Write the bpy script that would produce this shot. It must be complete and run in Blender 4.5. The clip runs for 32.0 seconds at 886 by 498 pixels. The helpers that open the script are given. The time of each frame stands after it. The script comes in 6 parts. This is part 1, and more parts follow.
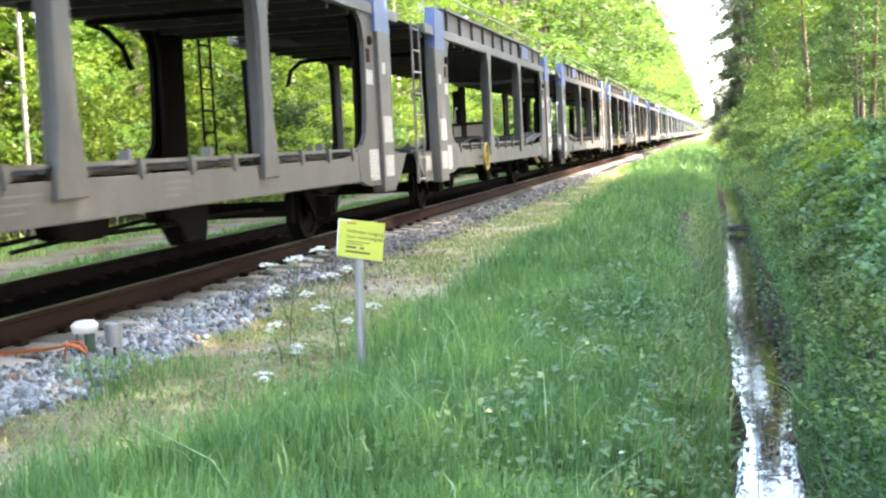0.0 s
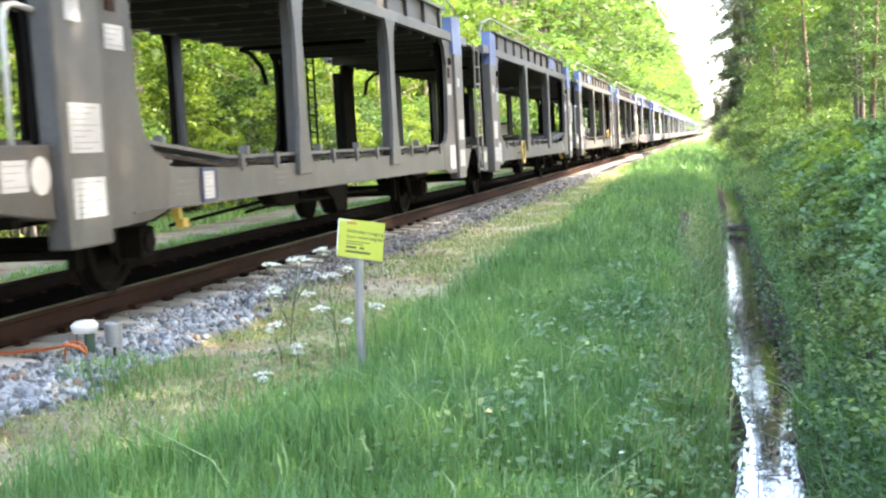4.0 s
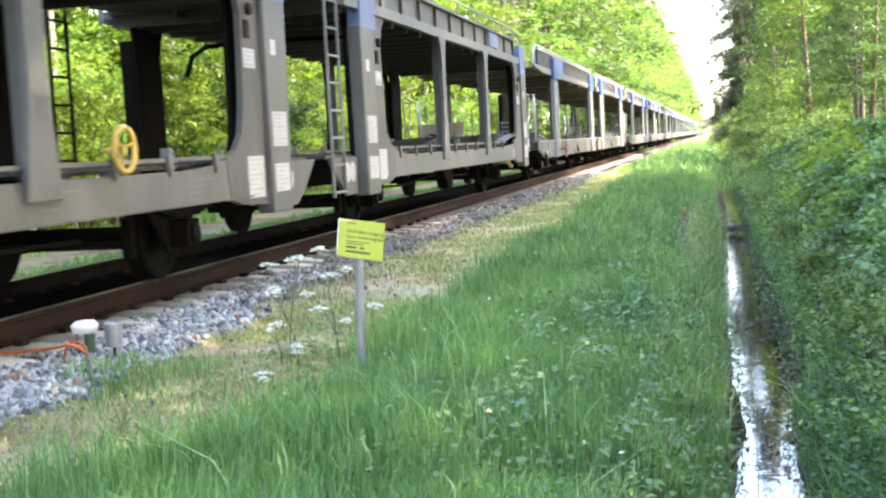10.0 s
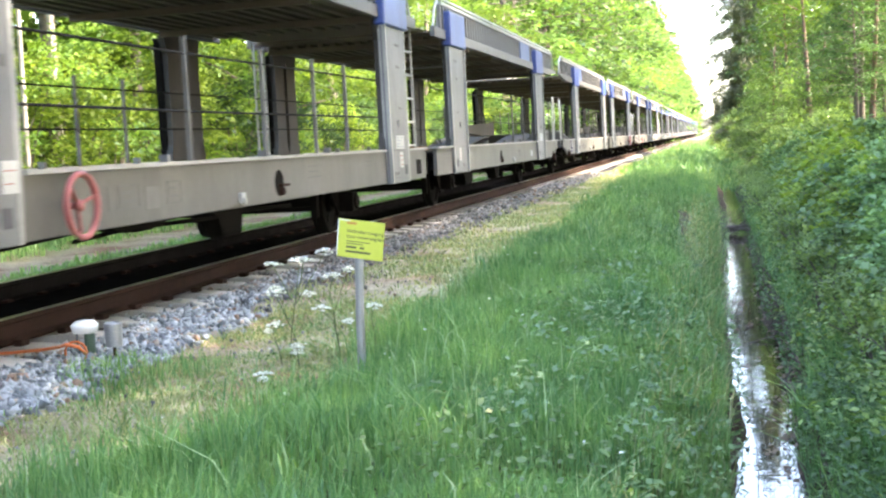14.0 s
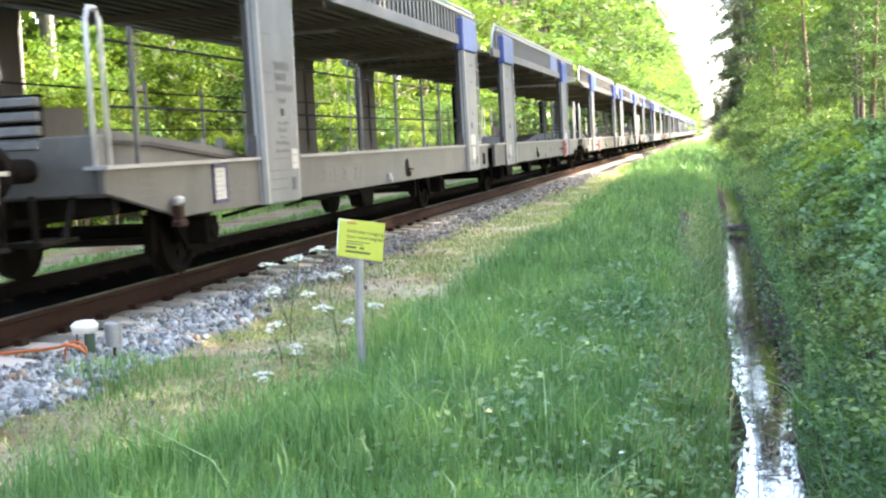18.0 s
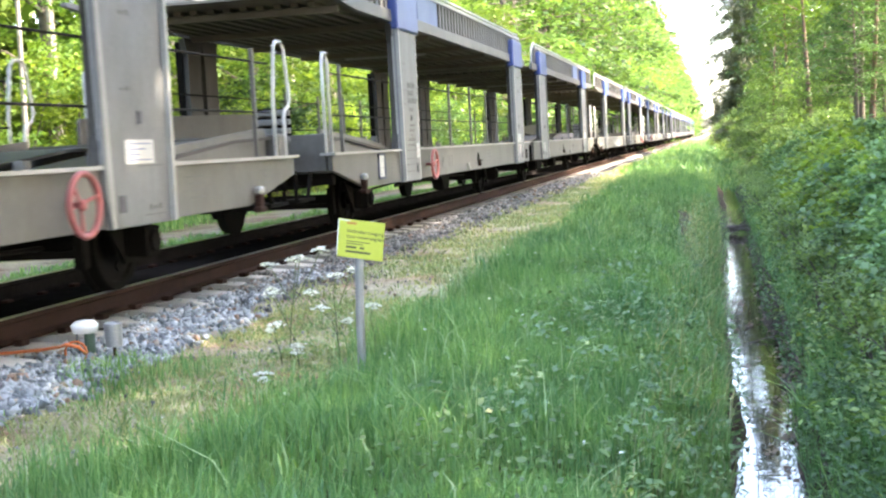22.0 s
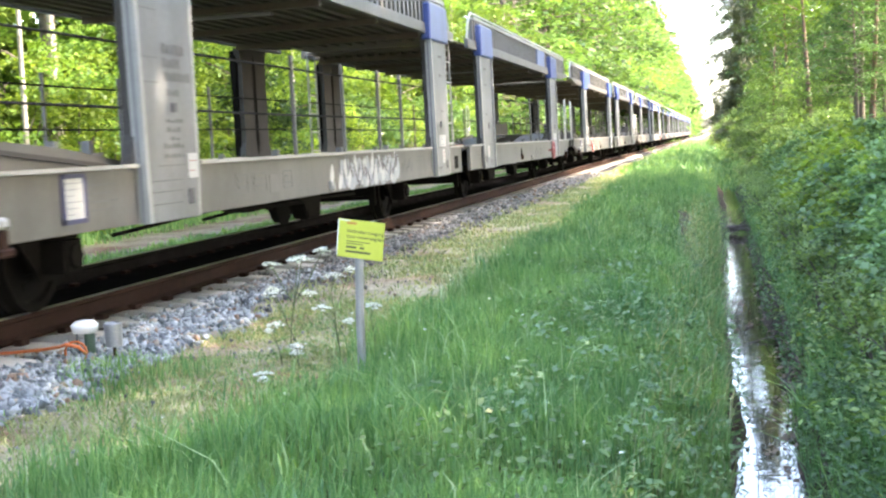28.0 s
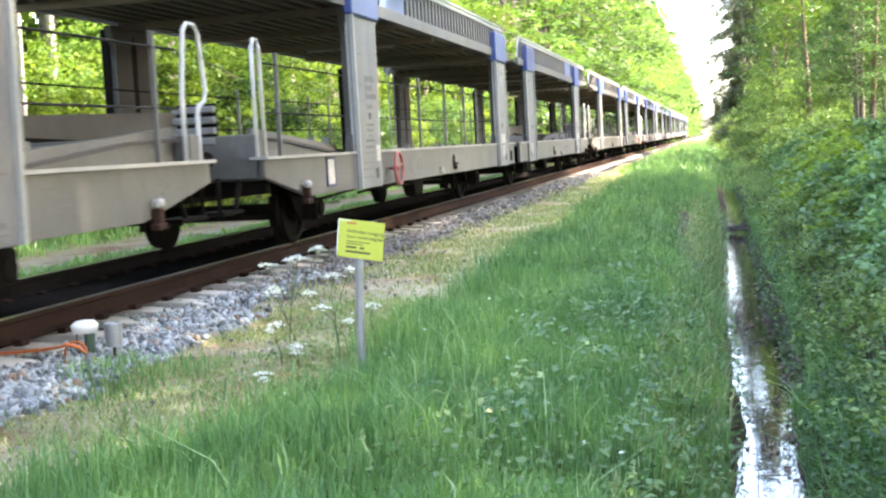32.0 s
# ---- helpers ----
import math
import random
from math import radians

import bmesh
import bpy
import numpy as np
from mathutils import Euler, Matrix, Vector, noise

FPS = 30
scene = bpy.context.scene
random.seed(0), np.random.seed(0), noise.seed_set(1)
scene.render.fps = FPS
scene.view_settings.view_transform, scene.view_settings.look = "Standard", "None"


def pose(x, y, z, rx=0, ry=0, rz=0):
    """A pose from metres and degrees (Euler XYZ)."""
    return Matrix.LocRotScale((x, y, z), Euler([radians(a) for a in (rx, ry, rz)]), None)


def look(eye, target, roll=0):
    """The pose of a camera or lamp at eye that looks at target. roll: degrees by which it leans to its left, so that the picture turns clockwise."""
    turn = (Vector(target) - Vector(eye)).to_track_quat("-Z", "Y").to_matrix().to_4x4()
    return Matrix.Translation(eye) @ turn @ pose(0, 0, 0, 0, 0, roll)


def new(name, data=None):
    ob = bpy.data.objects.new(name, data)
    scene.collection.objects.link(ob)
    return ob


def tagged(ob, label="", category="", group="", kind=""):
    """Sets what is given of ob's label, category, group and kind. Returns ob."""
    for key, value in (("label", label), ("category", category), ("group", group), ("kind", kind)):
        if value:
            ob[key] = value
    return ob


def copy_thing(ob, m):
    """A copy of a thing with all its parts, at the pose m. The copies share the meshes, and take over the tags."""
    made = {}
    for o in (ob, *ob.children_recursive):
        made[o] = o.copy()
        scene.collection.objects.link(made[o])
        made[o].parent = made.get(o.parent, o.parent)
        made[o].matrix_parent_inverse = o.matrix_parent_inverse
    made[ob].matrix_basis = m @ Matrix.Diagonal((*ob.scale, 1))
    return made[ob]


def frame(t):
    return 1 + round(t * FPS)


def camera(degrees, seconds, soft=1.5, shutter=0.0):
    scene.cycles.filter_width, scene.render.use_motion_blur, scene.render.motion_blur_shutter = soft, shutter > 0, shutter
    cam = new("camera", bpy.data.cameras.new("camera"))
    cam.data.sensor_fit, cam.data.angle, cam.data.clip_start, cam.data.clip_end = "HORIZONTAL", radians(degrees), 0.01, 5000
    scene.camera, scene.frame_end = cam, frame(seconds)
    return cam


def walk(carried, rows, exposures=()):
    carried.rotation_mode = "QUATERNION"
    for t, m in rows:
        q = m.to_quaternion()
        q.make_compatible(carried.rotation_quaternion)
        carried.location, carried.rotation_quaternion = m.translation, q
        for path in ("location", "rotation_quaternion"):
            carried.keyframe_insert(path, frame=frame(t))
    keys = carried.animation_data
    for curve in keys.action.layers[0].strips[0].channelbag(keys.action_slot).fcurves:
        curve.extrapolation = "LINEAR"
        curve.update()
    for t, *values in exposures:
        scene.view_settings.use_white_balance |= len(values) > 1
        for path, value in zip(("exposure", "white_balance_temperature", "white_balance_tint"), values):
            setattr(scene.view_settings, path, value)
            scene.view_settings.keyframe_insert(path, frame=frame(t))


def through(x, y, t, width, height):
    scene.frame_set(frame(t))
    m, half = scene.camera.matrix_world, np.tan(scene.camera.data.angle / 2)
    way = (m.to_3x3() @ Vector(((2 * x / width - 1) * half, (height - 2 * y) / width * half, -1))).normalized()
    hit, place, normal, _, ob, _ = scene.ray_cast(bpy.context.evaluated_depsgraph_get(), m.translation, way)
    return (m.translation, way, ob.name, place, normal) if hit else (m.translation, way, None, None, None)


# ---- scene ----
# ---- camera ----
EYE = Vector((0.0, 0.0, 1.01))
PAN, TILT = radians(11.96), radians(4.55)
AHEAD = Vector((-math.sin(PAN) * math.cos(TILT), math.cos(PAN) * math.cos(TILT), -math.sin(TILT)))
cam = camera(37.5, 32.0, soft=2.3, shutter=0.3)
STAND = look(EYE, EYE + AHEAD * 10, -3.0)
walk(cam, [(0.0, STAND), (32.0, STAND)], exposures=[(0.0, 3.96, 6980, 15), (32.0, 3.96, 6980, 15)])

# ---- light ----
SUN_UP, SUN_TURN = radians(40), radians(86)
world = bpy.data.worlds.new("world")
scene.world = world
world.use_nodes = True
_n = world.node_tree.nodes
_sky = _n.new("ShaderNodeTexSky")
_sky.sky_type, _sky.sun_disc = "NISHITA", False
_sky.sun_elevation, _sky.sun_rotation = SUN_UP, SUN_TURN
_sky.air_density, _sky.dust_density = 0.9, 2.2
world.node_tree.links.new(_sky.outputs[0], _n["Background"].inputs[0])
_n["Background"].inputs[1].default_value = 0.15
SUN_WAY = Vector((math.sin(SUN_TURN) * math.cos(SUN_UP), math.cos(SUN_TURN) * math.cos(SUN_UP), math.sin(SUN_UP)))
sun = new("sun", bpy.data.lights.new("sun", "SUN"))
sun.data.energy, sun.data.angle, sun.data.color = 2.4, radians(0.6), (1.0, 0.91, 0.76)
sun.matrix_world = look(SUN_WAY * 50, (0, 0, 0))


# ---- materials ----
def rgb(c, k=1.0):
    return (c[0] * k, c[1] * k, c[2] * k, 1.0)


def material(name, low, high, rough=0.7, metal=0.0, scale=6.0, fine=60.0, bump=0.0, stain=None, stain_at=0.62, spots=0.0, spec=0.5, runs=0.0):
    """Two scales of variation between low and high, an optional stain colour in patches, and a fine relief."""
    m = bpy.data.materials.new(name)
    m.use_nodes = True
    t = m.node_tree
    b = t.nodes["Principled BSDF"]
    co = t.nodes.new("ShaderNodeTexCoord")
    big, small = t.nodes.new("ShaderNodeTexNoise"), t.nodes.new("ShaderNodeTexNoise")
    for nz, s in ((big, scale), (small, fine)):
        nz.inputs["Scale"].default_value, nz.inputs["Detail"].default_value = s, 4.0
        t.links.new(co.outputs["Object"], nz.inputs["Vector"])
    add = t.nodes.new("ShaderNodeMath")
    add.operation = "MULTIPLY_ADD"
    add.inputs[1].default_value, add.inputs[2].default_value = 0.45, 0.0
    t.links.new(small.outputs[0], add.inputs[0])
    mixf = t.nodes.new("ShaderNodeMath")
    mixf.operation = "MULTIPLY_ADD"
    mixf.inputs[1].default_value = 0.75
    t.links.new(big.outputs[0], mixf.inputs[0])
    t.links.new(add.outputs[0], mixf.inputs[2])
    ramp = t.nodes.new("ShaderNodeValToRGB")
    ramp.color_ramp.elements[0].position, ramp.color_ramp.elements[0].color = 0.35, rgb(low)
    ramp.color_ramp.elements[1].position, ramp.color_ramp.elements[1].color = 0.8, rgb(high)
    t.links.new(mixf.outputs[0], ramp.inputs[0])
    colour = ramp.outputs[0]
    if stain:
        st = t.nodes.new("ShaderNodeTexNoise")
        st.inputs["Scale"].default_value, st.inputs["Detail"].default_value, st.inputs["Roughness"].default_value = scale * 0.6, 6.0, 0.7
        t.links.new(co.outputs["Object"], st.inputs["Vector"])
        sr = t.nodes.new("ShaderNodeValToRGB")
        sr.color_ramp.elements[0].position, sr.color_ramp.elements[1].position = stain_at, stain_at + 0.1
        t.links.new(st.outputs[0], sr.inputs[0])
        mx = t.nodes.new("ShaderNodeMix")
        mx.data_type = "RGBA"
        mx.inputs["B"].default_value = rgb(stain)
        t.links.new(sr.outputs[0], mx.inputs["Factor"])
        t.links.new(colour, mx.inputs["A"])
        colour = mx.outputs["Result"]
    if runs:                # streaks of dirt that rain has drawn down the plates
        mpg = t.nodes.new("ShaderNodeMapping")
        mpg.inputs["Scale"].default_value = (1.3, 1.3, 0.55)
        t.links.new(co.outputs["Object"], mpg.inputs["Vector"])
        rn = t.nodes.new("ShaderNodeTexNoise")
        rn.inputs["Scale"].default_value, rn.inputs["Detail"].default_value, rn.inputs["Roughness"].default_value = 1.5, 7.0, 0.72
        t.links.new(mpg.outputs[0], rn.inputs["Vector"])
        rr = t.nodes.new("ShaderNodeValToRGB")
        rr.color_ramp.elements[0].position, rr.color_ramp.elements[0].color = 0.36, (1 - runs, 1 - 1.08 * runs, 1 - 1.16 * runs, 1)
        rr.color_ramp.elements[1].position, rr.color_ramp.elements[1].color = 0.6, (1 + 0.35 * runs, 1 + 0.35 * runs, 1 + 0.35 * runs, 1)
        t.links.new(rn.outputs[0], rr.inputs[0])
        rm = t.nodes.new("ShaderNodeMix")
        rm.data_type, rm.blend_type = "RGBA", "MULTIPLY"
        rm.inputs["Factor"].default_value = 1.0
        t.links.new(colour, rm.inputs["A"])
        t.links.new(rr.outputs[0], rm.inputs["B"])
        colour = rm.outputs["Result"]
    t.links.new(colour, b.inputs["Base Color"])
    b.inputs["Roughness"].default_value, b.inputs["Metallic"].default_value = rough, metal
    b.inputs["Specular IOR Level"].default_value = spec
    if bump:
        bp = t.nodes.new("ShaderNodeBump")
        bp.inputs["Strength"].default_value, bp.inputs["Distance"].default_value = bump, 0.01
        t.links.new(mixf.outputs[0], bp.inputs["Height"])
        t.links.new(bp.outputs[0], b.inputs["Normal"])
    return m


def leaf_material(name, low, high, through=0.45, by_object=0.25, patches=0.0, patch_size=0.9):
    """Leaves and blades: each island its own green, part of the light passing through."""
    m = bpy.data.materials.new(name)
    m.use_nodes = True
    t = m.node_tree
    t.nodes.remove(t.nodes["Principled BSDF"])
    out = t.nodes["Material Output"]
    geo, info = t.nodes.new("ShaderNodeNewGeometry"), t.nodes.new("ShaderNodeObjectInfo")
    ramp = t.nodes.new("ShaderNodeValToRGB")
    ramp.color_ramp.elements[0].color, ramp.color_ramp.elements[1].color = rgb(low), rgb(high)
    t.links.new(geo.outputs["Random Per Island"], ramp.inputs[0])
    hsv = t.nodes.new("ShaderNodeHueSaturation")
    mp = t.nodes.new("ShaderNodeMapRange")
    mp.inputs["To Min"].default_value, mp.inputs["To Max"].default_value = 1 - by_object, 1 + by_object
    t.links.new(info.outputs["Random"], mp.inputs["Value"])
    t.links.new(mp.outputs[0], hsv.inputs["Value"])
    t.links.new(ramp.outputs[0], hsv.inputs["Color"])
    if patches:             # stands of lighter, yellower and of darker growth
        ns = t.nodes.new("ShaderNodeTexNoise")
        ns.inputs["Scale"].default_value, ns.inputs["Detail"].default_value = patch_size, 3.0
        t.links.new(geo.outputs["Position"], ns.inputs["Vector"])
        pr = t.nodes.new("ShaderNodeValToRGB")
        pr.color_ramp.elements[0].position, pr.color_ramp.elements[0].color = 0.34, (1 - patches, 1 - 0.7 * patches, 1 - 0.5 * patches, 1)
        pr.color_ramp.elements[1].position, pr.color_ramp.elements[1].color = 0.66, (1 + 1.0 * patches, 1 + 0.7 * patches, 1 + 0.3 * patches, 1)
        t.links.new(ns.outputs[0], pr.inputs[0])
        pm = t.nodes.new("ShaderNodeMix")
        pm.data_type, pm.blend_type = "RGBA", "MULTIPLY"
        pm.inputs["Factor"].default_value = 1.0
        t.links.new(ramp.outputs[0], pm.inputs["A"])
        t.links.new(pr.outputs[0], pm.inputs["B"])
        t.links.new(pm.outputs["Result"], hsv.inputs["Color"])
    di, tr, gl = t.nodes.new("ShaderNodeBsdfDiffuse"), t.nodes.new("ShaderNodeBsdfTranslucent"), t.nodes.new("ShaderNodeBsdfGlossy")
    gl.inputs["Roughness"].default_value = 0.45
    warm = t.nodes.new("ShaderNodeMix")
    warm.data_type, warm.blend_type = "RGBA", "MULTIPLY"
    warm.inputs["Factor"].default_value = 1.0
    warm.inputs["B"].default_value = (1.22, 1.27, 0.62, 1)
    t.links.new(hsv.outputs[0], warm.inputs["A"])
    t.links.new(hsv.outputs[0], di.inputs["Color"])
    t.links.new(warm.outputs["Result"], tr.inputs["Color"])
    a, b = t.nodes.new("ShaderNodeMixShader"), t.nodes.new("ShaderNodeMixShader")
    a.inputs[0].default_value, b.inputs[0].default_value = through, 0.035
    t.links.new(di.outputs[0], a.inputs[1])
    t.links.new(tr.outputs[0], a.inputs[2])
    t.links.new(a.outputs[0], b.inputs[1])
    t.links.new(gl.outputs[0], b.inputs[2])
    t.links.new(b.outputs[0], out.inputs["Surface"])
    return m


PAINT_A = material("grey_brown_wagon_paint", (0.050, 0.046, 0.040), (0.078, 0.073, 0.066), 0.55, 0, 1.3, 18, 0.1, (0.10, 0.06, 0.04), 0.66, runs=0.2)
PAINT_A2 = material("lighter_grey_wagon_paint", (0.065, 0.062, 0.057), (0.098, 0.094, 0.087), 0.5, 0, 1.1, 22, 0.1, (0.11, 0.075, 0.055), 0.68, runs=0.2)
PAINT_B = material("pale_grey_wagon_paint", (0.073, 0.071, 0.065), (0.101, 0.099, 0.091), 0.5, 0, 1.0, 20, 0.08, (0.17, 0.135, 0.10), 0.68, runs=0.22)
PAINT_B2 = material("pale_grey_post_paint", (0.100, 0.106, 0.111), (0.158, 0.163, 0.167), 0.48, 0, 0.9, 24, 0.08, (0.2, 0.17, 0.14), 0.64, runs=0.22)
FLANGE = material("worn_pale_flange", (0.216, 0.216, 0.200), (0.317, 0.317, 0.301), 0.45, 0, 3, 40, 0.05)
BLUE = material("blue_wagon_paint", (0.0213, 0.0467, 0.1870), (0.0425, 0.0808, 0.2635), 0.4, 0, 2, 30, 0.05, runs=0.18)
BLUE_FADED = material("faded_blue_wagon_paint", (0.0528, 0.0880, 0.2112), (0.0968, 0.1408, 0.2640), 0.5, 0, 3, 30, 0.05, (0.25, 0.22, 0.2), 0.62)
# sooty steel, taken down to near black for the shade beneath the wagons
STEEL_DARK = material("sooty_shaded_steel", (0.0036, 0.0030, 0.0024), (0.0090, 0.0078, 0.0066), 0.9, 0.0, 3, 40, 0.2, spec=0.08)
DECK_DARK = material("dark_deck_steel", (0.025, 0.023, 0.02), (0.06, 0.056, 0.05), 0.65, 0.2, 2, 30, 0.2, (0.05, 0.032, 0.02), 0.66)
DECK_UNDER = material("dusty_brown_deck_steel", (0.086, 0.069, 0.050), (0.155, 0.127, 0.094), 0.7, 0.1, 1.5, 25, 0.2, (0.06, 0.036, 0.022), 0.66)
LADDER_GREY = material("worn_ladder_grey", (0.11, 0.108, 0.1), (0.17, 0.166, 0.155), 0.5, 0.1, 6, 50, 0.05)
GALV = material("galvanised_steel", (0.26, 0.27, 0.28), (0.4, 0.41, 0.43), 0.4, 0.7, 8, 90, 0.05)
PALE_BAR = material("worn_white_rail_paint", (0.396, 0.396, 0.382), (0.540, 0.540, 0.526), 0.4, 0, 6, 60, 0.05)
WIRE = material("dark_wire_rope", (0.01, 0.01, 0.01), (0.025, 0.025, 0.025), 0.9, 0.0, spec=0.1)
YELLOW = material("worn_yellow_paint", (0.30, 0.2, 0.03), (0.45, 0.31, 0.05), 0.5, 0, 9, 60, 0.05)
RED = material("faded_red_paint", (0.22, 0.05, 0.05), (0.33, 0.10, 0.095), 0.5, 0, 9, 60, 0.05)
SHEET = material("white_label_sheet", (0.365, 0.365, 0.357), (0.456, 0.456, 0.448), 0.5, 0, 12, 80)
NAVY = material("navy_holder_paint", (0.012, 0.016, 0.06), (0.025, 0.03, 0.10), 0.5)
INK = material("dark_label_ink", (0.03, 0.03, 0.035), (0.08, 0.08, 0.09), 0.6)
FAINT_INK = material("faint_stencil_paint", (0.075, 0.075, 0.075), (0.105, 0.105, 0.103), 0.6)
PRINT_INK = material("pale_print", (0.216, 0.223, 0.238), (0.274, 0.281, 0.295), 0.6)
GREY_INK = material("weathered_stencil_paint", (0.10, 0.097, 0.09), (0.14, 0.137, 0.13), 0.6)
SPRAY = material("white_spray_paint", (0.372, 0.378, 0.384), (0.484, 0.490, 0.496), 0.5, 0, 6, 50)
SPRAY_COOL = material("pale_blue_spray_paint", (0.211, 0.236, 0.267), (0.310, 0.335, 0.372), 0.5, 0, 6, 50)
ORANGE_RUST = material("rusty_tread_plate", (0.168, 0.078, 0.030), (0.252, 0.132, 0.054), 0.8, 0, 9, 60, 0.2)
RUST = material("rusted_rail_steel", (0.016, 0.008, 0.006), (0.038, 0.018, 0.012), 0.9, 0.0, 4, 70, 0.3, (0.24, 0.09, 0.035), 0.68, spec=0.15)
BRIGHT = material("polished_rail_head", (0.28, 0.25, 0.22), (0.4, 0.37, 0.34), 0.3, 0.9, 12, 60)
CONCRETE = material("weathered_concrete", (0.36, 0.335, 0.3), (0.56, 0.53, 0.48), 0.85, 0, 4, 60, 0.3, (0.22, 0.16, 0.12), 0.6)
YELLOW_SIGN = material("yellow_sign_enamel", (0.55, 0.58, 0.07), (0.62, 0.64, 0.1), 0.4, 0, 3, 40)
SIGN_TEXT = material("sign_lettering", (0.08, 0.085, 0.03), (0.11, 0.115, 0.04), 0.5)
RED_TEXT = material("sign_red_lettering", (0.5, 0.2, 0.05), (0.55, 0.25, 0.06), 0.5)
WHITE_PLASTIC = material("white_plastic", (0.72, 0.72, 0.7), (0.82, 0.82, 0.8), 0.4, 0, 8, 60)
CABLE_ORANGE = material("orange_cable_sheath", (0.55, 0.13, 0.03), (0.66, 0.18, 0.05), 0.5, 0, 12, 80)
SOFT_GREEN = material("dark_green_plastic", (0.03, 0.06, 0.035), (0.06, 0.1, 0.06), 0.6)


# ---- building blocks ----
def box(bm, x0, x1, y0, y1, z0, z1):
    v = [bm.verts.new((x, y, z)) for z in (z0, z1) for y in (y0, y1) for x in (x0, x1)]
    for f in ((0, 2, 3, 1), (4, 5, 7, 6), (0, 1, 5, 4), (2, 6, 7, 3), (0, 4, 6, 2), (1, 3, 7, 5)):
        bm.faces.new([v[i] for i in f])


def plate(bm, outline, x0, x1):
    """A flat plate across x: an outline of (y, z) given thickness from x0 to x1."""
    a, b = ([bm.verts.new((x, y, z)) for y, z in outline] for x in (x0, x1))
    n = len(outline)
    bm.faces.new(a), bm.faces.new(b[::-1])
    for i in range(n):
        bm.faces.new((a[i], b[i], b[(i + 1) % n], a[(i + 1) % n]))


def prism(bm, outline, y0, y1):
    """A bar along y: an outline of (x, z) drawn from y0 to y1."""
    a, b = ([bm.verts.new((x, y, z)) for x, z in outline] for y in (y0, y1))
    n = len(outline)
    bm.faces.new(a), bm.faces.new(b[::-1])
    for i in range(n):
        bm.faces.new((a[i], b[i], b[(i + 1) % n], a[(i + 1) % n]))


def tube(bm, points, r, n=7, r_end=None):
    """A round bar through the points."""
    pts = [Vector(p) for p in points]
    rings = []
    for i, p in enumerate(pts):
        d = (pts[min(i + 1, len(pts) - 1)] - pts[max(i - 1, 0)]).normalized()
        side = d.cross(Vector((0.31, 0.17, 0.93)) if abs(d.z) < 0.9 else Vector((1, 0.2, 0))).normalized()
        up = d.cross(side)
        k = r if r_end is None else r + (r_end - r) * i / (len(pts) - 1)
        rings.append([bm.verts.new(p + k * (side * math.cos(2 * math.pi * j / n) + up * math.sin(2 * math.pi * j / n))) for j in range(n)])
    for a, b in zip(rings, rings[1:]):
        for j in range(n):
            bm.faces.new((a[j], a[(j + 1) % n], b[(j + 1) % n], b[j]))
    bm.faces.new(rings[0][::-1]), bm.faces.new(rings[-1])


def wheel_ring(bm, centre, radius, r, n=28, m=6):
    """A ring that stands in the y-z plane."""
    c = Vector(centre)
    rings = []
    for i in range(n):
        a = 2 * math.pi * i / n
        out = Vector((0, math.cos(a), math.sin(a)))
        rings.append([bm.verts.new(c + out * (radius + r * math.cos(2 * math.pi * j / m)) + Vector((r * math.sin(2 * math.pi * j / m), 0, 0))) for j in range(m)])
    for i in range(n):
        a, b = rings[i], rings[(i + 1) % n]
        for j in range(m):
            bm.faces.new((a[j], b[j], b[(j + 1) % m], a[(j + 1) % m]))


def disc(bm, centre, profile, n=24):
    """A body turned about the x axis: profile of (x, radius) from the centre."""
    c = Vector(centre)
    rings = [[bm.verts.new(c + Vector((x, r * math.cos(2 * math.pi * i / n), r * math.sin(2 * math.pi * i / n)))) for i in range(n)] for x, r in profile]
    for a, b in zip(rings, rings[1:]):
        for i in range(n):
            bm.faces.new((a[i], b[i], b[(i + 1) % n], a[(i + 1) % n]))
    bm.faces.new(rings[0]), bm.faces.new(rings[-1][::-1])


def turned(bm, centre, profile, n=20):
    """A body turned about the z axis: profile of (z, radius)."""
    c = Vector(centre)
    rings = [[bm.verts.new(c + Vector((r * math.cos(2 * math.pi * i / n), r * math.sin(2 * math.pi * i / n), z))) for i in range(n)] for z, r in profile]
    for a, b in zip(rings, rings[1:]):
        for i in range(n):
            bm.faces.new((a[i], a[(i + 1) % n], b[(i + 1) % n], b[i]))
    bm.faces.new(rings[0][::-1]), bm.faces.new(rings[-1])


def finish(name, bm, mat, bevel=0.0, smooth=False):
    if bevel:
        bmesh.ops.bevel(bm, geom=bm.edges[:], offset=bevel, segments=1, affect="EDGES", clamp_overlap=True)
    bmesh.ops.recalc_face_normals(bm, faces=bm.faces[:])
    me = bpy.data.meshes.new(name)
    bm.to_mesh(me)
    bm.free()
    me.materials.append(mat)
    if smooth:
        me.shade_smooth()
    return me


def part(name, bm, mat, parent, label="", bevel=0.0, smooth=False):
    """Links a bmesh as one mesh object under a thing or a part."""
    ob = new(name, finish(name, bm, mat, bevel, smooth) if isinstance(bm, bmesh.types.BMesh) else bm)
    ob.parent = parent
    return tagged(ob, label)


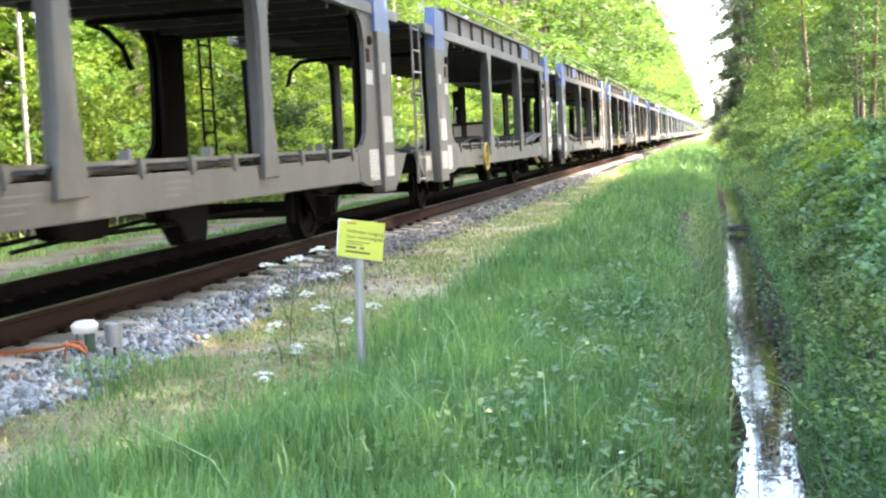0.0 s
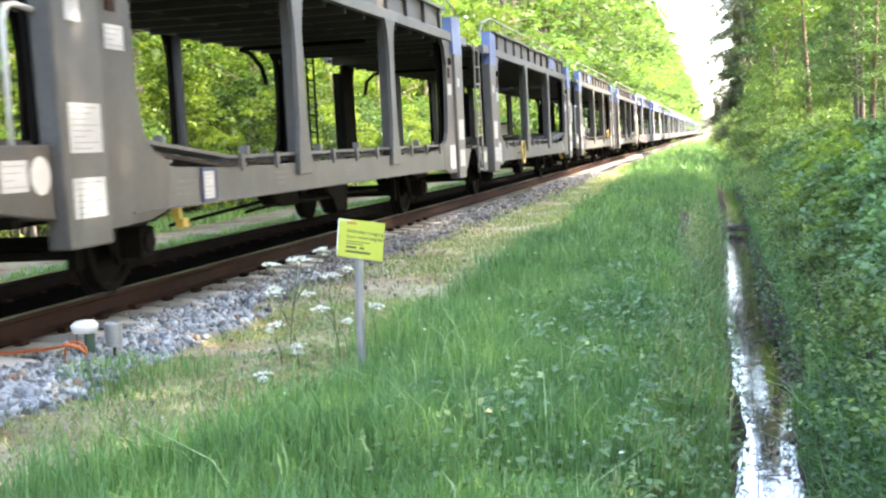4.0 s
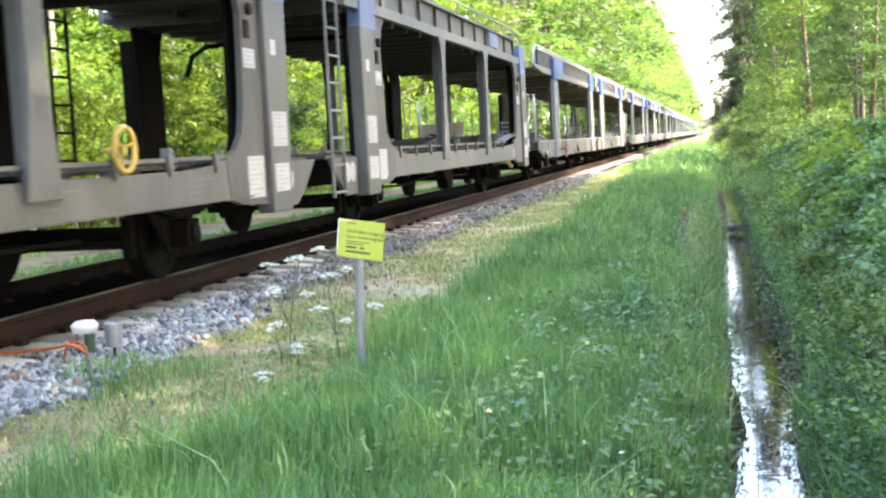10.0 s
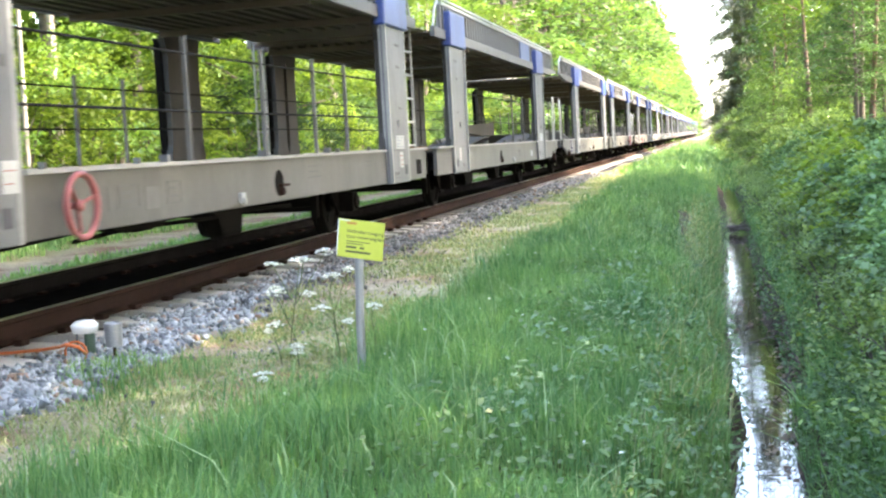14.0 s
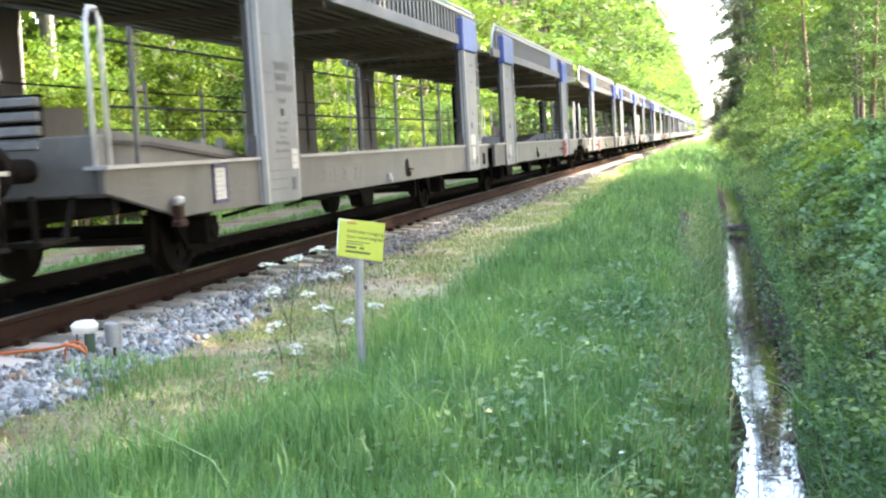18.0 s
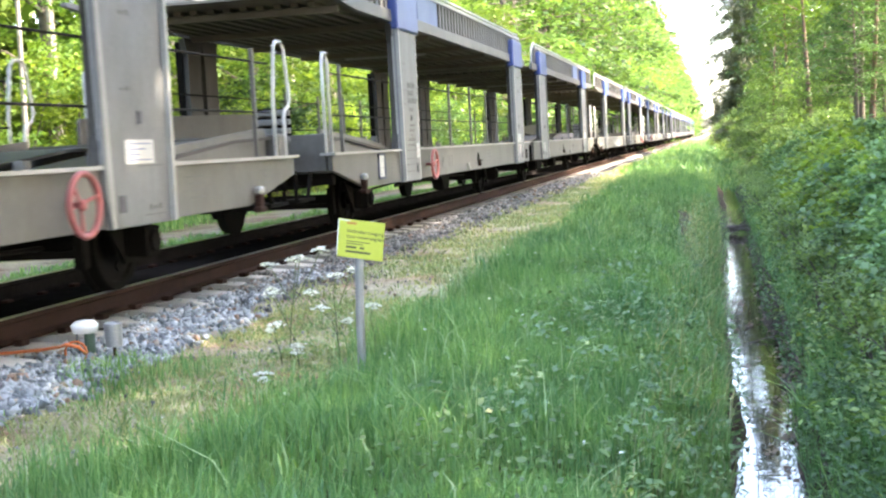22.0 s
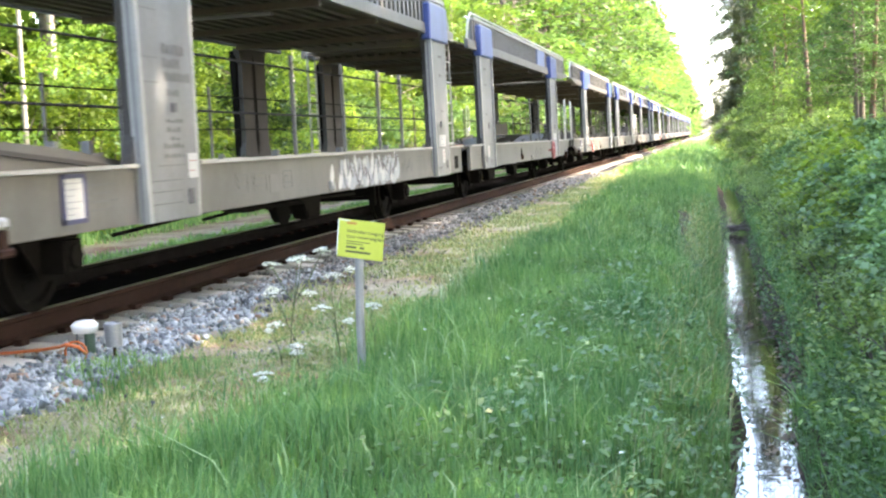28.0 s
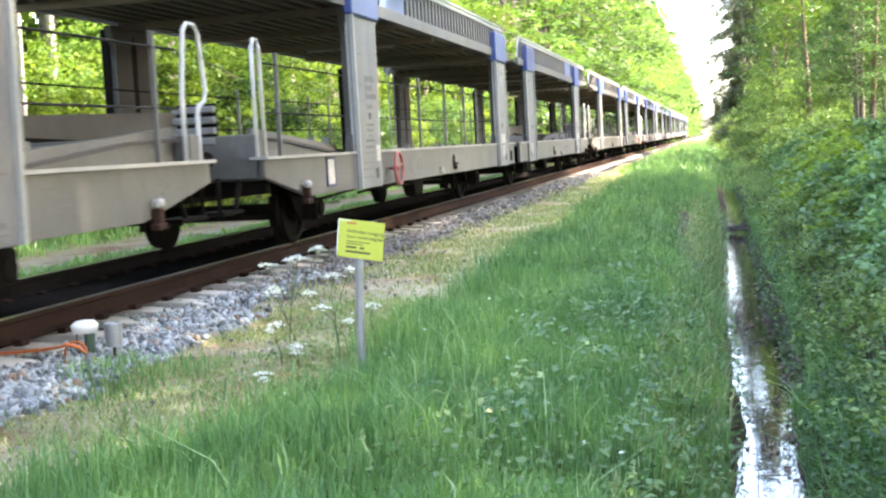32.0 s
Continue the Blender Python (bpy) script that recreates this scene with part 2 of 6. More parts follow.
def faces_mesh(name, verts, faces, mat, smooth=False):
    """A mesh from arrays: verts (n, 3) and faces (m, k)."""
    me = bpy.data.meshes.new(name)
    verts, faces = np.asarray(verts, np.float32).reshape(-1, 3), np.asarray(faces, np.int32)
    m, k = faces.shape
    me.vertices.add(len(verts)), me.loops.add(m * k), me.polygons.add(m)
    me.vertices.foreach_set("co", verts.ravel())
    me.loops.foreach_set("vertex_index", faces.ravel())
    me.polygons.foreach_set("loop_start", np.arange(0, m * k, k, dtype=np.int32))
    me.polygons.foreach_set("loop_total", np.full(m, k, np.int32))
    me.update(calc_edges=True)
    me.materials.append(mat)
    if smooth:
        me.shade_smooth()
    return me


def empty(name, at=(0, 0, 0)):
    ob = new(name)
    ob.location = at
    return ob


# ---- the ground ----
TRACK = -5.47           # middle of the track, across
GROUND_LINE = [(-700, -0.5), (-60, -0.5), (-14, -0.42), (-11.2, -0.40), (-10.9, -0.44), (-8.7, -0.44), (-8.3, -0.40), (-7.9, -0.40), (-7.2, -0.28), (-6.9, -0.235),
               (-4.15, -0.235), (-3.55, -0.31), (-3.2, -0.33), (-2.75, -0.31), (-1.6, -0.34), (-0.75, -0.42), (-0.4, -0.55), (-0.15, -0.85), (0.0, -1.06),
               (0.22, -1.22), (0.40, -1.08), (0.52, -0.88), (1.0, -0.5), (1.6, -0.4), (3, -0.36), (60, -0.3), (700, -0.3)]


def ground_height(x, y):
    a, b = zip(*GROUND_LINE)
    z = np.interp(x, a, b)
    ditch = np.exp(-((np.asarray(x) - 0.25) / 1.0) ** 2)
    return z + 0.03 * np.sin(y * 0.9 + x * 2) * ditch + 0.012 * np.sin(y * 2.3 + x * 3.1) + 0.01 * np.sin(y * 5.1 - x * 4.0)


def ditch_bend(y):
    return np.interp(y, (3, 7.4, 9.2, 11, 13, 15.4, 19, 26, 34, 45), (0.0, 0.04, 0.10, 0.11, 0.10, 0.04, 0.08, 0.15, 0.24, 0.2)) + 0.015 * np.sin(np.asarray(y) * 2.1)


def ground_material():
    m = bpy.data.materials.new("ground_soil")
    m.use_nodes = True
    t = m.node_tree
    b = t.nodes["Principled BSDF"]
    geo = t.nodes.new("ShaderNodeNewGeometry")
    sep = t.nodes.new("ShaderNodeSeparateXYZ")
    t.links.new(geo.outputs["Position"], sep.inputs[0])
    wob = t.nodes.new("ShaderNodeTexNoise")
    wob.inputs["Scale"].default_value, wob.inputs["Detail"].default_value = 1.7, 5.0
    t.links.new(geo.outputs["Position"], wob.inputs["Vector"])
    sub = t.nodes.new("ShaderNodeMath")
    sub.operation = "MULTIPLY_ADD"
    sub.inputs[1].default_value = 0.9
    t.links.new(wob.outputs[0], sub.inputs[0])
    t.links.new(sep.outputs[0], sub.inputs[2])
    mp = t.nodes.new("ShaderNodeMapRange")
    mp.inputs["From Min"].default_value, mp.inputs["From Max"].default_value = -14.0 + 0.45, 2.0 + 0.45
    t.links.new(sub.outputs[0], mp.inputs["Value"])
    ramp = t.nodes.new("ShaderNodeValToRGB")
    cr = ramp.color_ramp
    # the dark band from -7.2 to -4.7 is the train's shade, put into the soil colour
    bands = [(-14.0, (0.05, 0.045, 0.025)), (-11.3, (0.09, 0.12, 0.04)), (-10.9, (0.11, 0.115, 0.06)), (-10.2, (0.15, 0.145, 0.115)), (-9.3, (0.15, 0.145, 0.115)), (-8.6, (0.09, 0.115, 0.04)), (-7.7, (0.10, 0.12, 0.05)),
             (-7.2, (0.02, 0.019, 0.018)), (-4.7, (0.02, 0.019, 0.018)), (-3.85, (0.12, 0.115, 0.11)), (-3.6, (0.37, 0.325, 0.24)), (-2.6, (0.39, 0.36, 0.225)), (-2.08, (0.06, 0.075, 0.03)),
             (-0.5, (0.05, 0.055, 0.025)), (-0.2, (0.07, 0.055, 0.035)), (0.7, (0.045, 0.035, 0.02)), (2.0, (0.04, 0.04, 0.02))]
    while len(cr.elements) < len(bands):
        cr.elements.new(0.5)
    for e, (x, c) in zip(cr.elements, bands):
        e.position, e.color = (x + 14.0) / 16.0, rgb(c)
    t.links.new(mp.outputs[0], ramp.inputs[0])
    fine = t.nodes.new("ShaderNodeTexNoise")
    fine.inputs["Scale"].default_value, fine.inputs["Detail"].default_value, fine.inputs["Roughness"].default_value = 14.0, 8.0, 0.75
    t.links.new(geo.outputs["Position"], fine.inputs["Vector"])
    fr = t.nodes.new("ShaderNodeValToRGB")
    fr.color_ramp.elements[0].position, fr.color_ramp.elements[0].color = 0.3, (0.45, 0.45, 0.45, 1)
    fr.color_ramp.elements[1].position, fr.color_ramp.elements[1].color = 0.72, (1.5, 1.45, 1.35, 1)
    t.links.new(fine.outputs[0], fr.inputs[0])
    mx = t.nodes.new("ShaderNodeMix")
    mx.data_type, mx.blend_type = "RGBA", "MULTIPLY"
    mx.inputs["Factor"].default_value = 1.0
    t.links.new(ramp.outputs[0], mx.inputs["A"])
    t.links.new(fr.outputs[0], mx.inputs["B"])
    bare = t.nodes.new("ShaderNodeTexNoise")
    bare.inputs["Scale"].default_value, bare.inputs["Detail"].default_value = 1.3, 4.0
    t.links.new(geo.outputs["Position"], bare.inputs["Vector"])
    br = t.nodes.new("ShaderNodeValToRGB")
    br.color_ramp.elements[0].position, br.color_ramp.elements[0].color = 0.36, (0.62, 0.44, 0.36, 1)
    br.color_ramp.elements[1].position, br.color_ramp.elements[1].color = 0.55, (1, 1, 1, 1)
    t.links.new(bare.outputs[0], br.inputs[0])
    mb = t.nodes.new("ShaderNodeMix")
    mb.data_type, mb.blend_type = "RGBA", "MULTIPLY"
    mb.inputs["Factor"].default_value = 1.0
    t.links.new(mx.outputs["Result"], mb.inputs["A"])
    t.links.new(br.outputs[0], mb.inputs["B"])
    t.links.new(mb.outputs["Result"], b.inputs["Base Color"])
    b.inputs["Roughness"].default_value = 0.95
    b.inputs["Specular IOR Level"].default_value = 0.2
    bp = t.nodes.new("ShaderNodeBump")
    bp.inputs["Strength"].default_value, bp.inputs["Distance"].default_value = 0.6, 0.03
    t.links.new(fine.outputs[0], bp.inputs["Height"])
    t.links.new(bp.outputs[0], b.inputs["Normal"])
    return m


def build_ground():
    xs = np.unique(np.concatenate([np.linspace(-700, -60, 9), np.linspace(-60, -14, 14), np.linspace(-14, -4.3, 66), np.linspace(-4.3, 2.0, 100), np.linspace(2, 20, 24), np.linspace(20, 700, 14)]))
    ys = np.unique(np.concatenate([np.linspace(-300, -10, 12), np.linspace(-10, 4, 20), np.linspace(4, 30, 120), np.linspace(30, 120, 80), np.linspace(120, 1500, 40)]))
    X, Y = np.meshgrid(xs, ys, indexing="ij")
    near_ditch = np.exp(-((X - 0.25) / 1.2) ** 2)
    Z = ground_height(X - ditch_bend(Y) * near_ditch, Y)
    nx, ny = len(xs), len(ys)
    i = (np.arange(nx - 1)[:, None] * ny + np.arange(ny - 1)[None, :]).ravel()
    faces = np.stack([i, i + ny, i + ny + 1, i + 1], 1)
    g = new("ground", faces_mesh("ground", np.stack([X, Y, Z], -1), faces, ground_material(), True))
    tagged(g, "sandy ground falling from the ballast to a muddy ditch", "ground", kind="structure")


def water_material():
    m = bpy.data.materials.new("ditch_water")
    m.use_nodes = True
    b = m.node_tree.nodes["Principled BSDF"]
    b.inputs["Base Color"].default_value = (0.012, 0.011, 0.008, 1)
    b.inputs["Roughness"].default_value = 0.03
    b.inputs["IOR"].default_value = 1.33
    b.inputs["Specular IOR Level"].default_value = 1.0
    n = m.node_tree.nodes.new("ShaderNodeTexNoise")
    n.inputs["Scale"].default_value, n.inputs["Detail"].default_value = 5.0, 3.0
    g = m.node_tree.nodes.new("ShaderNodeNewGeometry")
    m.node_tree.links.new(g.outputs["Position"], n.inputs["Vector"])
    bp = m.node_tree.nodes.new("ShaderNodeBump")
    bp.inputs["Strength"].default_value, bp.inputs["Distance"].default_value = 0.10, 0.02
    m.node_tree.links.new(n.outputs[0], bp.inputs["Height"])
    m.node_tree.links.new(bp.outputs[0], b.inputs["Normal"])
    return m


def build_water():
    ys = np.linspace(-12.0, 90, 345)
    xs = np.linspace(-0.6, 1.1, 4)
    X, Y = np.meshgrid(xs, ys, indexing="ij")
    X = X + ditch_bend(Y)
    Z = np.full_like(X, WATER)
    nx, ny = len(xs), len(ys)
    i = (np.arange(nx - 1)[:, None] * ny + np.arange(ny - 1)[None, :]).ravel()
    w = new("water", faces_mesh("water", np.stack([X, Y, Z], -1), np.stack([i, i + ny, i + ny + 1, i + 1], 1), water_material(), True))
    tagged(w, "shallow still water reflecting the sky in a ditch", "water", kind="structure")


WATER = -1.05
build_ground()
build_water()


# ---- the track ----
# near black in place of the shade under the train
SHADE_BLACK = material("train_shade_black", (0.008, 0.007, 0.007), (0.02, 0.018, 0.017), 1.0, 0, 3, 30, 1.0, spec=0.0)


def build_track():
    track = tagged(empty("railway_track", (TRACK, 0, 0)), "rusty railway track on concrete sleepers in grey ballast", "railway track")
    head = [(-0.036, 0.0), (-0.036, -0.03), (-0.008, -0.045), (-0.008, -0.135), (-0.07, -0.155), (-0.07, -0.17), (0.07, -0.17), (0.07, -0.155), (0.008, -0.135), (0.008, -0.045), (0.036, -0.03), (0.036, 0.0)]
    for side in (-1, 1):
        bm = bmesh.new()
        ys = list(np.arange(-60, 60, 12.0)) + [60, 200, 1400]
        for y0, y1 in zip(ys, ys[1:]):
            prism(bm, [(x + side * 0.7535, z - 0.004) for x, z in head], y0, y1)
        # the far rail is coloured black for the shade it lies in
        rail = part("rail", bm, RUST if side > 0 else SHADE_BLACK, track, "brown rusted steel rail" if side > 0 else "steel rail, coloured dark for the train's shade")
        bm = bmesh.new()
        box(bm, side * 0.7535 - 0.028, side * 0.7535 + 0.028, -60, 1400, -0.003, 0.001)
        part("running_surface", bm, BRIGHT, rail, "polished running surface")
    bm = bmesh.new()
    prism(bm, [(-1.25, -0.40), (-1.25, -0.215), (-1.22, -0.2), (-0.95, -0.178), (-0.5, -0.178), (-0.3, -0.2), (0.3, -0.2), (0.5, -0.178), (0.95, -0.178), (1.22, -0.2), (1.25, -0.215), (1.25, -0.40)], -0.13, 0.13)
    tie = finish("sleeper", bm, CONCRETE, 0.012)
    bm = bmesh.new()
    box(bm, -0.035, 0.035, -0.055, 0.055, -0.18, -0.135)
    clip = finish("rail_clip", bm, RUST, 0.008)
    # raised bed between the rails, painted as dark as the train's shade
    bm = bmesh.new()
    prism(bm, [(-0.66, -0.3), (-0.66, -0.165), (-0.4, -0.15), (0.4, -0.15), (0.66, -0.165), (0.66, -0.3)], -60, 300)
    part("fouled_ballast", bm, SHADE_BLACK, track, "ballast between the rails, coloured black for the train's shade")
    rnd = random.Random(5)
    for i in range(-4, 120):
        s = part("sleeper", tie, None, track)
        s.location = (rnd.uniform(-0.02, 0.02), 7.92 + 0.6 * i, rnd.uniform(-0.008, 0.004))
        s.rotation_euler = (0, 0, rnd.uniform(-0.012, 0.012))
        if i < 22:
            for sx in (-1, 1):
                for k in (-1, 1):
                    part("rail_clip", clip, None, s).location = (sx * 0.7535 + k * 0.115, 0, 0)
    bm = bmesh.new()
    for i in range(120, 400):
        box(bm, -1.25, 1.25, 7.79 + 0.6 * i, 8.05 + 0.6 * i, -0.35, -0.18)
    # darker concrete: the stripes of shade far out are put into the colour
    tagged(part("far_sleepers", bm, material("dimmed_concrete", (0.13, 0.115, 0.1), (0.22, 0.2, 0.175), 0.9, 0, 4, 60, 0.3), track), kind="stuff")


build_track()


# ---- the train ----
# near black: the shade inside the wagons is put into this colour
WEB_DARK = material("shaded_web_plate", (0.0039, 0.0035, 0.0031), (0.0094, 0.0082, 0.0070), 0.8, 0, 2, 30, 0.1, spec=0.03)
STEEL_GREY = material("dull_grey_steel", (0.11, 0.11, 0.11), (0.17, 0.17, 0.17), 0.5, 0.5, 8, 60, 0.05)
LENGTH = 32.45          # one wagon, coupling to coupling
FIRST = 1.3             # where the first wagon's leading coupling stands at the start
WAGONS = 13
SLACK = {1: 0.1}        # play in the couplings
AXLES = (3.3, 13.2, 19.25, 29.15)
WHEEL_R = 0.38


def travelled(t):
    return 6.95 * t - 0.0045 * t * t


def label_sheet(parent, x, y0, y1, z0, z1, bars=3, flip=False, ink=None, mat=None, name="label_sheet"):
    bm = bmesh.new()
    box(bm, x, x + 0.004, y0, y1, z0, z1)
    s = part(name, bm, mat or SHEET, parent)
    if bars:
        bm = bmesh.new()
        n = bars * 2
        for i in range(n):
            z = z1 - (z1 - z0) * (i + 0.75) / (n + 0.5)
            box(bm, x + 0.004, x + 0.006, y0 + 0.1 * (y1 - y0), y0 + (0.88 - 0.2 * ((i * 7) % 3)) * (y1 - y0), z - 0.004, z + 0.003)
        part("fine_print", bm, ink or PRINT_INK, s)
    return s


def hand_wheel(parent, x, y, z, radius, mat, label):
    bm = bmesh.new()
    wheel_ring(bm, (x, y, z), radius, 0.022)
    for a in (0.3, 2.4, 4.5):
        tube(bm, [(x - 0.03, y, z), (x, y + radius * math.cos(a), z + radius * math.sin(a))], 0.012, 5)
    disc(bm, (x, y, z), [(-0.15, 0.02), (-0.04, 0.022), (-0.03, 0.04), (0.0, 0.035)], 8)
    return part("hand_wheel", bm, mat, parent, label, smooth=True)


def wheelset_mesh():
    bm = bmesh.new()
    for sx in (-1, 1):
        c = (sx * 0.76, 0, 0)
        disc(bm, c, [(-0.07, 0.08), (-0.065, WHEEL_R + 0.028), (-0.035, WHEEL_R + 0.025), (-0.03, WHEEL_R), (0.065, WHEEL_R - 0.005), (0.065, WHEEL_R - 0.06), (0.03, WHEEL_R - 0.08), (0.02, 0.12), (0.07, 0.1)]
             if sx > 0 else [(0.07, 0.08), (0.065, WHEEL_R + 0.028), (0.035, WHEEL_R + 0.025), (0.03, WHEEL_R), (-0.065, WHEEL_R - 0.005), (-0.065, WHEEL_R - 0.06), (-0.03, WHEEL_R - 0.08), (-0.02, 0.12), (-0.07, 0.1)], 28)
    disc(bm, (0, 0, 0), [(-1.05, 0.06), (-0.83, 0.065), (-0.8, 0.08), (0.8, 0.08), (0.83, 0.065), (1.05, 0.06)], 12)
    for sx in (-1, 1):          # a crescent of worn metal, so that the turning shows
        for a in (0.0, 2.1, 4.2):
            box(bm, sx * 0.79 - 0.006, sx * 0.79 + 0.006, 0.2 * math.cos(a) - 0.03, 0.2 * math.cos(a) + 0.03, 0.2 * math.sin(a) - 0.03, 0.2 * math.sin(a) + 0.03)
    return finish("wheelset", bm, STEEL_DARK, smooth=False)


WHEELSET = wheelset_mesh()


def running_gear(w, tanks):
    """Wheelsets, guards, springs, brake gear, buffers and couplings, all sooty, with the shade put into their
    near-black colour.
    """
    for y in AXLES:
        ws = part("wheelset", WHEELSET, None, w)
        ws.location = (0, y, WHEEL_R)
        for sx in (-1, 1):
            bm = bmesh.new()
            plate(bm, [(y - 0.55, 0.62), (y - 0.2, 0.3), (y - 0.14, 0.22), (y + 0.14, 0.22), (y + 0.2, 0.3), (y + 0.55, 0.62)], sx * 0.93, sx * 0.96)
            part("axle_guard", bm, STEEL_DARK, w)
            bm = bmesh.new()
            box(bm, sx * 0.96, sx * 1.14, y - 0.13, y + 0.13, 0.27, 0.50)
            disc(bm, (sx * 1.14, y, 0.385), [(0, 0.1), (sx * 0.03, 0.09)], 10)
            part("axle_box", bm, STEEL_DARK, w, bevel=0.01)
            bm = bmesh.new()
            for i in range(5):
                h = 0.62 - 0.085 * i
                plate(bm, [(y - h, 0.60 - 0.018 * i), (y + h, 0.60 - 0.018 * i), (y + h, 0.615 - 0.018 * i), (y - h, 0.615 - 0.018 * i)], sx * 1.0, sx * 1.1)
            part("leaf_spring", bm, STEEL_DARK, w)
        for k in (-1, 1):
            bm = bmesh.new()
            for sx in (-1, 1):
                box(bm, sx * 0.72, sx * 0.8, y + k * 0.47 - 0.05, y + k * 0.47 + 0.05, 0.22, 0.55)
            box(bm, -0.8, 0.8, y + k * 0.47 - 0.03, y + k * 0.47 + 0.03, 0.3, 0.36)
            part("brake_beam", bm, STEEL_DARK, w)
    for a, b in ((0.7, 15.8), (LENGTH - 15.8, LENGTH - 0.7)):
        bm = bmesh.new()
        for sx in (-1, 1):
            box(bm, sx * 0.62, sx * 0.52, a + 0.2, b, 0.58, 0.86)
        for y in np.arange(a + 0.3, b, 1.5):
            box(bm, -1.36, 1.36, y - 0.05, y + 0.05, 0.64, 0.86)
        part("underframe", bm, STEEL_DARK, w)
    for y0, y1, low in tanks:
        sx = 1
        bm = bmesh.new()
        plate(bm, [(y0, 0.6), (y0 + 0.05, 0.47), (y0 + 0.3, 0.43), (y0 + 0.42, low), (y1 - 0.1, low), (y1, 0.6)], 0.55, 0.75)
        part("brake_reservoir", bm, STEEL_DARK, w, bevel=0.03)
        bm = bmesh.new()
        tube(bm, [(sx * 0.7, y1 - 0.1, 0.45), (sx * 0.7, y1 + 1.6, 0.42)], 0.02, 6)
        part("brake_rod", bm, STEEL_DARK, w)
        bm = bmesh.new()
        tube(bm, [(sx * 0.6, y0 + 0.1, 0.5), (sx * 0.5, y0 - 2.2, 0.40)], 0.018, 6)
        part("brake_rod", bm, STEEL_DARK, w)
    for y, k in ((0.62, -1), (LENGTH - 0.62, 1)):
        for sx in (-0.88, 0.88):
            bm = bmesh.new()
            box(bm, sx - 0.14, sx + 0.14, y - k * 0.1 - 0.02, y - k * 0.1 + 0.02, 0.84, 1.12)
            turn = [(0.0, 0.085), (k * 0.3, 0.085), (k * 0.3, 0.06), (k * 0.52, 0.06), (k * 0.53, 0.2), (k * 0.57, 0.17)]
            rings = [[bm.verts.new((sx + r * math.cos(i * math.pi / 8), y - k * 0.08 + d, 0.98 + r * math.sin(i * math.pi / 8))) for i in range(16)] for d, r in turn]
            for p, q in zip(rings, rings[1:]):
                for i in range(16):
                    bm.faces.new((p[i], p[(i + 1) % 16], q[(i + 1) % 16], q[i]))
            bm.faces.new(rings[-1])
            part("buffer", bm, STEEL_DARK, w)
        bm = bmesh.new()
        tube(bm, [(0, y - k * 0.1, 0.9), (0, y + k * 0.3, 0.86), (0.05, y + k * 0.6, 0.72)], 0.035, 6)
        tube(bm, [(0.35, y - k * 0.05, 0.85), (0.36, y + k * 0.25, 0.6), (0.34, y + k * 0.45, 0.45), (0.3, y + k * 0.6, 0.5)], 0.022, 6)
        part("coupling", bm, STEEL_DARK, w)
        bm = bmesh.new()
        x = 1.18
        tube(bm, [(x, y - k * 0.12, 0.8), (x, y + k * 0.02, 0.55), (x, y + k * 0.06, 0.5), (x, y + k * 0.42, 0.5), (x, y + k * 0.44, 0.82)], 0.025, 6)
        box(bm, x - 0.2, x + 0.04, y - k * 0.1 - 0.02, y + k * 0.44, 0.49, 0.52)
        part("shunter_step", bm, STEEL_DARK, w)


def deck_beams(w, a, b, z, material_of, along):
    bm = bmesh.new()
    box(bm, -1.36, 1.36, a, b, z + 0.10, z + 0.13)
    deck = part("upper_deck", bm, material_of, w, "dusty ribbed underside")
    if along:
        for x in np.arange(-1.28, 1.3, 0.2):
            ribs(deck, [(x - 0.04, x + 0.04, a + 0.6, b - 0.6, z + 0.05, z + 0.099)], material_of)
        ribs(deck, [(-1.38, 1.38, y - 0.05, y + 0.05, z - 0.02, z + 0.06) for y in np.arange(a + 0.8, b, 2.4)], material_of)
    else:
        ribs(deck, [(-1.38, 1.38, y - 0.04, y + 0.04, z - 0.03, z + 0.099) for y in np.arange(a + 0.3, b, 0.82)], material_of)
        ribs(deck, [(x - 0.03, x + 0.03, a, b, z + 0.022, z + 0.098) for x in (-0.5, 0.5)], material_of)
    return deck


def ribs(deck, spans, material_of):
    shapes = {}
    for x0, x1, y0, y1, z0, z1 in spans:
        key = (round(x1 - x0, 3), round(y1 - y0, 3), round(z1 - z0, 3))
        if key not in shapes:
            bm = bmesh.new()
            box(bm, 0, x1 - x0, 0, y1 - y0, 0, z1 - z0)
            shapes[key] = finish("deck_rib", bm, material_of)
        part("deck_rib", shapes[key], None, deck).location = (x0, y0, z0)


def ladder(w, x, y0, y1, z0, z1, mat, pitch=0.3):
    bm = bmesh.new()
    for y in (y0, y1):
        tube(bm, [(x, y, z0), (x, y, z1)], 0.021, 6)
    rail = part("ladder", bm, mat, w, "slim steel ladder")
    bm = bmesh.new()
    tube(bm, [(x, y0, 0), (x, y1, 0)], 0.016, 6)
    rung = finish("rung", bm, mat)
    z = z0 + 0.05
    while z < z1:
        part("rung", rung, None, rail).location = (0, 0, z)
        z += pitch


def loop_rail(w, x, pts, mat=None):
    bm = bmesh.new()
    tube(bm, [(x, y, z) for y, z in pts], 0.019, 8)
    part("loop_handrail", bm, mat or PALE_BAR, w, "bent pale tube handrail", smooth=True)


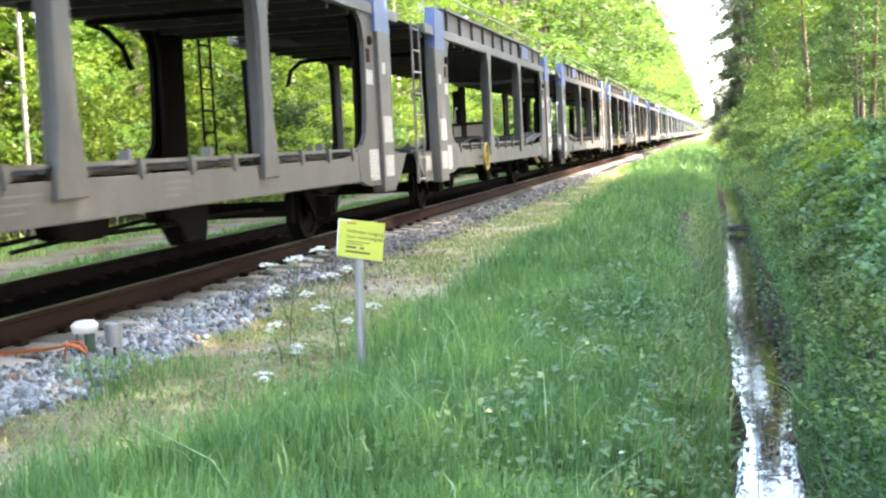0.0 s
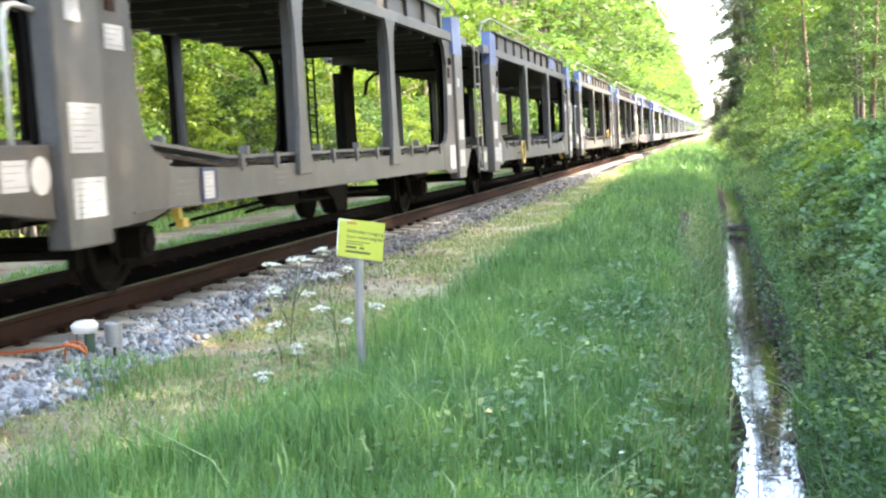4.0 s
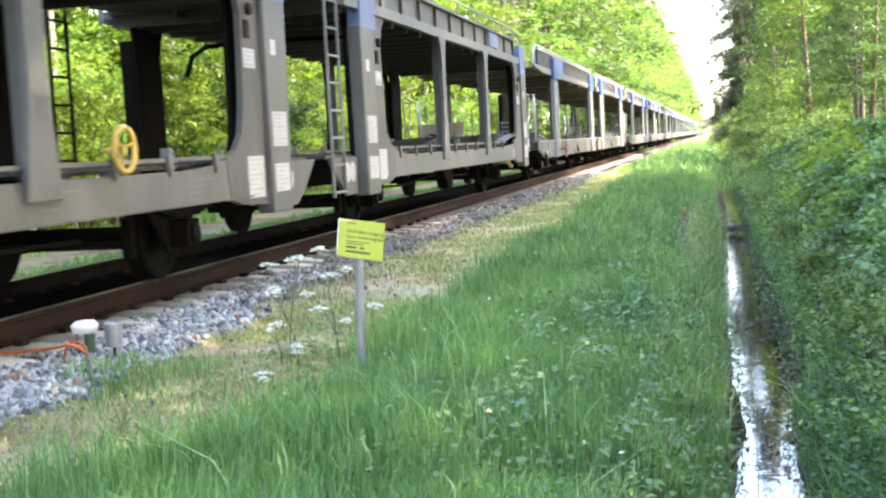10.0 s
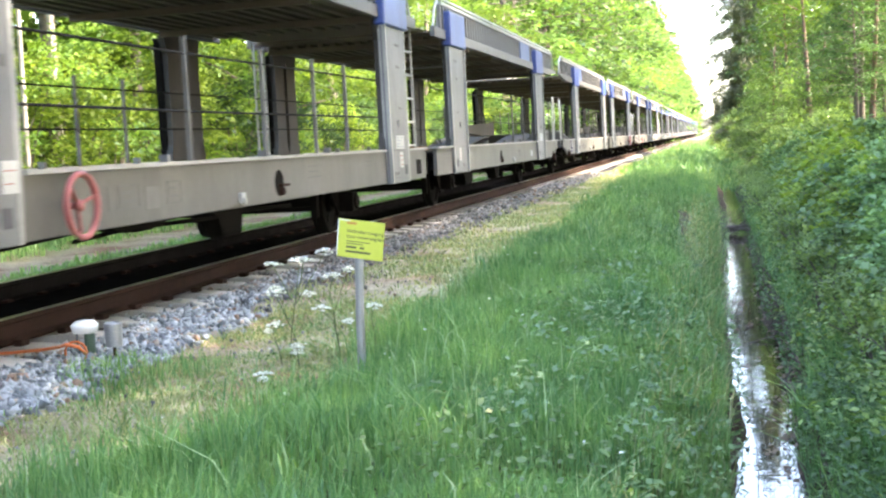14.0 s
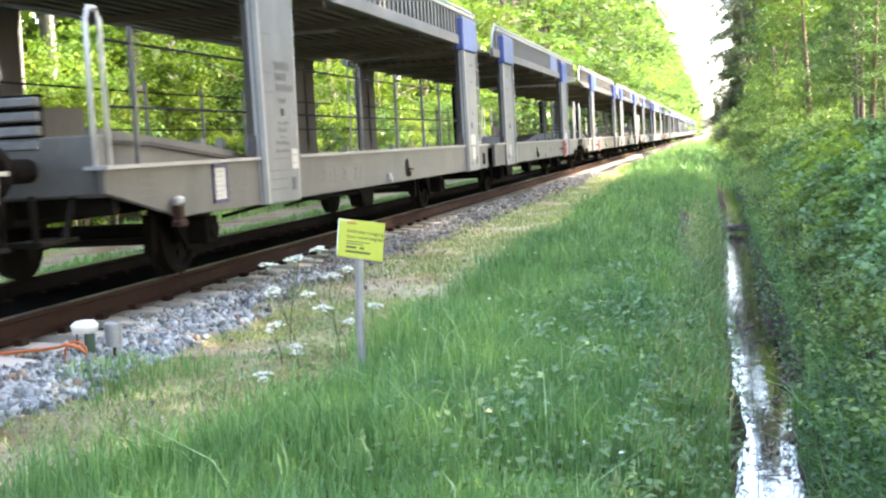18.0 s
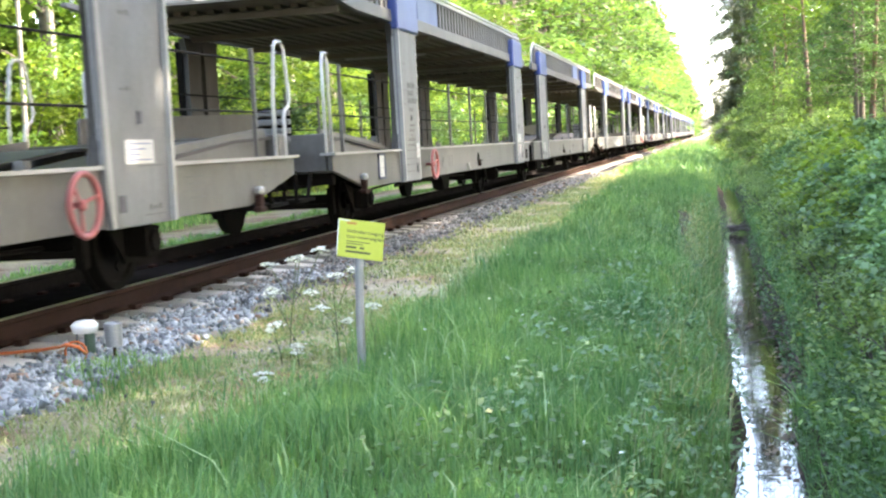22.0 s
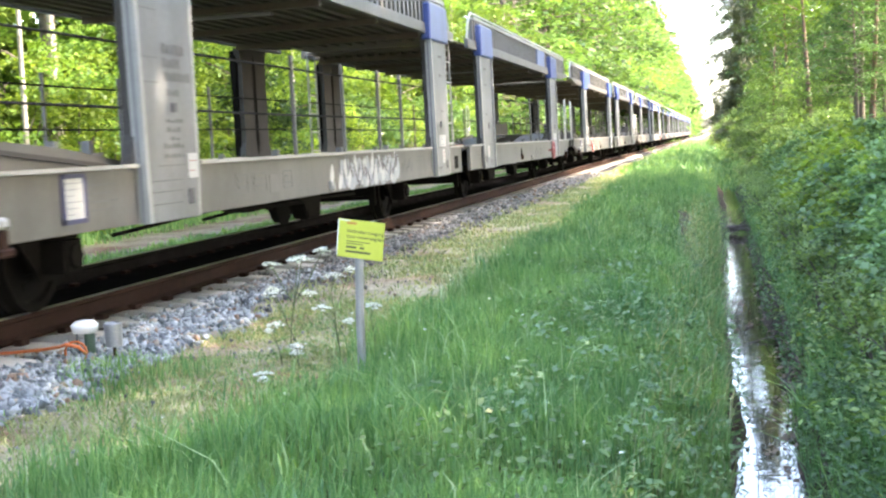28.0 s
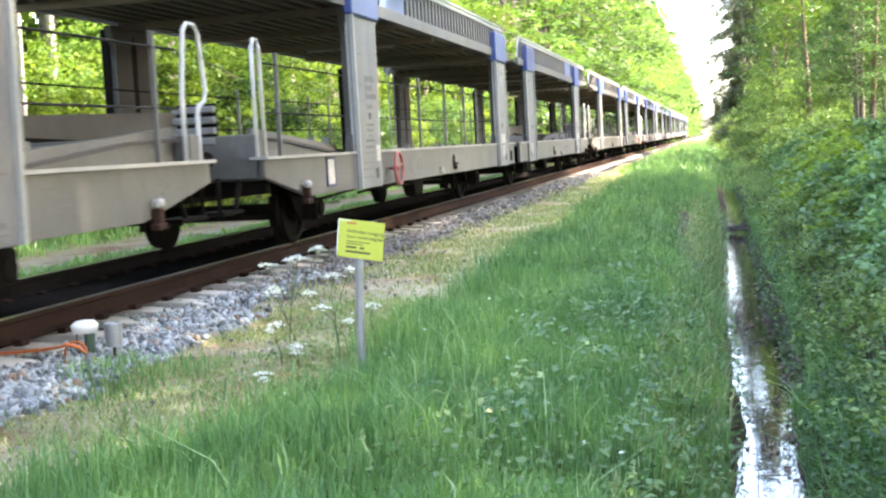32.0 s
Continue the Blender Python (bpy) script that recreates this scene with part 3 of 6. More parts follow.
def wagon_a():
    """Older open double-deck wagon: wide end posts, slim flared mid posts, tube rails on top."""
    w = empty("car_transporter_wagon")
    running_gear(w, ((7.4, 8.35, 0.42), (9.4, 10.4, 0.22), (20.6, 21.3, 0.25), (25.5, 26.4, 0.22)))
    for unit in (0, 1):
        V = (lambda v: v) if unit == 0 else (lambda v: LENGTH - v)
        O = lambda pts: [(V(v), z) for v, z in pts]
        for sx in (1, -1):
            X = lambda a, b: (sx * a, sx * b)
            bm = bmesh.new()
            plate(bm, O([(2.3, 0.56), (2.9, 0.64), (13.3, 0.64), (13.9, 0.56), (13.9, 1.04), (13.4, 1.01), (12.9, 0.94), (12.4, 0.915), (4.4, 0.915), (3.2, 0.95), (2.7, 1.02), (2.3, 1.14)]), *X(1.40, 1.45))
            sill = part("side_sill", bm, PAINT_A2, w, bevel=0.006)
            bm = bmesh.new()
            plate(bm, O([(2.4, 0.64), (13.8, 0.64), (13.8, 0.655), (2.4, 0.655)]), *X(1.39, 1.475))
            part("sill_flange", bm, PAINT_A, sill)
            if sx > 0:
                bm = bmesh.new()
                for k in range(5):
                    v0 = 3.2 + 2.3 * k
                    for r in range(3):
                        box(bm, 1.451, 1.453, *sorted((V(v0), V(v0 + 0.5 - 0.12 * r))), 0.83 - 0.05 * r, 0.845 - 0.05 * r)
                tagged(part("stencil_lettering", bm, GREY_INK, sill), kind="stuff")
            bm = bmesh.new()
            for p, q in (((2.3, 1.17), (4.4, 0.99)), ((4.4, 0.99), (13.9, 0.99)), ):
                plate(bm, O([p, q, (q[0], q[1] + 0.03), (p[0], p[1] + 0.03)]), *X(1.24, 1.44))
            part("deck_edge", bm, PAINT_A2, w, "worn grey deck edge")
            for v in np.arange(4.6, 13.3, 0.93):
                bm = bmesh.new()
                plate(bm, O([(v, 0.88), (v + 0.06, 0.88), (v + 0.08, 1.03), (v - 0.02, 1.03)]), *X(1.43, 1.47))
                part("deck_bracket", bm, PAINT_A2, w)
            for v in (2.9, 3.5, 5.4, 7.7, 9.3, 12.6):
                bm = bmesh.new()
                box(bm, *sorted(X(1.14, 1.22)), *sorted((V(v + 0.02), V(v + 0.08))), 0.98, 1.10 + (0.1 if v < 4 else 0))
                box(bm, *sorted(X(1.11, 1.25)), *sorted((V(v - 0.02), V(v + 0.12))), 0.98, 1.01 + (0.1 if v < 4 else 0))
                part("wheel_chock", bm, STEEL_GREY, w)
            for lo, mid, hi, nm in ((1.35, 1.99, 2.6, "end_post"), (14.85, 14.25, 13.72, "inner_post")):
                d = 1 if hi > lo else -1
                if sx < 0:
                    hi = mid + 0.25 * (hi - mid)
                bm = bmesh.new()
                plate(bm, O([(lo + 0.05 * d, 0.47), (mid, 0.47), (mid, 2.45), (lo - 0.02 * d, 2.45)]), *X(1.34, 1.50))
                # near side painted; far side in the shade-dark copy
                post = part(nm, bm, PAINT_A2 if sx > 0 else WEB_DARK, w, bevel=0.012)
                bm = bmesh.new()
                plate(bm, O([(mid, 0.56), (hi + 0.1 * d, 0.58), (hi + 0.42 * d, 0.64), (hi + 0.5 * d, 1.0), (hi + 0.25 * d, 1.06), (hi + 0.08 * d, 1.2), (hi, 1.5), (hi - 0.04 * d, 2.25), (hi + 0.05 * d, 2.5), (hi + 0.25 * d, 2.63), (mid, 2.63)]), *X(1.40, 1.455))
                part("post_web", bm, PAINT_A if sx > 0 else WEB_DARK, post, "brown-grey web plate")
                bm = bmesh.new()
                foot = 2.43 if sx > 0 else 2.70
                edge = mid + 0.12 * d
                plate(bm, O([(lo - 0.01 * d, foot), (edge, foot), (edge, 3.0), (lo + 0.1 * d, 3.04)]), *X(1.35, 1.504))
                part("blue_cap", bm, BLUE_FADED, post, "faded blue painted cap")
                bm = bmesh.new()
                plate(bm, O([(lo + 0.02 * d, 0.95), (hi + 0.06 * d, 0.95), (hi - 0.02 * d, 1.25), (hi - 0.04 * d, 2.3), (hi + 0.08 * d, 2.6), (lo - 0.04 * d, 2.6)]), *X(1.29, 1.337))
                part("inner_post_web", bm, WEB_DARK, w, "dark inner web, shade put into its colour")
                if sx > 0:
                    y = sorted((V(lo + 0.12 * d), V(mid - 0.08 * d)))
                    label_sheet(post, 1.501, *y, 1.08, 1.40, 4)
                    label_sheet(post, 1.501, *y, 0.66, 0.92, 3)
                    label_sheet(post, 1.501, y[0] + 0.05, y[1] - 0.2, 1.92, 2.06, 0)
                    y = sorted((V(mid + 0.1 * d), V(mid + 0.52 * d)))
                    if nm == "inner_post":
                        label_sheet(post, 1.456, *y, 0.63, 1.0, 4)
                    label_sheet(post, 1.456, y[0] + 0.05, y[1] - 0.08, 1.78, 1.95, 2)
                    bm = bmesh.new()
                    box(bm, 1.456, 1.47, y[0] + 0.1, y[1] - 0.2, 2.04, 2.2)
                    disc(bm, (1.46, (y[0] + y[1]) / 2, 2.3), [(0, 0.06), (0.04, 0.05)], 10)
                    part("rusty_bolts", bm, RUST, post)
            for v in (6.15, 9.95):
                bm = bmesh.new()
                plate(bm, O([(v - 0.05, 0.79), (v + 0.37, 0.79), (v + 0.35, 1.0), (v + 0.28, 1.35), (v + 0.25, 2.2), (v + 0.31, 2.48), (v + 0.45, 2.64), (v - 0.13, 2.64), (v - 0.01, 2.48), (v + 0.05, 2.2), (v + 0.03, 1.35), (v - 0.03, 1.0)]), *X(1.455, 1.50))
                # far mid posts are coloured for the shade they stand in
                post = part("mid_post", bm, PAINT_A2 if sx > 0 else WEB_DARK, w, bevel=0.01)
                bm = bmesh.new()
                box(bm, *sorted(X(1.33, 1.455)), *sorted((V(v + 0.12), V(v + 0.17))), 0.80, 2.62)
                part("post_web", bm, PAINT_A, post)
            bm = bmesh.new()
            plate(bm, O([(0.75, 2.68), (1.3, 2.62), (15.4, 2.62), (15.4, 2.76), (0.75, 2.76)]), *X(1.40, 1.485))
            beam = part("deck_beam", bm, PAINT_A2, w, bevel=0.01)
            bm = bmesh.new()
            plate(bm, O([(2.4, 2.76), (13.8, 2.76), (13.8, 3.08), (2.4, 3.08)]), *X(1.38, 1.41))
            for v in np.arange(2.5, 13.8, 1.1):
                box(bm, *sorted(X(1.40, 1.455)), *sorted((V(v), V(v + 0.06))), 2.76, 3.08)
            plate(bm, O([(2.4, 3.07), (13.8, 3.07), (13.8, 3.11), (2.4, 3.11)]), *X(1.37, 1.48))
            part("deck_wall", bm, PAINT_A, beam, "ribbed brown-grey side wall")
            bm = bmesh.new()
            plate(bm, O([(4.6, 2.79), (5.6, 2.79), (5.6, 3.06), (4.6, 3.06)]), *X(1.455, 1.462))
            part("blue_panel", bm, BLUE_FADED, beam, "faded blue panel")
            bm = bmesh.new()
            tube(bm, [(sx * 1.40, V(v), z) for v, z in ((0.9, 2.9), (1.3, 3.2), (2.2, 3.34), (14.0, 3.34), (14.9, 3.2), (15.3, 2.9))], 0.016, 6)
            for v in np.arange(2.4, 14.2, 1.95):
                tube(bm, [(sx * 1.40, V(v), 3.05), (sx * 1.40, V(v), 3.34)], 0.013, 5)
            part("top_handrail", bm, LADDER_GREY, beam, "thin tube handrail")
        bm = bmesh.new()
        for sx in (-1, 1):
            for (v0, z0), (v1, z1) in (((0.8, 1.18), (2.4, 1.15)), ((2.4, 1.15), (4.4, 0.96)), ((4.4, 0.96), (15.9, 0.96))):
                plate(bm, O([(v0, z0 - 0.03), (v1, z1 - 0.03), (v1, z1), (v0, z0)]), *sorted((sx * 0.3, sx * 1.3)))
                for v in np.arange(v0 + 0.2, v1, 0.35):
                    z = z0 + (z1 - z0) * (v - v0) / (v1 - v0)
                    plate(bm, O([(v, z), (v + 0.06, z), (v + 0.05, z + 0.018), (v + 0.01, z + 0.018)]), *sorted((sx * 0.35, sx * 1.2)))
        part("lower_deck", bm, DECK_DARK, w, "dark pierced steel runways")
        deck_beams(w, *sorted((V(0.8), V(15.5))), 2.60, DECK_DARK, False)
        for x in (-1.38, 1.34):
            bm = bmesh.new()
            plate(bm, O([(14.85, 0.93), (15.95, 0.93), (15.55, 0.62), (15.3, 0.5), (14.85, 0.5)]), x, x + 0.04)
            fr = part("joint_frame", bm, PAINT_A2, w)
        bm = bmesh.new()
        disc(bm, (1.382, V(15.08), 0.76), [(0, 0.115), (0.004, 0.115)], 20)
        part("round_label", bm, SHEET, fr, "round white label")
        if unit == 1:
            bm = bmesh.new()
            disc(bm, (1.386, V(15.3), 0.76), [(0, 0.115), (0.004, 0.115)], 20)
            part("round_label", bm, SHEET, fr, "round white label")
        bm = bmesh.new()
        plate(bm, O([(0.55, 1.14), (0.55, 0.76), (1.4, 0.66), (1.4, 1.14)]), -1.42, 1.42)
        hs = part("head_stock", bm, PAINT_A, w, bevel=0.01)
        bm = bmesh.new()
        disc(bm, (1.421, V(1.0 if unit else 1.22), 0.95), [(0, 0.12), (0.004, 0.12)], 20)
        part("round_label", bm, SHEET, hs, "round white label")
        label_sheet(hs, 1.421, *sorted((V(0.6), V(0.84)) if unit else (V(0.76), V(1.06))), 0.86, 1.05, 2)
        for sx in (1, -1):
            # far-side handrails take a darker grey, standing in for the shade there
            if unit == 1:
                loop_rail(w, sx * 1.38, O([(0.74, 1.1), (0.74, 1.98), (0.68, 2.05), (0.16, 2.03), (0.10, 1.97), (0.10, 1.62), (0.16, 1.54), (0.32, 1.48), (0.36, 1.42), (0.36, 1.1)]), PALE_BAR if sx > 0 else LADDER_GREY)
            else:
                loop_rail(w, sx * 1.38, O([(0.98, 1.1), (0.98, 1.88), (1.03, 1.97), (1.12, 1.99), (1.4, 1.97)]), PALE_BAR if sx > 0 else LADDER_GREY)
        if unit == 1:
            bm = bmesh.new()
            box(bm, 1.455, 1.459, *sorted((V(3.12), V(3.22))), 0.68, 0.86)
            part("label_sheet", bm, SHEET, w)
        else:
            bm = bmesh.new()
            plate(bm, [(0.32, 1.2), (4.8, 1.0), (4.8, 1.6), (0.32, 1.5)], -1.34, -1.30)
            board = part("ramp_board", bm, PAINT_A, w, "stowed grey ramp board")
            bm = bmesh.new()
            tube(bm, [(-1.31, 0.34, 1.52), (-1.31, 4.75, 1.62)], 0.045, 8)
            part("ramp_roll", bm, STEEL_DARK, board, "rolled dark top edge", smooth=True)
        bm = bmesh.new()
        box(bm, 1.34, 1.40, *sorted((V(3.33), V(3.39))), 0.54, 0.66)
        box(bm, 1.38, 1.44, *sorted((V(3.3), V(3.42))), 0.48, 0.55)
        part("yellow_catch", bm, YELLOW, w, "worn yellow catch")
        bm = bmesh.new()
        tube(bm, [(-1.3, V(13.3), 2.1), (-1.3, V(13.1), 2.35), (-1.28, V(12.6), 2.52), (-1.28, V(12.2), 2.55)], 0.035, 6)
        tube(bm, [(-1.28, V(12.2), 2.56), (0.6, V(12.2), 2.56)], 0.03, 6)
        part("deck_jack", bm, STEEL_DARK, w)
    bm = bmesh.new()
    box(bm, -1.3, 1.3, 15.45, 17.0, 2.735, 2.75)
    part("deck_flap", bm, DECK_DARK, w)
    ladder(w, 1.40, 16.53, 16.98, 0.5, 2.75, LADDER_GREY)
    # far ladder in near-black steel: its shade is put into the colour
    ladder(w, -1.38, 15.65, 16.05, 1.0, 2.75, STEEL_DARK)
    return w


def wagon_b():
    """Newer double-deck wagon: broad pale posts with blue caps, wire ropes, corrugated upper sides."""
    w = empty("car_transporter_wagon")
    running_gear(w, ((7.4, 8.35, 0.42), (9.4, 10.4, 0.22), (22.1, 23.35, 0.22), (25.65, 26.6, 0.22)))
    for unit in (0, 1):
        V = (lambda v: v) if unit == 0 else (lambda v: LENGTH - v)
        O = lambda pts: [(V(v), z) for v, z in pts]
        for sx in (1, -1):
            X = lambda a, b: (sx * a, sx * b)
            bm = bmesh.new()
            plate(bm, O([(0.66, 0.80), (1.95, 0.565), (15.82, 0.565), (15.82, 0.965), (0.66, 0.965)]), *X(1.40, 1.455))
            sill = part("side_sill", bm, PAINT_B, w, bevel=0.006)
            bm = bmesh.new()
            for a, b in ((0.62, 3.66), (4.8, 13.5), (14.75, 15.84)):
                plate(bm, O([(a, 0.963), (b, 0.963), (b, 0.99), (a, 0.99)]), *X(1.33, 1.50))
            part("sill_flange", bm, FLANGE, sill, "pale worn top flange")
            if sx > 0:
                bm = bmesh.new()
                for a, b, c, d in ((5.65, 5.92, 0.68, 0.85), (6.07, 6.41, 0.68, 0.85), (6.89, 7.15, 0.68, 0.85)) if unit == 0 else ((7.3, 7.6, 0.66, 0.84),):
                    for e, f, g, h in ((a, b, d - 0.012, d), (a, b, c, c + 0.008), (a, a + 0.008, c, d), (b - 0.008, b, c, d)):
                        box(bm, 1.456, 1.458, *sorted((V(e), V(f))), g, h)
                    for r in range(2):
                        box(bm, 1.456, 1.458, *sorted((V(a + 0.05), V(b - 0.05 - 0.05 * r))), c + 0.045 + 0.06 * r, c + 0.065 + 0.06 * r)
                for v0, n in ((1.2, 3), (2.95, 4), (10.4, 3), (12.6, 2), (14.9, 2)):
                    for r in range(n):
                        box(bm, 1.456, 1.458, *sorted((V(v0), V(v0 + 0.42 - 0.1 * (r % 2)))), 0.86 - 0.055 * r, 0.873 - 0.055 * r)
                tagged(part("stencil_lettering", bm, FAINT_INK, sill), kind="stuff")
                bm = bmesh.new()
                box(bm, 1.4561, 1.459, *sorted((V(6.5), V(6.75))), 0.66, 0.82)
                part("dark_square", bm, GREY_INK, sill)
                for v in ((9.35, 15.25) if unit == 0 else (9.77,)):
                    bm = bmesh.new()
                    if v < 12:
                        disc(bm, (1.4575, V(v + 0.12), 0.735), [(-0.02, 0.125), (0.0, 0.125), (0.001, 0.1)], 18)
                    else:
                        box(bm, 1.44, 1.4575, V(v), V(v + 0.3), 0.63, 0.83)
                    hole = part("opening", bm, STEEL_DARK, sill, "dark opening in the sill")
                    if v < 12:
                        bm = bmesh.new()
                        box(bm, 1.459, 1.50, *sorted((V(v + 0.1), V(v + 0.3))), 0.70, 0.725)
                        disc(bm, (1.46, V(v + 0.14), 0.655), [(0.0, 0.04), (0.04, 0.035)], 10)
                        part("release_lever", bm, RUST, hole, "worn rusty lever")
                bm = bmesh.new()
                box(bm, 1.455, 1.49, *sorted((V(8.37), V(8.48))), 0.6, 0.69)
                disc(bm, (1.49, V(8.42), 0.62), [(-0.02, 0.04), (0.02, 0.035)], 10)
                part("lashing_bracket", bm, FLANGE, sill, bevel=0.008)
                bm = bmesh.new()
                box(bm, 1.455, 1.52, *sorted((V(1.74), V(1.83))), 0.54, 0.66)
                box(bm, 1.455, 1.53, *sorted((V(1.70), V(1.87))), 0.5, 0.55)
                lug = part("lifting_lug", bm, RUST, sill, bevel=0.01)
                bm = bmesh.new()
                box(bm, 1.455, 1.53, *sorted((V(1.73), V(1.84))), 0.66, 0.73)
                part("lug_cap", bm, FLANGE, lug, "pale worn cap", bevel=0.02)
            for lo, hi, nm in ((3.68, 4.72, "end_post"), (13.58, 14.66, "inner_post")):
                bm = bmesh.new()
                plate(bm, O([(lo + 0.03, 0.555), (hi, 0.555), (hi + 0.05, 0.8), (hi + 0.07, 2.56), (lo - 0.02, 2.56)]), *X(1.46, 1.50))
                # far posts and their lips get the shade-dark plate instead of paint
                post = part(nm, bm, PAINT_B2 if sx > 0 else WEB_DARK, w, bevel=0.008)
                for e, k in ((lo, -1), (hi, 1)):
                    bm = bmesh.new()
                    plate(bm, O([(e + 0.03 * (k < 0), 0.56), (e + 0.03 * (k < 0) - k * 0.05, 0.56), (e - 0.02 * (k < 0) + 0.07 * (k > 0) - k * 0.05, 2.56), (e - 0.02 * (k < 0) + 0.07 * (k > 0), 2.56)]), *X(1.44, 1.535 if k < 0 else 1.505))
                    part("post_lip", bm, FLANGE if sx > 0 else WEB_DARK, post, "pale worn post edge" if sx > 0 else "post edge, darkened for the far-side shade")
                bm = bmesh.new()
                plate(bm, O([(lo - 0.06, 2.53 if sx > 0 else 2.72), (hi + 0.1, 2.53 if sx > 0 else 2.72), (hi + 0.1, 3.06), (lo - 0.06, 3.06)]), *X(1.40, 1.545))
                cap = part("blue_cap", bm, BLUE, post, "blue painted post cap", bevel=0.02)
                bm = bmesh.new()
                box(bm, *sorted(X(1.38, 1.53)), *sorted((V(lo - 0.04), V(hi + 0.08))), 3.06, 3.085)
                part("cap_lid", bm, PAINT_B2, cap)
                if sx > 0:
                    bm = bmesh.new()
                    m = (lo + hi) / 2
                    if nm == "end_post" and unit == 0:
                        rows = [(4.17, 4.6, 1.79, 1.87), (4.17, 4.5, 1.69, 1.76), (4.18, 4.68, 1.59, 1.66), (4.22, 4.45, 1.48, 1.53), (4.18, 4.5, 1.28, 1.31), (4.18, 4.44, 1.21, 1.25), (4.24, 4.42, 1.15, 1.18), (4.1, 4.5, 1.09, 1.13), (4.1, 4.5, 1.02, 1.05)]
                        rules = [(3.8, 4.08, 1.75), (3.78, 4.08, 1.57), (4.0, 4.6, 0.96), (3.85, 4.4, 0.85), (3.8, 4.4, 0.77), (3.82, 4.38, 0.68), (3.84, 4.1, 2.1)]
                    else:
                        rows = [(m + 0.05, m + 0.3, 2.3, 2.34), (m + 0.05, m + 0.25, 2.02, 2.06), (m + 0.1, m + 0.3, 1.5, 1.53), (m - 0.3, m - 0.05, 0.66, 0.70)]
                        rules = [(m - 0.35, m + 0.05, 0.97), (m - 0.35, m, 0.62)]
                    for a, b, c, d in rows:
                        k = max(2, round((b - a) / 0.085))
                        for i in range(k):
                            box(bm, 1.501, 1.503, *sorted((V(a + (b - a) * i / k), V(a + (b - a) * (i + 0.72) / k))), c, d - 0.012 * (i * 7 % 3 == 1))
                    for a, b, c in rules:
                        box(bm, 1.501, 1.503, *sorted((V(a), V(b))), c, c + 0.009)
                    tagged(part("stencil_lettering", bm, FAINT_INK, post), kind="stuff")
                    bm = bmesh.new()
                    if nm == "end_post" and unit == 0:
                        box(bm, 1.501, 1.512, 4.28, 4.36, 1.36, 1.43)
                    else:
                        box(bm, 1.501, 1.512, *sorted((V(m - 0.03), V(m + 0.03))), 1.27, 1.36)
                    part("slot", bm, INK, post)
                    bm = bmesh.new()
                    box(bm, 1.501, 1.508, *sorted((V(m + 0.3), V(m + 0.4))), 0.66, 0.78)
                    part("slot", bm, INK, post)
                    y = sorted((V(hi - 0.02), V(hi - 0.2)))
                    if nm == "end_post" and unit == 0:
                        label_sheet(post, 1.502, *y, 0.86, 1.05, 1, ink=RED)
                    else:
                        if (nm == "inner_post") == (unit == 0):
                            label_sheet(post, 1.502, *sorted((V(m - 0.16), V(m + 0.28)) if unit == 0 else (V(m - 0.2), V(m + 0.26))), 0.99, 1.16, 2, ink=BLUE)
                        if nm == "inner_post":
                            bm = bmesh.new()
                            plate(bm, [(V(m + 0.1) + dy, 0.85 + dz) for dy, dz in ((-0.075, -0.1), (0.075, -0.1), (0.095, -0.07), (0.095, 0.07), (0.075, 0.1), (-0.075, 0.1), (-0.095, 0.07), (-0.095, -0.07))], 1.502, 1.505)
                            dot = part("warning_label", bm, SHEET, post, "small rounded white label with red bars")
                            bm = bmesh.new()
                            for z in (0.79, 0.845, 0.9):
                                box(bm, 1.505, 1.5065, *sorted((V(m + 0.04), V(m + 0.16))), z - 0.008, z + 0.008)
                            part("red_bar", bm, RED, dot)
            bm = bmesh.new()
            plate(bm, O([(0.45, 2.72), (1.9, 2.62), (15.6, 2.62), (15.6, 2.775), (0.45, 2.775)]), *X(1.40, 1.47))
            beam = part("deck_beam", bm, PAINT_B, w, bevel=0.008)
            bm = bmesh.new()
            plate(bm, O([(0.9, 2.77), (15.1, 2.77), (14.9, 3.15), (1.15, 3.15)]), *X(1.38, 1.405))
            for v in np.arange(1.25, 14.95, 0.24):
                if not (5.2 < v < 6.6):
                    box(bm, *sorted(X(1.40, 1.45)), *sorted((V(v), V(v + 0.11))), 2.775, 3.14)
            part("corrugated_side", bm, PAINT_B, beam, "ribbed pale grey side wall")
            bm = bmesh.new()
            plate(bm, O([(5.25, 2.775), (6.6, 2.775), (6.6, 3.14), (5.25, 3.14)]), *X(1.404, 1.452))
            part("blue_panel", bm, BLUE_FADED, beam, "blue-grey smooth panel")
            bm = bmesh.new()
            plate(bm, O([(1.1, 3.14), (15.0, 3.14), (15.0, 3.19), (1.1, 3.19)]), *X(1.36, 1.47))
            tube(bm, [(sx * 1.42, V(v), z) for v, z in ((0.62, 2.78), (0.75, 3.05), (1.1, 3.25), (15.0, 3.25), (15.3, 3.05), (15.45, 2.78))], 0.02, 6)
            for v in np.arange(1.4, 15.0, 1.7):
                tube(bm, [(sx * 1.42, V(v), 3.15), (sx * 1.42, V(v), 3.25)], 0.014, 5)
            part("top_rail", bm, FLANGE, beam, "pale tube top rail")
            for v in ((1.4, 7.6, 9.4, 11.0, 12.2) if unit == 0 else (1.4, 6.1, 7.6)):
                bm = bmesh.new()
                box(bm, *sorted(X(1.34, 1.375)), *sorted((V(v), V(v + 0.04))), 0.97, 1.98)
                part("rope_stanchion", bm, PAINT_B, w, "slim pale grey stanchion")
            for z in (1.40, 1.86):
                bm = bmesh.new()
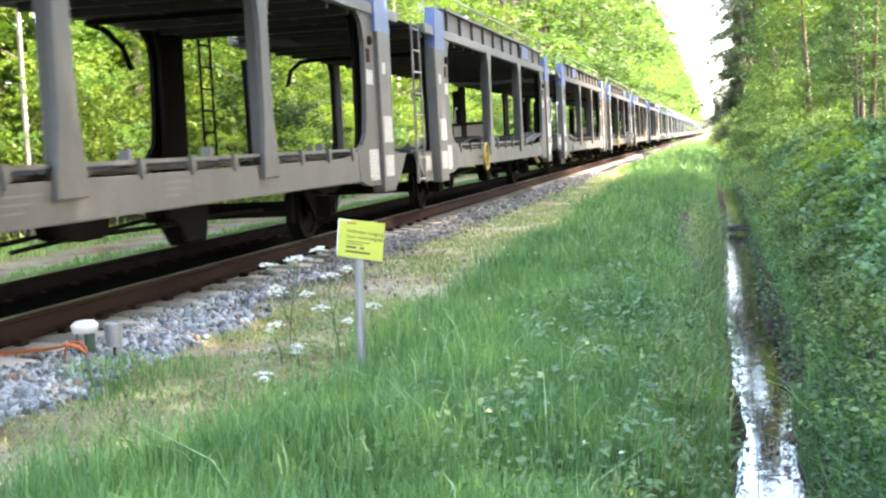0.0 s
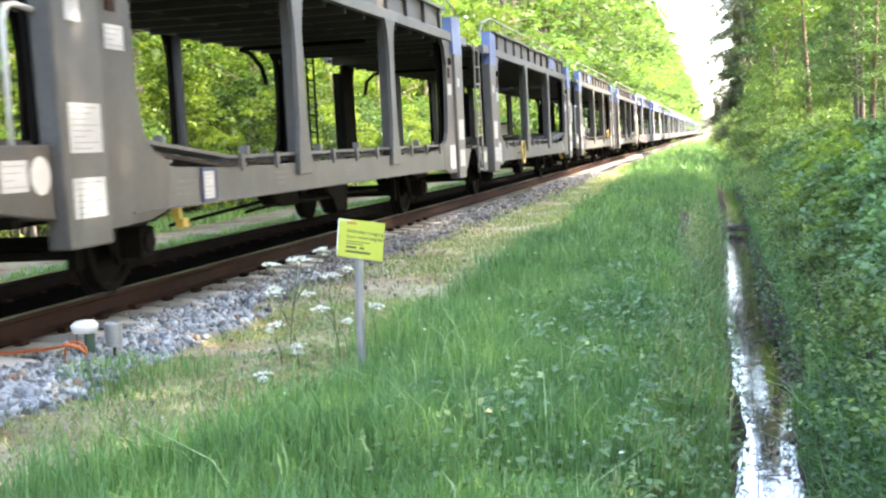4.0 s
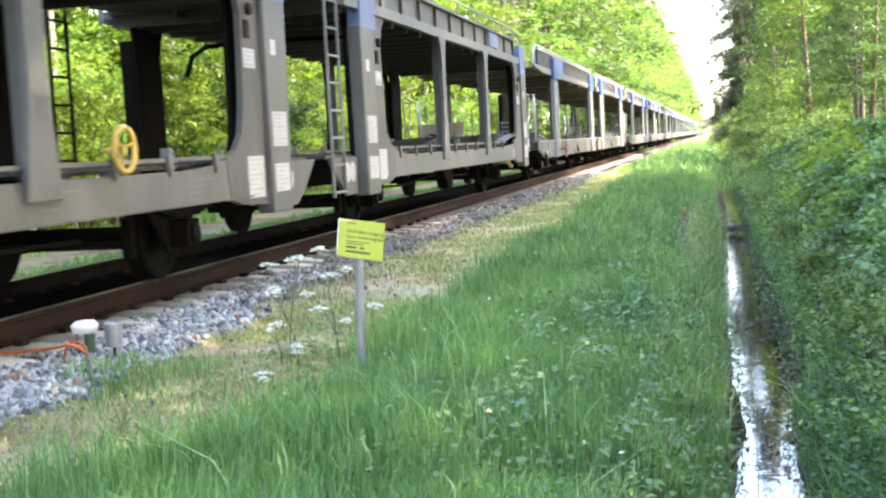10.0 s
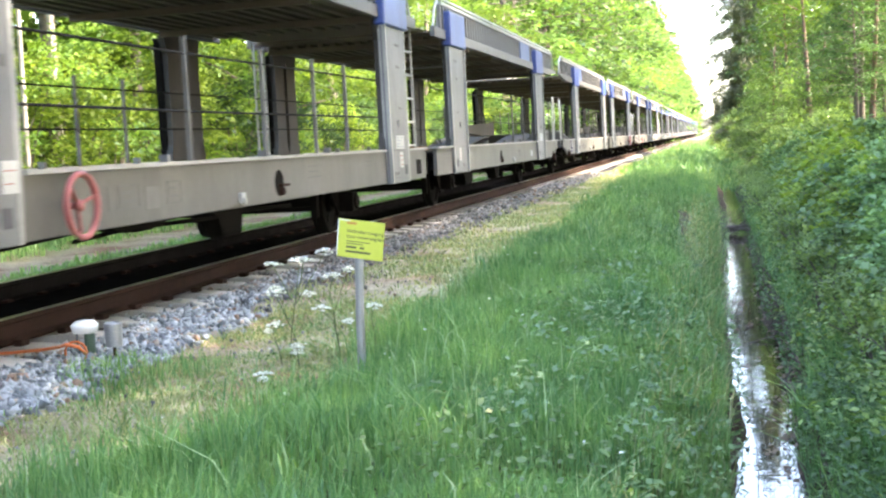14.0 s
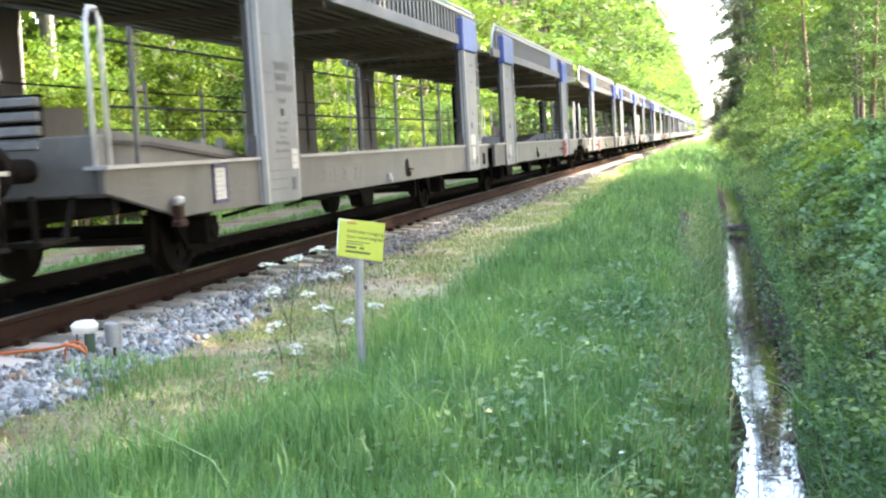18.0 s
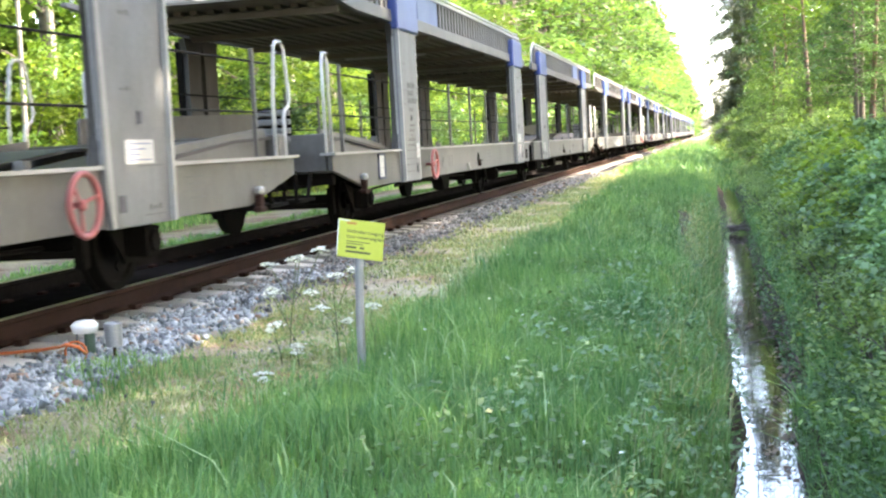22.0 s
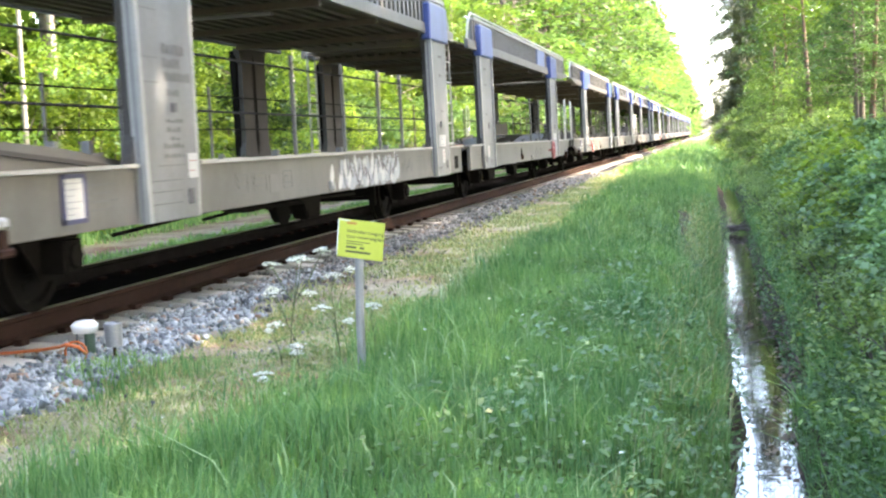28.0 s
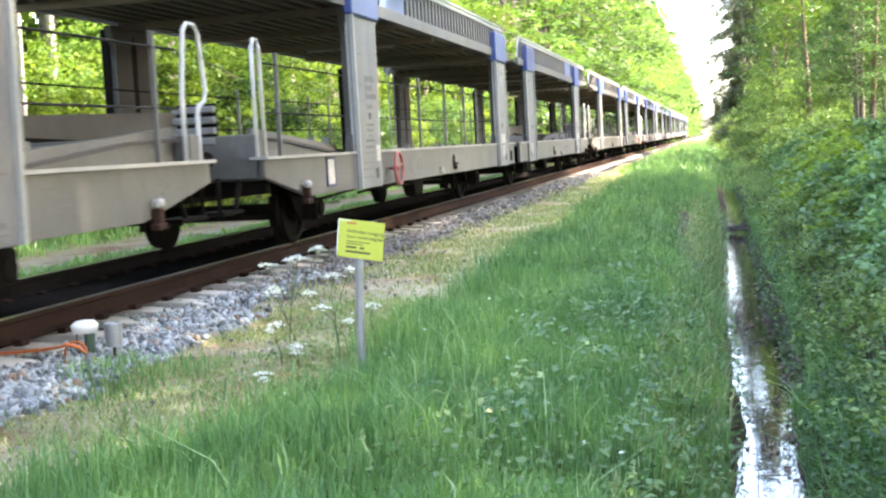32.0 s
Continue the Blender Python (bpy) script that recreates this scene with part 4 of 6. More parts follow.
                tube(bm, [(sx * 1.36, V(1.0), z), (sx * 1.36, V(8.0), z - 0.015), (sx * 1.36, V(15.6), z)], 0.011, 5)
                part("wire_rope", bm, WIRE, w, "dark wire rope")
            for v in (3.70, 4.28, 13.62, 14.2):
                bm = bmesh.new()
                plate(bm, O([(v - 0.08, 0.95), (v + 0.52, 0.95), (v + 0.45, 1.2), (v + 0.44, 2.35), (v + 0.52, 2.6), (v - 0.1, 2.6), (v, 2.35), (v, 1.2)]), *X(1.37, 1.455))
                # dark deck steel puts the inside's shade into these webs
                part("inner_post_web", bm, DECK_DARK, w, "brown inner web, darkened for the shade inside")
            bm = bmesh.new()
            plate(bm, O([(0.9, 0.98), (4.2, 0.98), (3.0, 1.12), (1.8, 1.2), (0.9, 1.26)]), *X(1.22, 1.26))
            part("end_board", bm, PAINT_B, w, "curved pale end board")
        bm = bmesh.new()
        for sx in (-1, 1):
            for (v0, z0), (v1, z1) in (((0.7, 1.18), (1.8, 1.15)), ((1.8, 1.15), (4.4, 0.93)), ((4.4, 0.93), (15.9, 0.93))):
                plate(bm, O([(v0, z0 - 0.03), (v1, z1 - 0.03), (v1, z1), (v0, z0)]), *sorted((sx * 0.3, sx * 1.3)))
        part("lower_deck", bm, DECK_DARK, w, "dark steel runways")
        for v in (3.0, 3.5, 5.2, 7.5, 9.8, 12.0):
            for sx in (-1, 1):
                bm = bmesh.new()
                z = 1.05 if v < 4 else 0.93
                box(bm, *sorted((sx * 1.13, sx * 1.2)), *sorted((V(v + 0.02), V(v + 0.09))), z, z + 0.12)
                box(bm, *sorted((sx * 1.09, sx * 1.24)), *sorted((V(v - 0.03), V(v + 0.14))), z - 0.01, z + 0.03)
                part("wheel_chock", bm, STEEL_GREY, w)
        deck_beams(w, *sorted((V(0.7), V(15.6))), 2.58, DECK_UNDER, True)
        bm = bmesh.new()
        plate(bm, O([(0.68, 1.2), (0.68, 0.79), (0.86, 0.77), (0.86, 1.2)]), -1.38, 1.38)
        part("head_stock", bm, PAINT_B, w, bevel=0.01)
        for sx in (1, -1):
            if unit == 1:
                loop_rail(w, sx * 1.38, O([(0.95, 0.99), (0.95, 1.5), (0.86, 2.02), (0.78, 2.08), (0.64, 2.08), (0.56, 2.02), (0.46, 1.55), (0.50, 1.47), (0.62, 1.43), (0.66, 1.36), (0.66, 0.99)]))
            else:
                loop_rail(w, sx * 1.38, O([(0.70, 0.99), (0.70, 1.98), (0.75, 2.06), (0.85, 2.06), (0.90, 1.98), (0.92, 0.99)]))
        if unit == 0:
            bm = bmesh.new()
            plate(bm, [(0.32, 1.16), (4.4, 0.97), (5.8, 0.97), (5.8, 1.59), (5.7, 1.62), (0.36, 1.5), (0.32, 1.46)], -1.31, -1.27)
            part("ramp_board", bm, PAINT_A, w, "stowed brown-grey ramp board")
            bm = bmesh.new()
            plate(bm, [(1.3, 1.10), (3.3, 1.02), (3.3, 1.24), (1.3, 1.30)], -1.268, -1.262)
            part("recess", bm, STEEL_DARK, w, "dark recess in the ramp board")
            bm = bmesh.new()
            box(bm, 0.6, 0.98, 0.74, 0.78, 1.16, 1.5)
            ramp = part("bridging_ramp", bm, STEEL_DARK, w, "folded ribbed steel bridging ramp")
            for i in range(4):
                bm = bmesh.new()
                box(bm, 0.59, 0.99, 0.66, 0.74, 1.12 + 0.098 * i, 1.185 + 0.098 * i)
                part("slat", bm, STEEL_GREY, ramp, "dull bluish steel slat", bevel=0.01)
            label_sheet(w, 1.457, V(2.61), V(2.87), 0.66, 0.92, 3, name="placard")
            bm = bmesh.new()
            for a, b, c, d in ((2.58, 2.61, 0.63, 0.95), (2.87, 2.90, 0.63, 0.95), (2.58, 2.90, 0.63, 0.66), (2.58, 2.90, 0.92, 0.95)):
                box(bm, 1.456, 1.47, a, b, c, d)
            part("placard_holder", bm, NAVY, w, "dark blue placard holder")
        for x in (-1.3, 1.2):
            bm = bmesh.new()
            plate(bm, O([(15.8, 0.93), (16.1, 0.93), (16.0, 0.62), (15.8, 0.6)]), x, x + 0.1)
            part("joint_frame", bm, PAINT_B, w)
        bm = bmesh.new()
        for v in (9.0,):
            box(bm, -0.7, 0.7, *sorted((V(v), V(v + 0.12))), 2.55, 2.58)
        part("deck_lamp", bm, FLANGE, w)
    bm = bmesh.new()
    box(bm, -1.3, 1.3, 15.55, 16.9, 2.715, 2.73)
    part("deck_flap", bm, DECK_UNDER, w)
    bm = bmesh.new()
    box(bm, 0.9, 1.36, 15.95, 16.5, 0.95, 1.0)
    part("joint_tread", bm, ORANGE_RUST, w, "rusty tread plate", bevel=0.008)
    ladder(w, 1.38, 15.1, 15.58, 0.98, 2.8, FLANGE, 0.32)
    ladder(w, -1.38, 16.9, 17.35, 0.98, 2.8, FLANGE, 0.32)
    return w


def spray_writing(w):
    """A sprayed scrawl on the sill: a row of fat pale drops with dark smears between them, spelling nothing."""
    rnd = random.Random(3)
    smear = bmesh.new()

    def drop(bm, y, z, wide, tall, lean, x):
        ring = []
        for i in range(12):
            a = 2 * math.pi * i / 12
            s, c = math.sin(a), math.cos(a)
            ring.append((y + wide * s * (1 - 0.35 * c) + lean * c, z + tall * c))
        plate(bm, ring, x, x + 0.0015)

    for i in range(15):
        base = bmesh.new()
        drop(base, 8.92 + 0.178 * i, 0.75 + 0.03 * math.sin(i * 2.3), 0.15, 0.165, rnd.uniform(-0.03, 0.03), 1.4562 + 0.0001 * i)
        part("spray_ground", base, SPRAY_COOL, w, "pale grey sprayed ground")
    for i, (y, z, wide, tall, lean) in enumerate([(8.5, 0.77, 0.07, 0.1, 0.02)] + [(8.84 + 0.19 * i + rnd.uniform(-0.04, 0.04), 0.69 + 0.13 * (i % 2) + rnd.uniform(-0.02, 0.02), 0.045 + 0.035 * rnd.random(), 0.09 + 0.04 * rnd.random(), rnd.uniform(-0.09, 0.09)) for i in range(14)]):
        bm = bmesh.new()
        drop(bm, y, z, wide, tall, lean, 1.4595 + 0.0003 * (i % 9))
        part("spray_drop", bm, SPRAY, w, "white sprayed stroke")
    for i in range(26):
        y = 8.84 + 0.103 * i
        drop(smear, y + rnd.uniform(-0.04, 0.04), 0.79 + rnd.uniform(-0.1, 0.1), 0.016 + 0.016 * rnd.random(), 0.07 + 0.05 * rnd.random(), rnd.uniform(-0.12, 0.12), 1.4625 + 0.0002 * i)
    tagged(part("spray_smear", smear, INK, w, "dark sprayed strokes"), kind="stuff")
    bm = bmesh.new()
    for i in range(5):
        drop(bm, 11.75 + 0.13 * i, 0.74 + 0.05 * (i % 2), 0.05, 0.07, 0.03, 1.4565 + 0.0003 * i)
    part("spray_smear", bm, FAINT_INK, w, "faint grey sprayed smear")


TRAIN = []
_a, _b = wagon_a(), wagon_b()
tagged(_a, "grey-brown open double-deck car transporter wagon, empty, on the track", "railway wagon", "wagons of the train")
tagged(_b, "pale grey double-deck car transporter wagon with blue post caps, empty", "railway wagon", "wagons of the train")
for i in range(WAGONS):
    at = pose(TRACK, FIRST + LENGTH * i + SLACK.get(i, 0.0), 0)
    if i == 0:
        ob = _a
        ob.matrix_basis = at
    elif i == 3:
        ob = _b
        ob.matrix_basis = at
    else:
        ob = copy_thing(_a if i < 3 else _b, at)
    TRAIN.append(ob)
for i in (0, 1):
    hand_wheel(TRAIN[i], 1.56, 21.23 if i == 0 else 20.92, 0.77, 0.225, YELLOW, "yellow brake hand wheel")
hand_wheel(TRAIN[2], 1.53, 11.15, 1.09, 0.155, YELLOW, "yellow brake hand wheel")
for i in range(3, WAGONS):
    hand_wheel(TRAIN[i], 1.58, 5.31 if i % 2 else 27.2, 0.75, 0.2, RED, "faded red brake hand wheel")


def placard(w, x, y0, y1, z0, z1, mat, label, sheet=True, rim=0.03):
    bm = bmesh.new()
    for a, b, c, d in ((y0 - rim, y0, z0 - rim, z1 + rim), (y1, y1 + rim, z0 - rim, z1 + rim), (y0, y1, z0 - rim, z0), (y0, y1, z1, z1 + rim)):
        box(bm, x, x + 0.016, a, b, c, d)
    holder = part("placard_holder", bm, mat, w, label)
    if sheet:
        label_sheet(holder, x + 0.003, y0, y1, z0, z1, 3, name="placard")


label_sheet(TRAIN[3], 1.457, 26.62, 26.95, 0.67, 0.79, 2, mat=SPRAY_COOL)
placard(TRAIN[1], 1.456, 3.7, 3.95, 0.68, 0.90, NAVY, "dark blue placard holder")
placard(TRAIN[2], 1.457, 2.55, 2.86, 1.05, 1.33, INK, "black placard holder")
placard(TRAIN[2], 1.457, 2.56, 2.78, 1.46, 1.64, STEEL_GREY, "empty dark grey placard holder", False)
for ob in list(TRAIN[6].children_recursive):
    # the sprayed wagon has a plain sill where the others have a round opening
    if ob.name.split(".")[0] in ("opening", "release_lever") and 9 < ob.data.vertices[0].co.y < 10:
        bpy.data.objects.remove(ob)
spray_writing(TRAIN[6])
tagged(TRAIN[6], "pale grey double-deck car wagon sprayed with a white scrawl")


# ---- plants ----
LEAF_BRIGHT = leaf_material("bright_leaf", (0.055, 0.105, 0.02), (0.23, 0.31, 0.06), 0.5, 0.35)
LEAF_MID = leaf_material("mid_green_leaf", (0.045, 0.09, 0.016), (0.115, 0.18, 0.03), 0.48, 0.35)
LEAF_SHRUB = leaf_material("shrub_leaf", (0.05, 0.10, 0.03), (0.26, 0.36, 0.12), 0.45)
LEAF_BRAMBLE = leaf_material("bramble_leaf", (0.05, 0.12, 0.045), (0.27, 0.41, 0.18), 0.4)
LEAF_SAPLING = leaf_material("sapling_leaf", (0.045, 0.090, 0.023), (0.184, 0.287, 0.078), 0.5, 0.25)
LEAF_YELLOW_GREEN = leaf_material("yellow_green_leaf", (0.11, 0.19, 0.03), (0.28, 0.37, 0.07), 0.45, 0.25)
# darker leaf, made for the shade low along the wood's edge
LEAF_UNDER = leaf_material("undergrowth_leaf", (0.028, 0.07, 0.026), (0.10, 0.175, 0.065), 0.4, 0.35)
LEAF_TALL = leaf_material("tall_tree_leaf", (0.031, 0.075, 0.023), (0.114, 0.189, 0.055), 0.44, 0.4)
LEAF_FRESH = leaf_material("fresh_beech_leaf", (0.06, 0.125, 0.028), (0.19, 0.3, 0.075), 0.48, 0.3)
LEAF_ELDER = leaf_material("elder_leaf", (0.08, 0.165, 0.07), (0.26, 0.39, 0.19), 0.4, 0.2)
LEAF_WEED = leaf_material("weed_leaf", (0.09, 0.17, 0.055), (0.24, 0.34, 0.14), 0.35)
LEAF_PALE_WEED = leaf_material("pale_weed_leaf", (0.12, 0.23, 0.10), (0.28, 0.4, 0.23), 0.35)
NEEDLE = leaf_material("spruce_needle", (0.07, 0.085, 0.05), (0.23, 0.24, 0.13), 0.25)
BLADE = leaf_material("grass_blade", (0.07, 0.18, 0.06), (0.22, 0.36, 0.15), 0.42, 0.1, 0.34, 1.1)
BLADE_PALE = leaf_material("pale_long_blade", (0.2, 0.32, 0.14), (0.36, 0.48, 0.27), 0.4)
BLADE_DRY = leaf_material("dry_grass_blade", (0.24, 0.27, 0.12), (0.47, 0.46, 0.25), 0.3, 0.1, 0.35, 1.6)
BLADE_OLIVE = leaf_material("olive_verge_blade", (0.2, 0.23, 0.1), (0.42, 0.42, 0.22), 0.35, 0.1, 0.3, 1.5)
BLADE_DARK = leaf_material("dark_reed", (0.02, 0.03, 0.015), (0.05, 0.06, 0.03), 0.2)
PETAL = leaf_material("white_petal", (0.74, 0.75, 0.72), (0.84, 0.84, 0.83), 0.25, 0.05)
YELLOW_PETAL = leaf_material("yellow_leaf", (0.5, 0.36, 0.03), (0.62, 0.48, 0.06), 0.4)
STEM = material("plant_stem", (0.06, 0.10, 0.03), (0.12, 0.16, 0.05), 0.7)
BARK = material("grey_brown_bark", (0.06, 0.05, 0.04), (0.15, 0.125, 0.1), 0.9, 0, 5, 40, 0.6)
BARK_PINE = material("reddish_pine_bark", (0.068, 0.048, 0.034), (0.177, 0.116, 0.082), 0.9, 0, 5, 40, 0.6)
BARK_BIRCH = material("pale_birch_bark", (0.204, 0.177, 0.150), (0.394, 0.360, 0.320), 0.8, 0, 4, 30, 0.4, (0.05, 0.045, 0.04), 0.6)


def leaf_quads(rng, centres, size, droop=0.3, narrow=0.5):
    """One folded diamond for each centre: (n, 4, 3)."""
    n = len(centres)
    s = size * rng.uniform(0.65, 1.3, n)[:, None]
    a = rng.uniform(0, 2 * np.pi, n)
    d = np.stack([np.cos(a), np.sin(a), rng.normal(-droop, 0.35, n)], 1)
    d /= np.linalg.norm(d, axis=1)[:, None]
    up = np.stack([rng.normal(0, 0.4, n), rng.normal(0, 0.4, n), np.ones(n)], 1)
    side = np.cross(d, up)
    side /= np.linalg.norm(side, axis=1)[:, None]
    lift = np.cross(side, d)
    base, tip = centres - d * s * 0.5, centres + d * s * 0.5
    l, r = centres + side * s * narrow * 0.5 + lift * s * 0.12, centres - side * s * narrow * 0.5 + lift * s * 0.12
    return np.stack([base, r, tip, l], 1)


def quad_mesh(name, q, mat):
    q = np.concatenate(q) if isinstance(q, list) else q
    return faces_mesh(name, q.reshape(-1, 3), np.arange(len(q) * 4, dtype=np.int32).reshape(-1, 4), mat)


def crown_points(rng, n_clumps, per, low, high, radius, clump, top_heavy=1.0):
    """Points in leafy clumps on an uneven crown; more clumps towards its skin."""
    t = rng.uniform(0, 1, n_clumps) ** top_heavy
    z = low + (high - low) * t
    prof = np.sqrt(np.clip(1 - ((t - 0.42) / 0.62) ** 2, 0.05, 1))
    a = rng.uniform(0, 2 * np.pi, n_clumps)
    lump = 1 + 0.28 * np.sin(3 * a + z * 0.9) + 0.18 * np.sin(5 * a - 1.7 * z)
    r = radius * prof * lump * rng.uniform(0.25, 1.0, n_clumps) ** 0.4
    c = np.stack([r * np.cos(a), r * np.sin(a), z], 1)
    pts = np.repeat(c, per, 0) + rng.normal(0, 1, (n_clumps * per, 3)) * np.array([clump, clump, clump * 0.36])
    return c, pts


def trunk_mesh(rng, height, r, crown, low, mat, lean=0.3, limbs=9):
    bm = bmesh.new()
    bend = [rng.normal(0, lean) for _ in range(2)]
    axis = lambda z: Vector((bend[0] * (z / height) ** 2, bend[1] * math.sin(z / height * 2.2), z))
    zs = np.linspace(-0.3, height, 9)
    tube(bm, [axis(max(z, 0)) + Vector((0, 0, min(z, 0))) for z in zs], r, 9, r * 0.15)
    for i in range(limbs):
        z = low + (height - low) * (i + 0.3) / limbs * 0.9
        a = rng.uniform(0, 2 * np.pi)
        out = Vector((math.cos(a), math.sin(a), rng.uniform(0.2, 0.7)))
        n = crown * rng.uniform(0.5, 0.85)
        p = axis(z)
        tube(bm, [p, p + out * n * 0.5 + Vector((0, 0, 0.1)), p + out * n + Vector((0, 0, -0.1 * n))], r * 0.35 * (1 - 0.6 * z / height), 5, r * 0.06)
    return finish("trunk", bm, mat, smooth=True)


def broadleaf(seed, height, radius, low, clumps, per, size, leaf, bark, trunk_r, clump=0.45, limbs=9):
    rng = np.random.default_rng(seed)
    tree = empty("tree")
    part("trunk", trunk_mesh(rng, height * 0.9, trunk_r, radius, max(low, 1.2), bark, 0.3, limbs), None, tree)
    c, p = crown_points(rng, clumps, per, low, height, radius, clump)
    part("crown", quad_mesh("crown", leaf_quads(rng, p, size), leaf), None, tree)
    return tree


def shrub(seed, height, radius, n, per, size, leaf, name="shrub", stems=7):
    rng = np.random.default_rng(seed)
    s = empty(name)
    bm = bmesh.new()
    for i in range(stems):
        a, o = rng.uniform(0, 6.28), rng.uniform(0.3, 0.8) * radius
        tube(bm, [(0.1 * math.cos(a), 0.1 * math.sin(a), -0.15), (o * 0.5 * math.cos(a), o * 0.5 * math.sin(a), height * 0.5), (o * math.cos(a), o * math.sin(a), height * rng.uniform(0.7, 0.95))], 0.012 + 0.006 * height, 5, 0.004)
    tagged(part("woody_base", bm, BARK, s), kind="stuff")
    t = rng.uniform(0, 1, n) ** 0.8
    z = 0.05 + height * 0.95 * t
    a = rng.uniform(0, 6.28, n)
    lump = 1 + 0.3 * np.sin(3 * a + seed) + 0.15 * np.sin(7 * a + 2 * seed)
    r = radius * np.sqrt(np.clip(1 - t ** 2.2 * 0.85, 0.05, 1)) * lump * rng.uniform(0.25, 1, n) ** 0.5
    c = np.stack([r * np.cos(a), r * np.sin(a), z], 1)
    k = 0.065 + 0.042 * radius
    p = np.repeat(c, per, 0) + rng.normal(0, 1, (n * per, 3)) * np.array([k, k, k * 0.55])
    p[:, 2] = np.maximum(p[:, 2], 0.02)
    part("leaves", quad_mesh("leaves", leaf_quads(rng, p, size, 0.25, 0.62), leaf), None, s)
    return s


def spruce(seed, height, radius, low=0.6):
    rng = np.random.default_rng(seed)
    tree = empty("spruce_tree")
    bm = bmesh.new()
    tube(bm, [(0, 0, -0.3), (0.05, 0, height * 0.5), (0, 0.05, height)], 0.2, 9, 0.02)
    q = []
    z = low
    while z < height - 0.3:
        reach = radius * (1 - z / height) ** 0.75 + 0.25
        for i in range(7):
            a = rng.uniform(0, 6.28)
            n = reach * rng.uniform(0.65, 1.1)
            d = np.array([math.cos(a), math.sin(a)])
            pts = [(d[0] * n * k, d[1] * n * k, z + 0.12 * n * k - 0.32 * n * k * k) for k in (0, 0.4, 0.75, 1)]
            tube(bm, pts, 0.03, 4, 0.008)
            m = int(230 * n)
            k = rng.uniform(0.12, 1, m) ** 0.7
            w = 0.28 * n * (1.05 - k) + 0.1
            off = rng.uniform(-1, 1, m) * w
            c = np.stack([d[0] * n * k - d[1] * off, d[1] * n * k + d[0] * off, z + 0.12 * n * k - 0.32 * n * k * k - rng.uniform(0, 0.28, m) * (0.4 + k)], 1)
            q.append(leaf_quads(rng, c, 0.15, 0.75, 0.26))
        z += 0.34 + 0.2 * rng.random()
    part("trunk", bm, BARK, tree)
    part("crown", quad_mesh("crown", q, NEEDLE), None, tree)
    return tree


def plant(proto, places, label, category, group, seed=1, grow=(0.8, 1.2)):
    """Copies a prototype to the places (x, y[, scale]) and takes it to the first of them."""
    rnd = random.Random(seed)
    for i, p in enumerate(places):
        z = float(ground_height(np.array(p[0]), np.array(p[1])))
        m = pose(p[0], p[1], z - 0.03, 0, 0, rnd.uniform(0, 360))
        ob = proto if i == 0 else copy_thing(proto, m)
        if i == 0:
            tagged(ob, label, category, group)
            ob.matrix_basis = m
        s = p[2] if len(p) > 2 else rnd.uniform(*grow)
        ob.scale = (s, s, s * rnd.uniform(0.92, 1.08))
        for o in (ob,):
            tagged(o, label, category, group)


def layered_tree(seed, height, radius, low, limbs, per, size, leaf, bark, r, name="tree"):
    """A young tree: flat sprays of leaves along many thin spreading limbs, with gaps between them."""
    rng = np.random.default_rng(seed)
    tree = empty(name)
    bm = bmesh.new()
    bend = rng.normal(0, 0.12 * radius, 2)
    axis = lambda z: Vector((bend[0] * (z / height) ** 2, bend[1] * math.sin(2 * z / height), z))
    tube(bm, [axis(max(z, 0)) + Vector((0, 0, min(z, 0))) for z in np.linspace(-0.25, height * 0.95, 7)], r, 7, r * 0.2)
    q = []
    for i in range(limbs):
        t = (i + rng.random()) / limbs
        z = low + (height - low) * t
        n = radius * (1.05 - 0.75 * t ** 1.6) * rng.uniform(0.6, 1.15)
        a = i * 2.4 + rng.normal(0, 0.4)
        d = np.array([math.cos(a), math.sin(a)])
        p = axis(z)
        rise, sag = rng.uniform(0.1, 0.5), rng.uniform(0.2, 0.55)
        at = lambda k: (p.x + d[0] * n * k, p.y + d[1] * n * k, z + n * (rise * k - sag * k * k))
        tube(bm, [at(0), at(0.5), at(1.0)], r * 0.22, 4, 0.004)
        m = int(per * (0.5 + n / radius))
        k = rng.uniform(0.15, 1.05, m)
        off = rng.normal(0, 1, m) * (0.09 * radius + 0.2 * n * (1 - k))
        c = np.stack([p.x + d[0] * n * k - d[1] * off, p.y + d[1] * n * k + d[0] * off, z + n * (rise * k - sag * k * k) - 0.25 * np.abs(off) + rng.normal(0, 0.025 * radius, m)], 1)
        q.append(leaf_quads(rng, c, size, 0.25, 0.6))
    part("trunk", bm, bark, tree)
    part("crown", quad_mesh("crown", q, leaf), None, tree)
    return tree


rnd = random.Random(11)
# left wood, edge row: bright leaves down to the ground
EDGE_A = broadleaf(1, 15, 4.2, 0.8, 150, 110, 0.14, LEAF_BRIGHT, BARK, 0.17, 0.33)
EDGE_B = broadleaf(2, 13, 3.8, 0.6, 140, 110, 0.13, LEAF_FRESH, BARK_BIRCH, 0.14, 0.32)
EDGE_C = broadleaf(3, 16, 4.6, 1.4, 165, 95, 0.15, LEAF_MID, BARK, 0.2, 0.42)
FAR_A = broadleaf(4, 16, 4.8, 0.8, 300, 13, 0.42, LEAF_BRIGHT, BARK, 0.2, 0.55, 5)
FAR_B = broadleaf(5, 17, 4.8, 1.0, 300, 13, 0.42, LEAF_MID, BARK, 0.2, 0.55, 5)
edge = [[], [], []]
y = -9.0
i = 0
while y < 75:
    edge[i % 3].append((-14.6 + rnd.uniform(-1.0, 0.7), y))
    y += rnd.uniform(3.6, 5.2)
    i += 1
plant(EDGE_A, edge[0], "tall leafy broadleaf tree at the wood's sunny edge", "tree", "trees of the wood", 1, (0.9, 1.15))
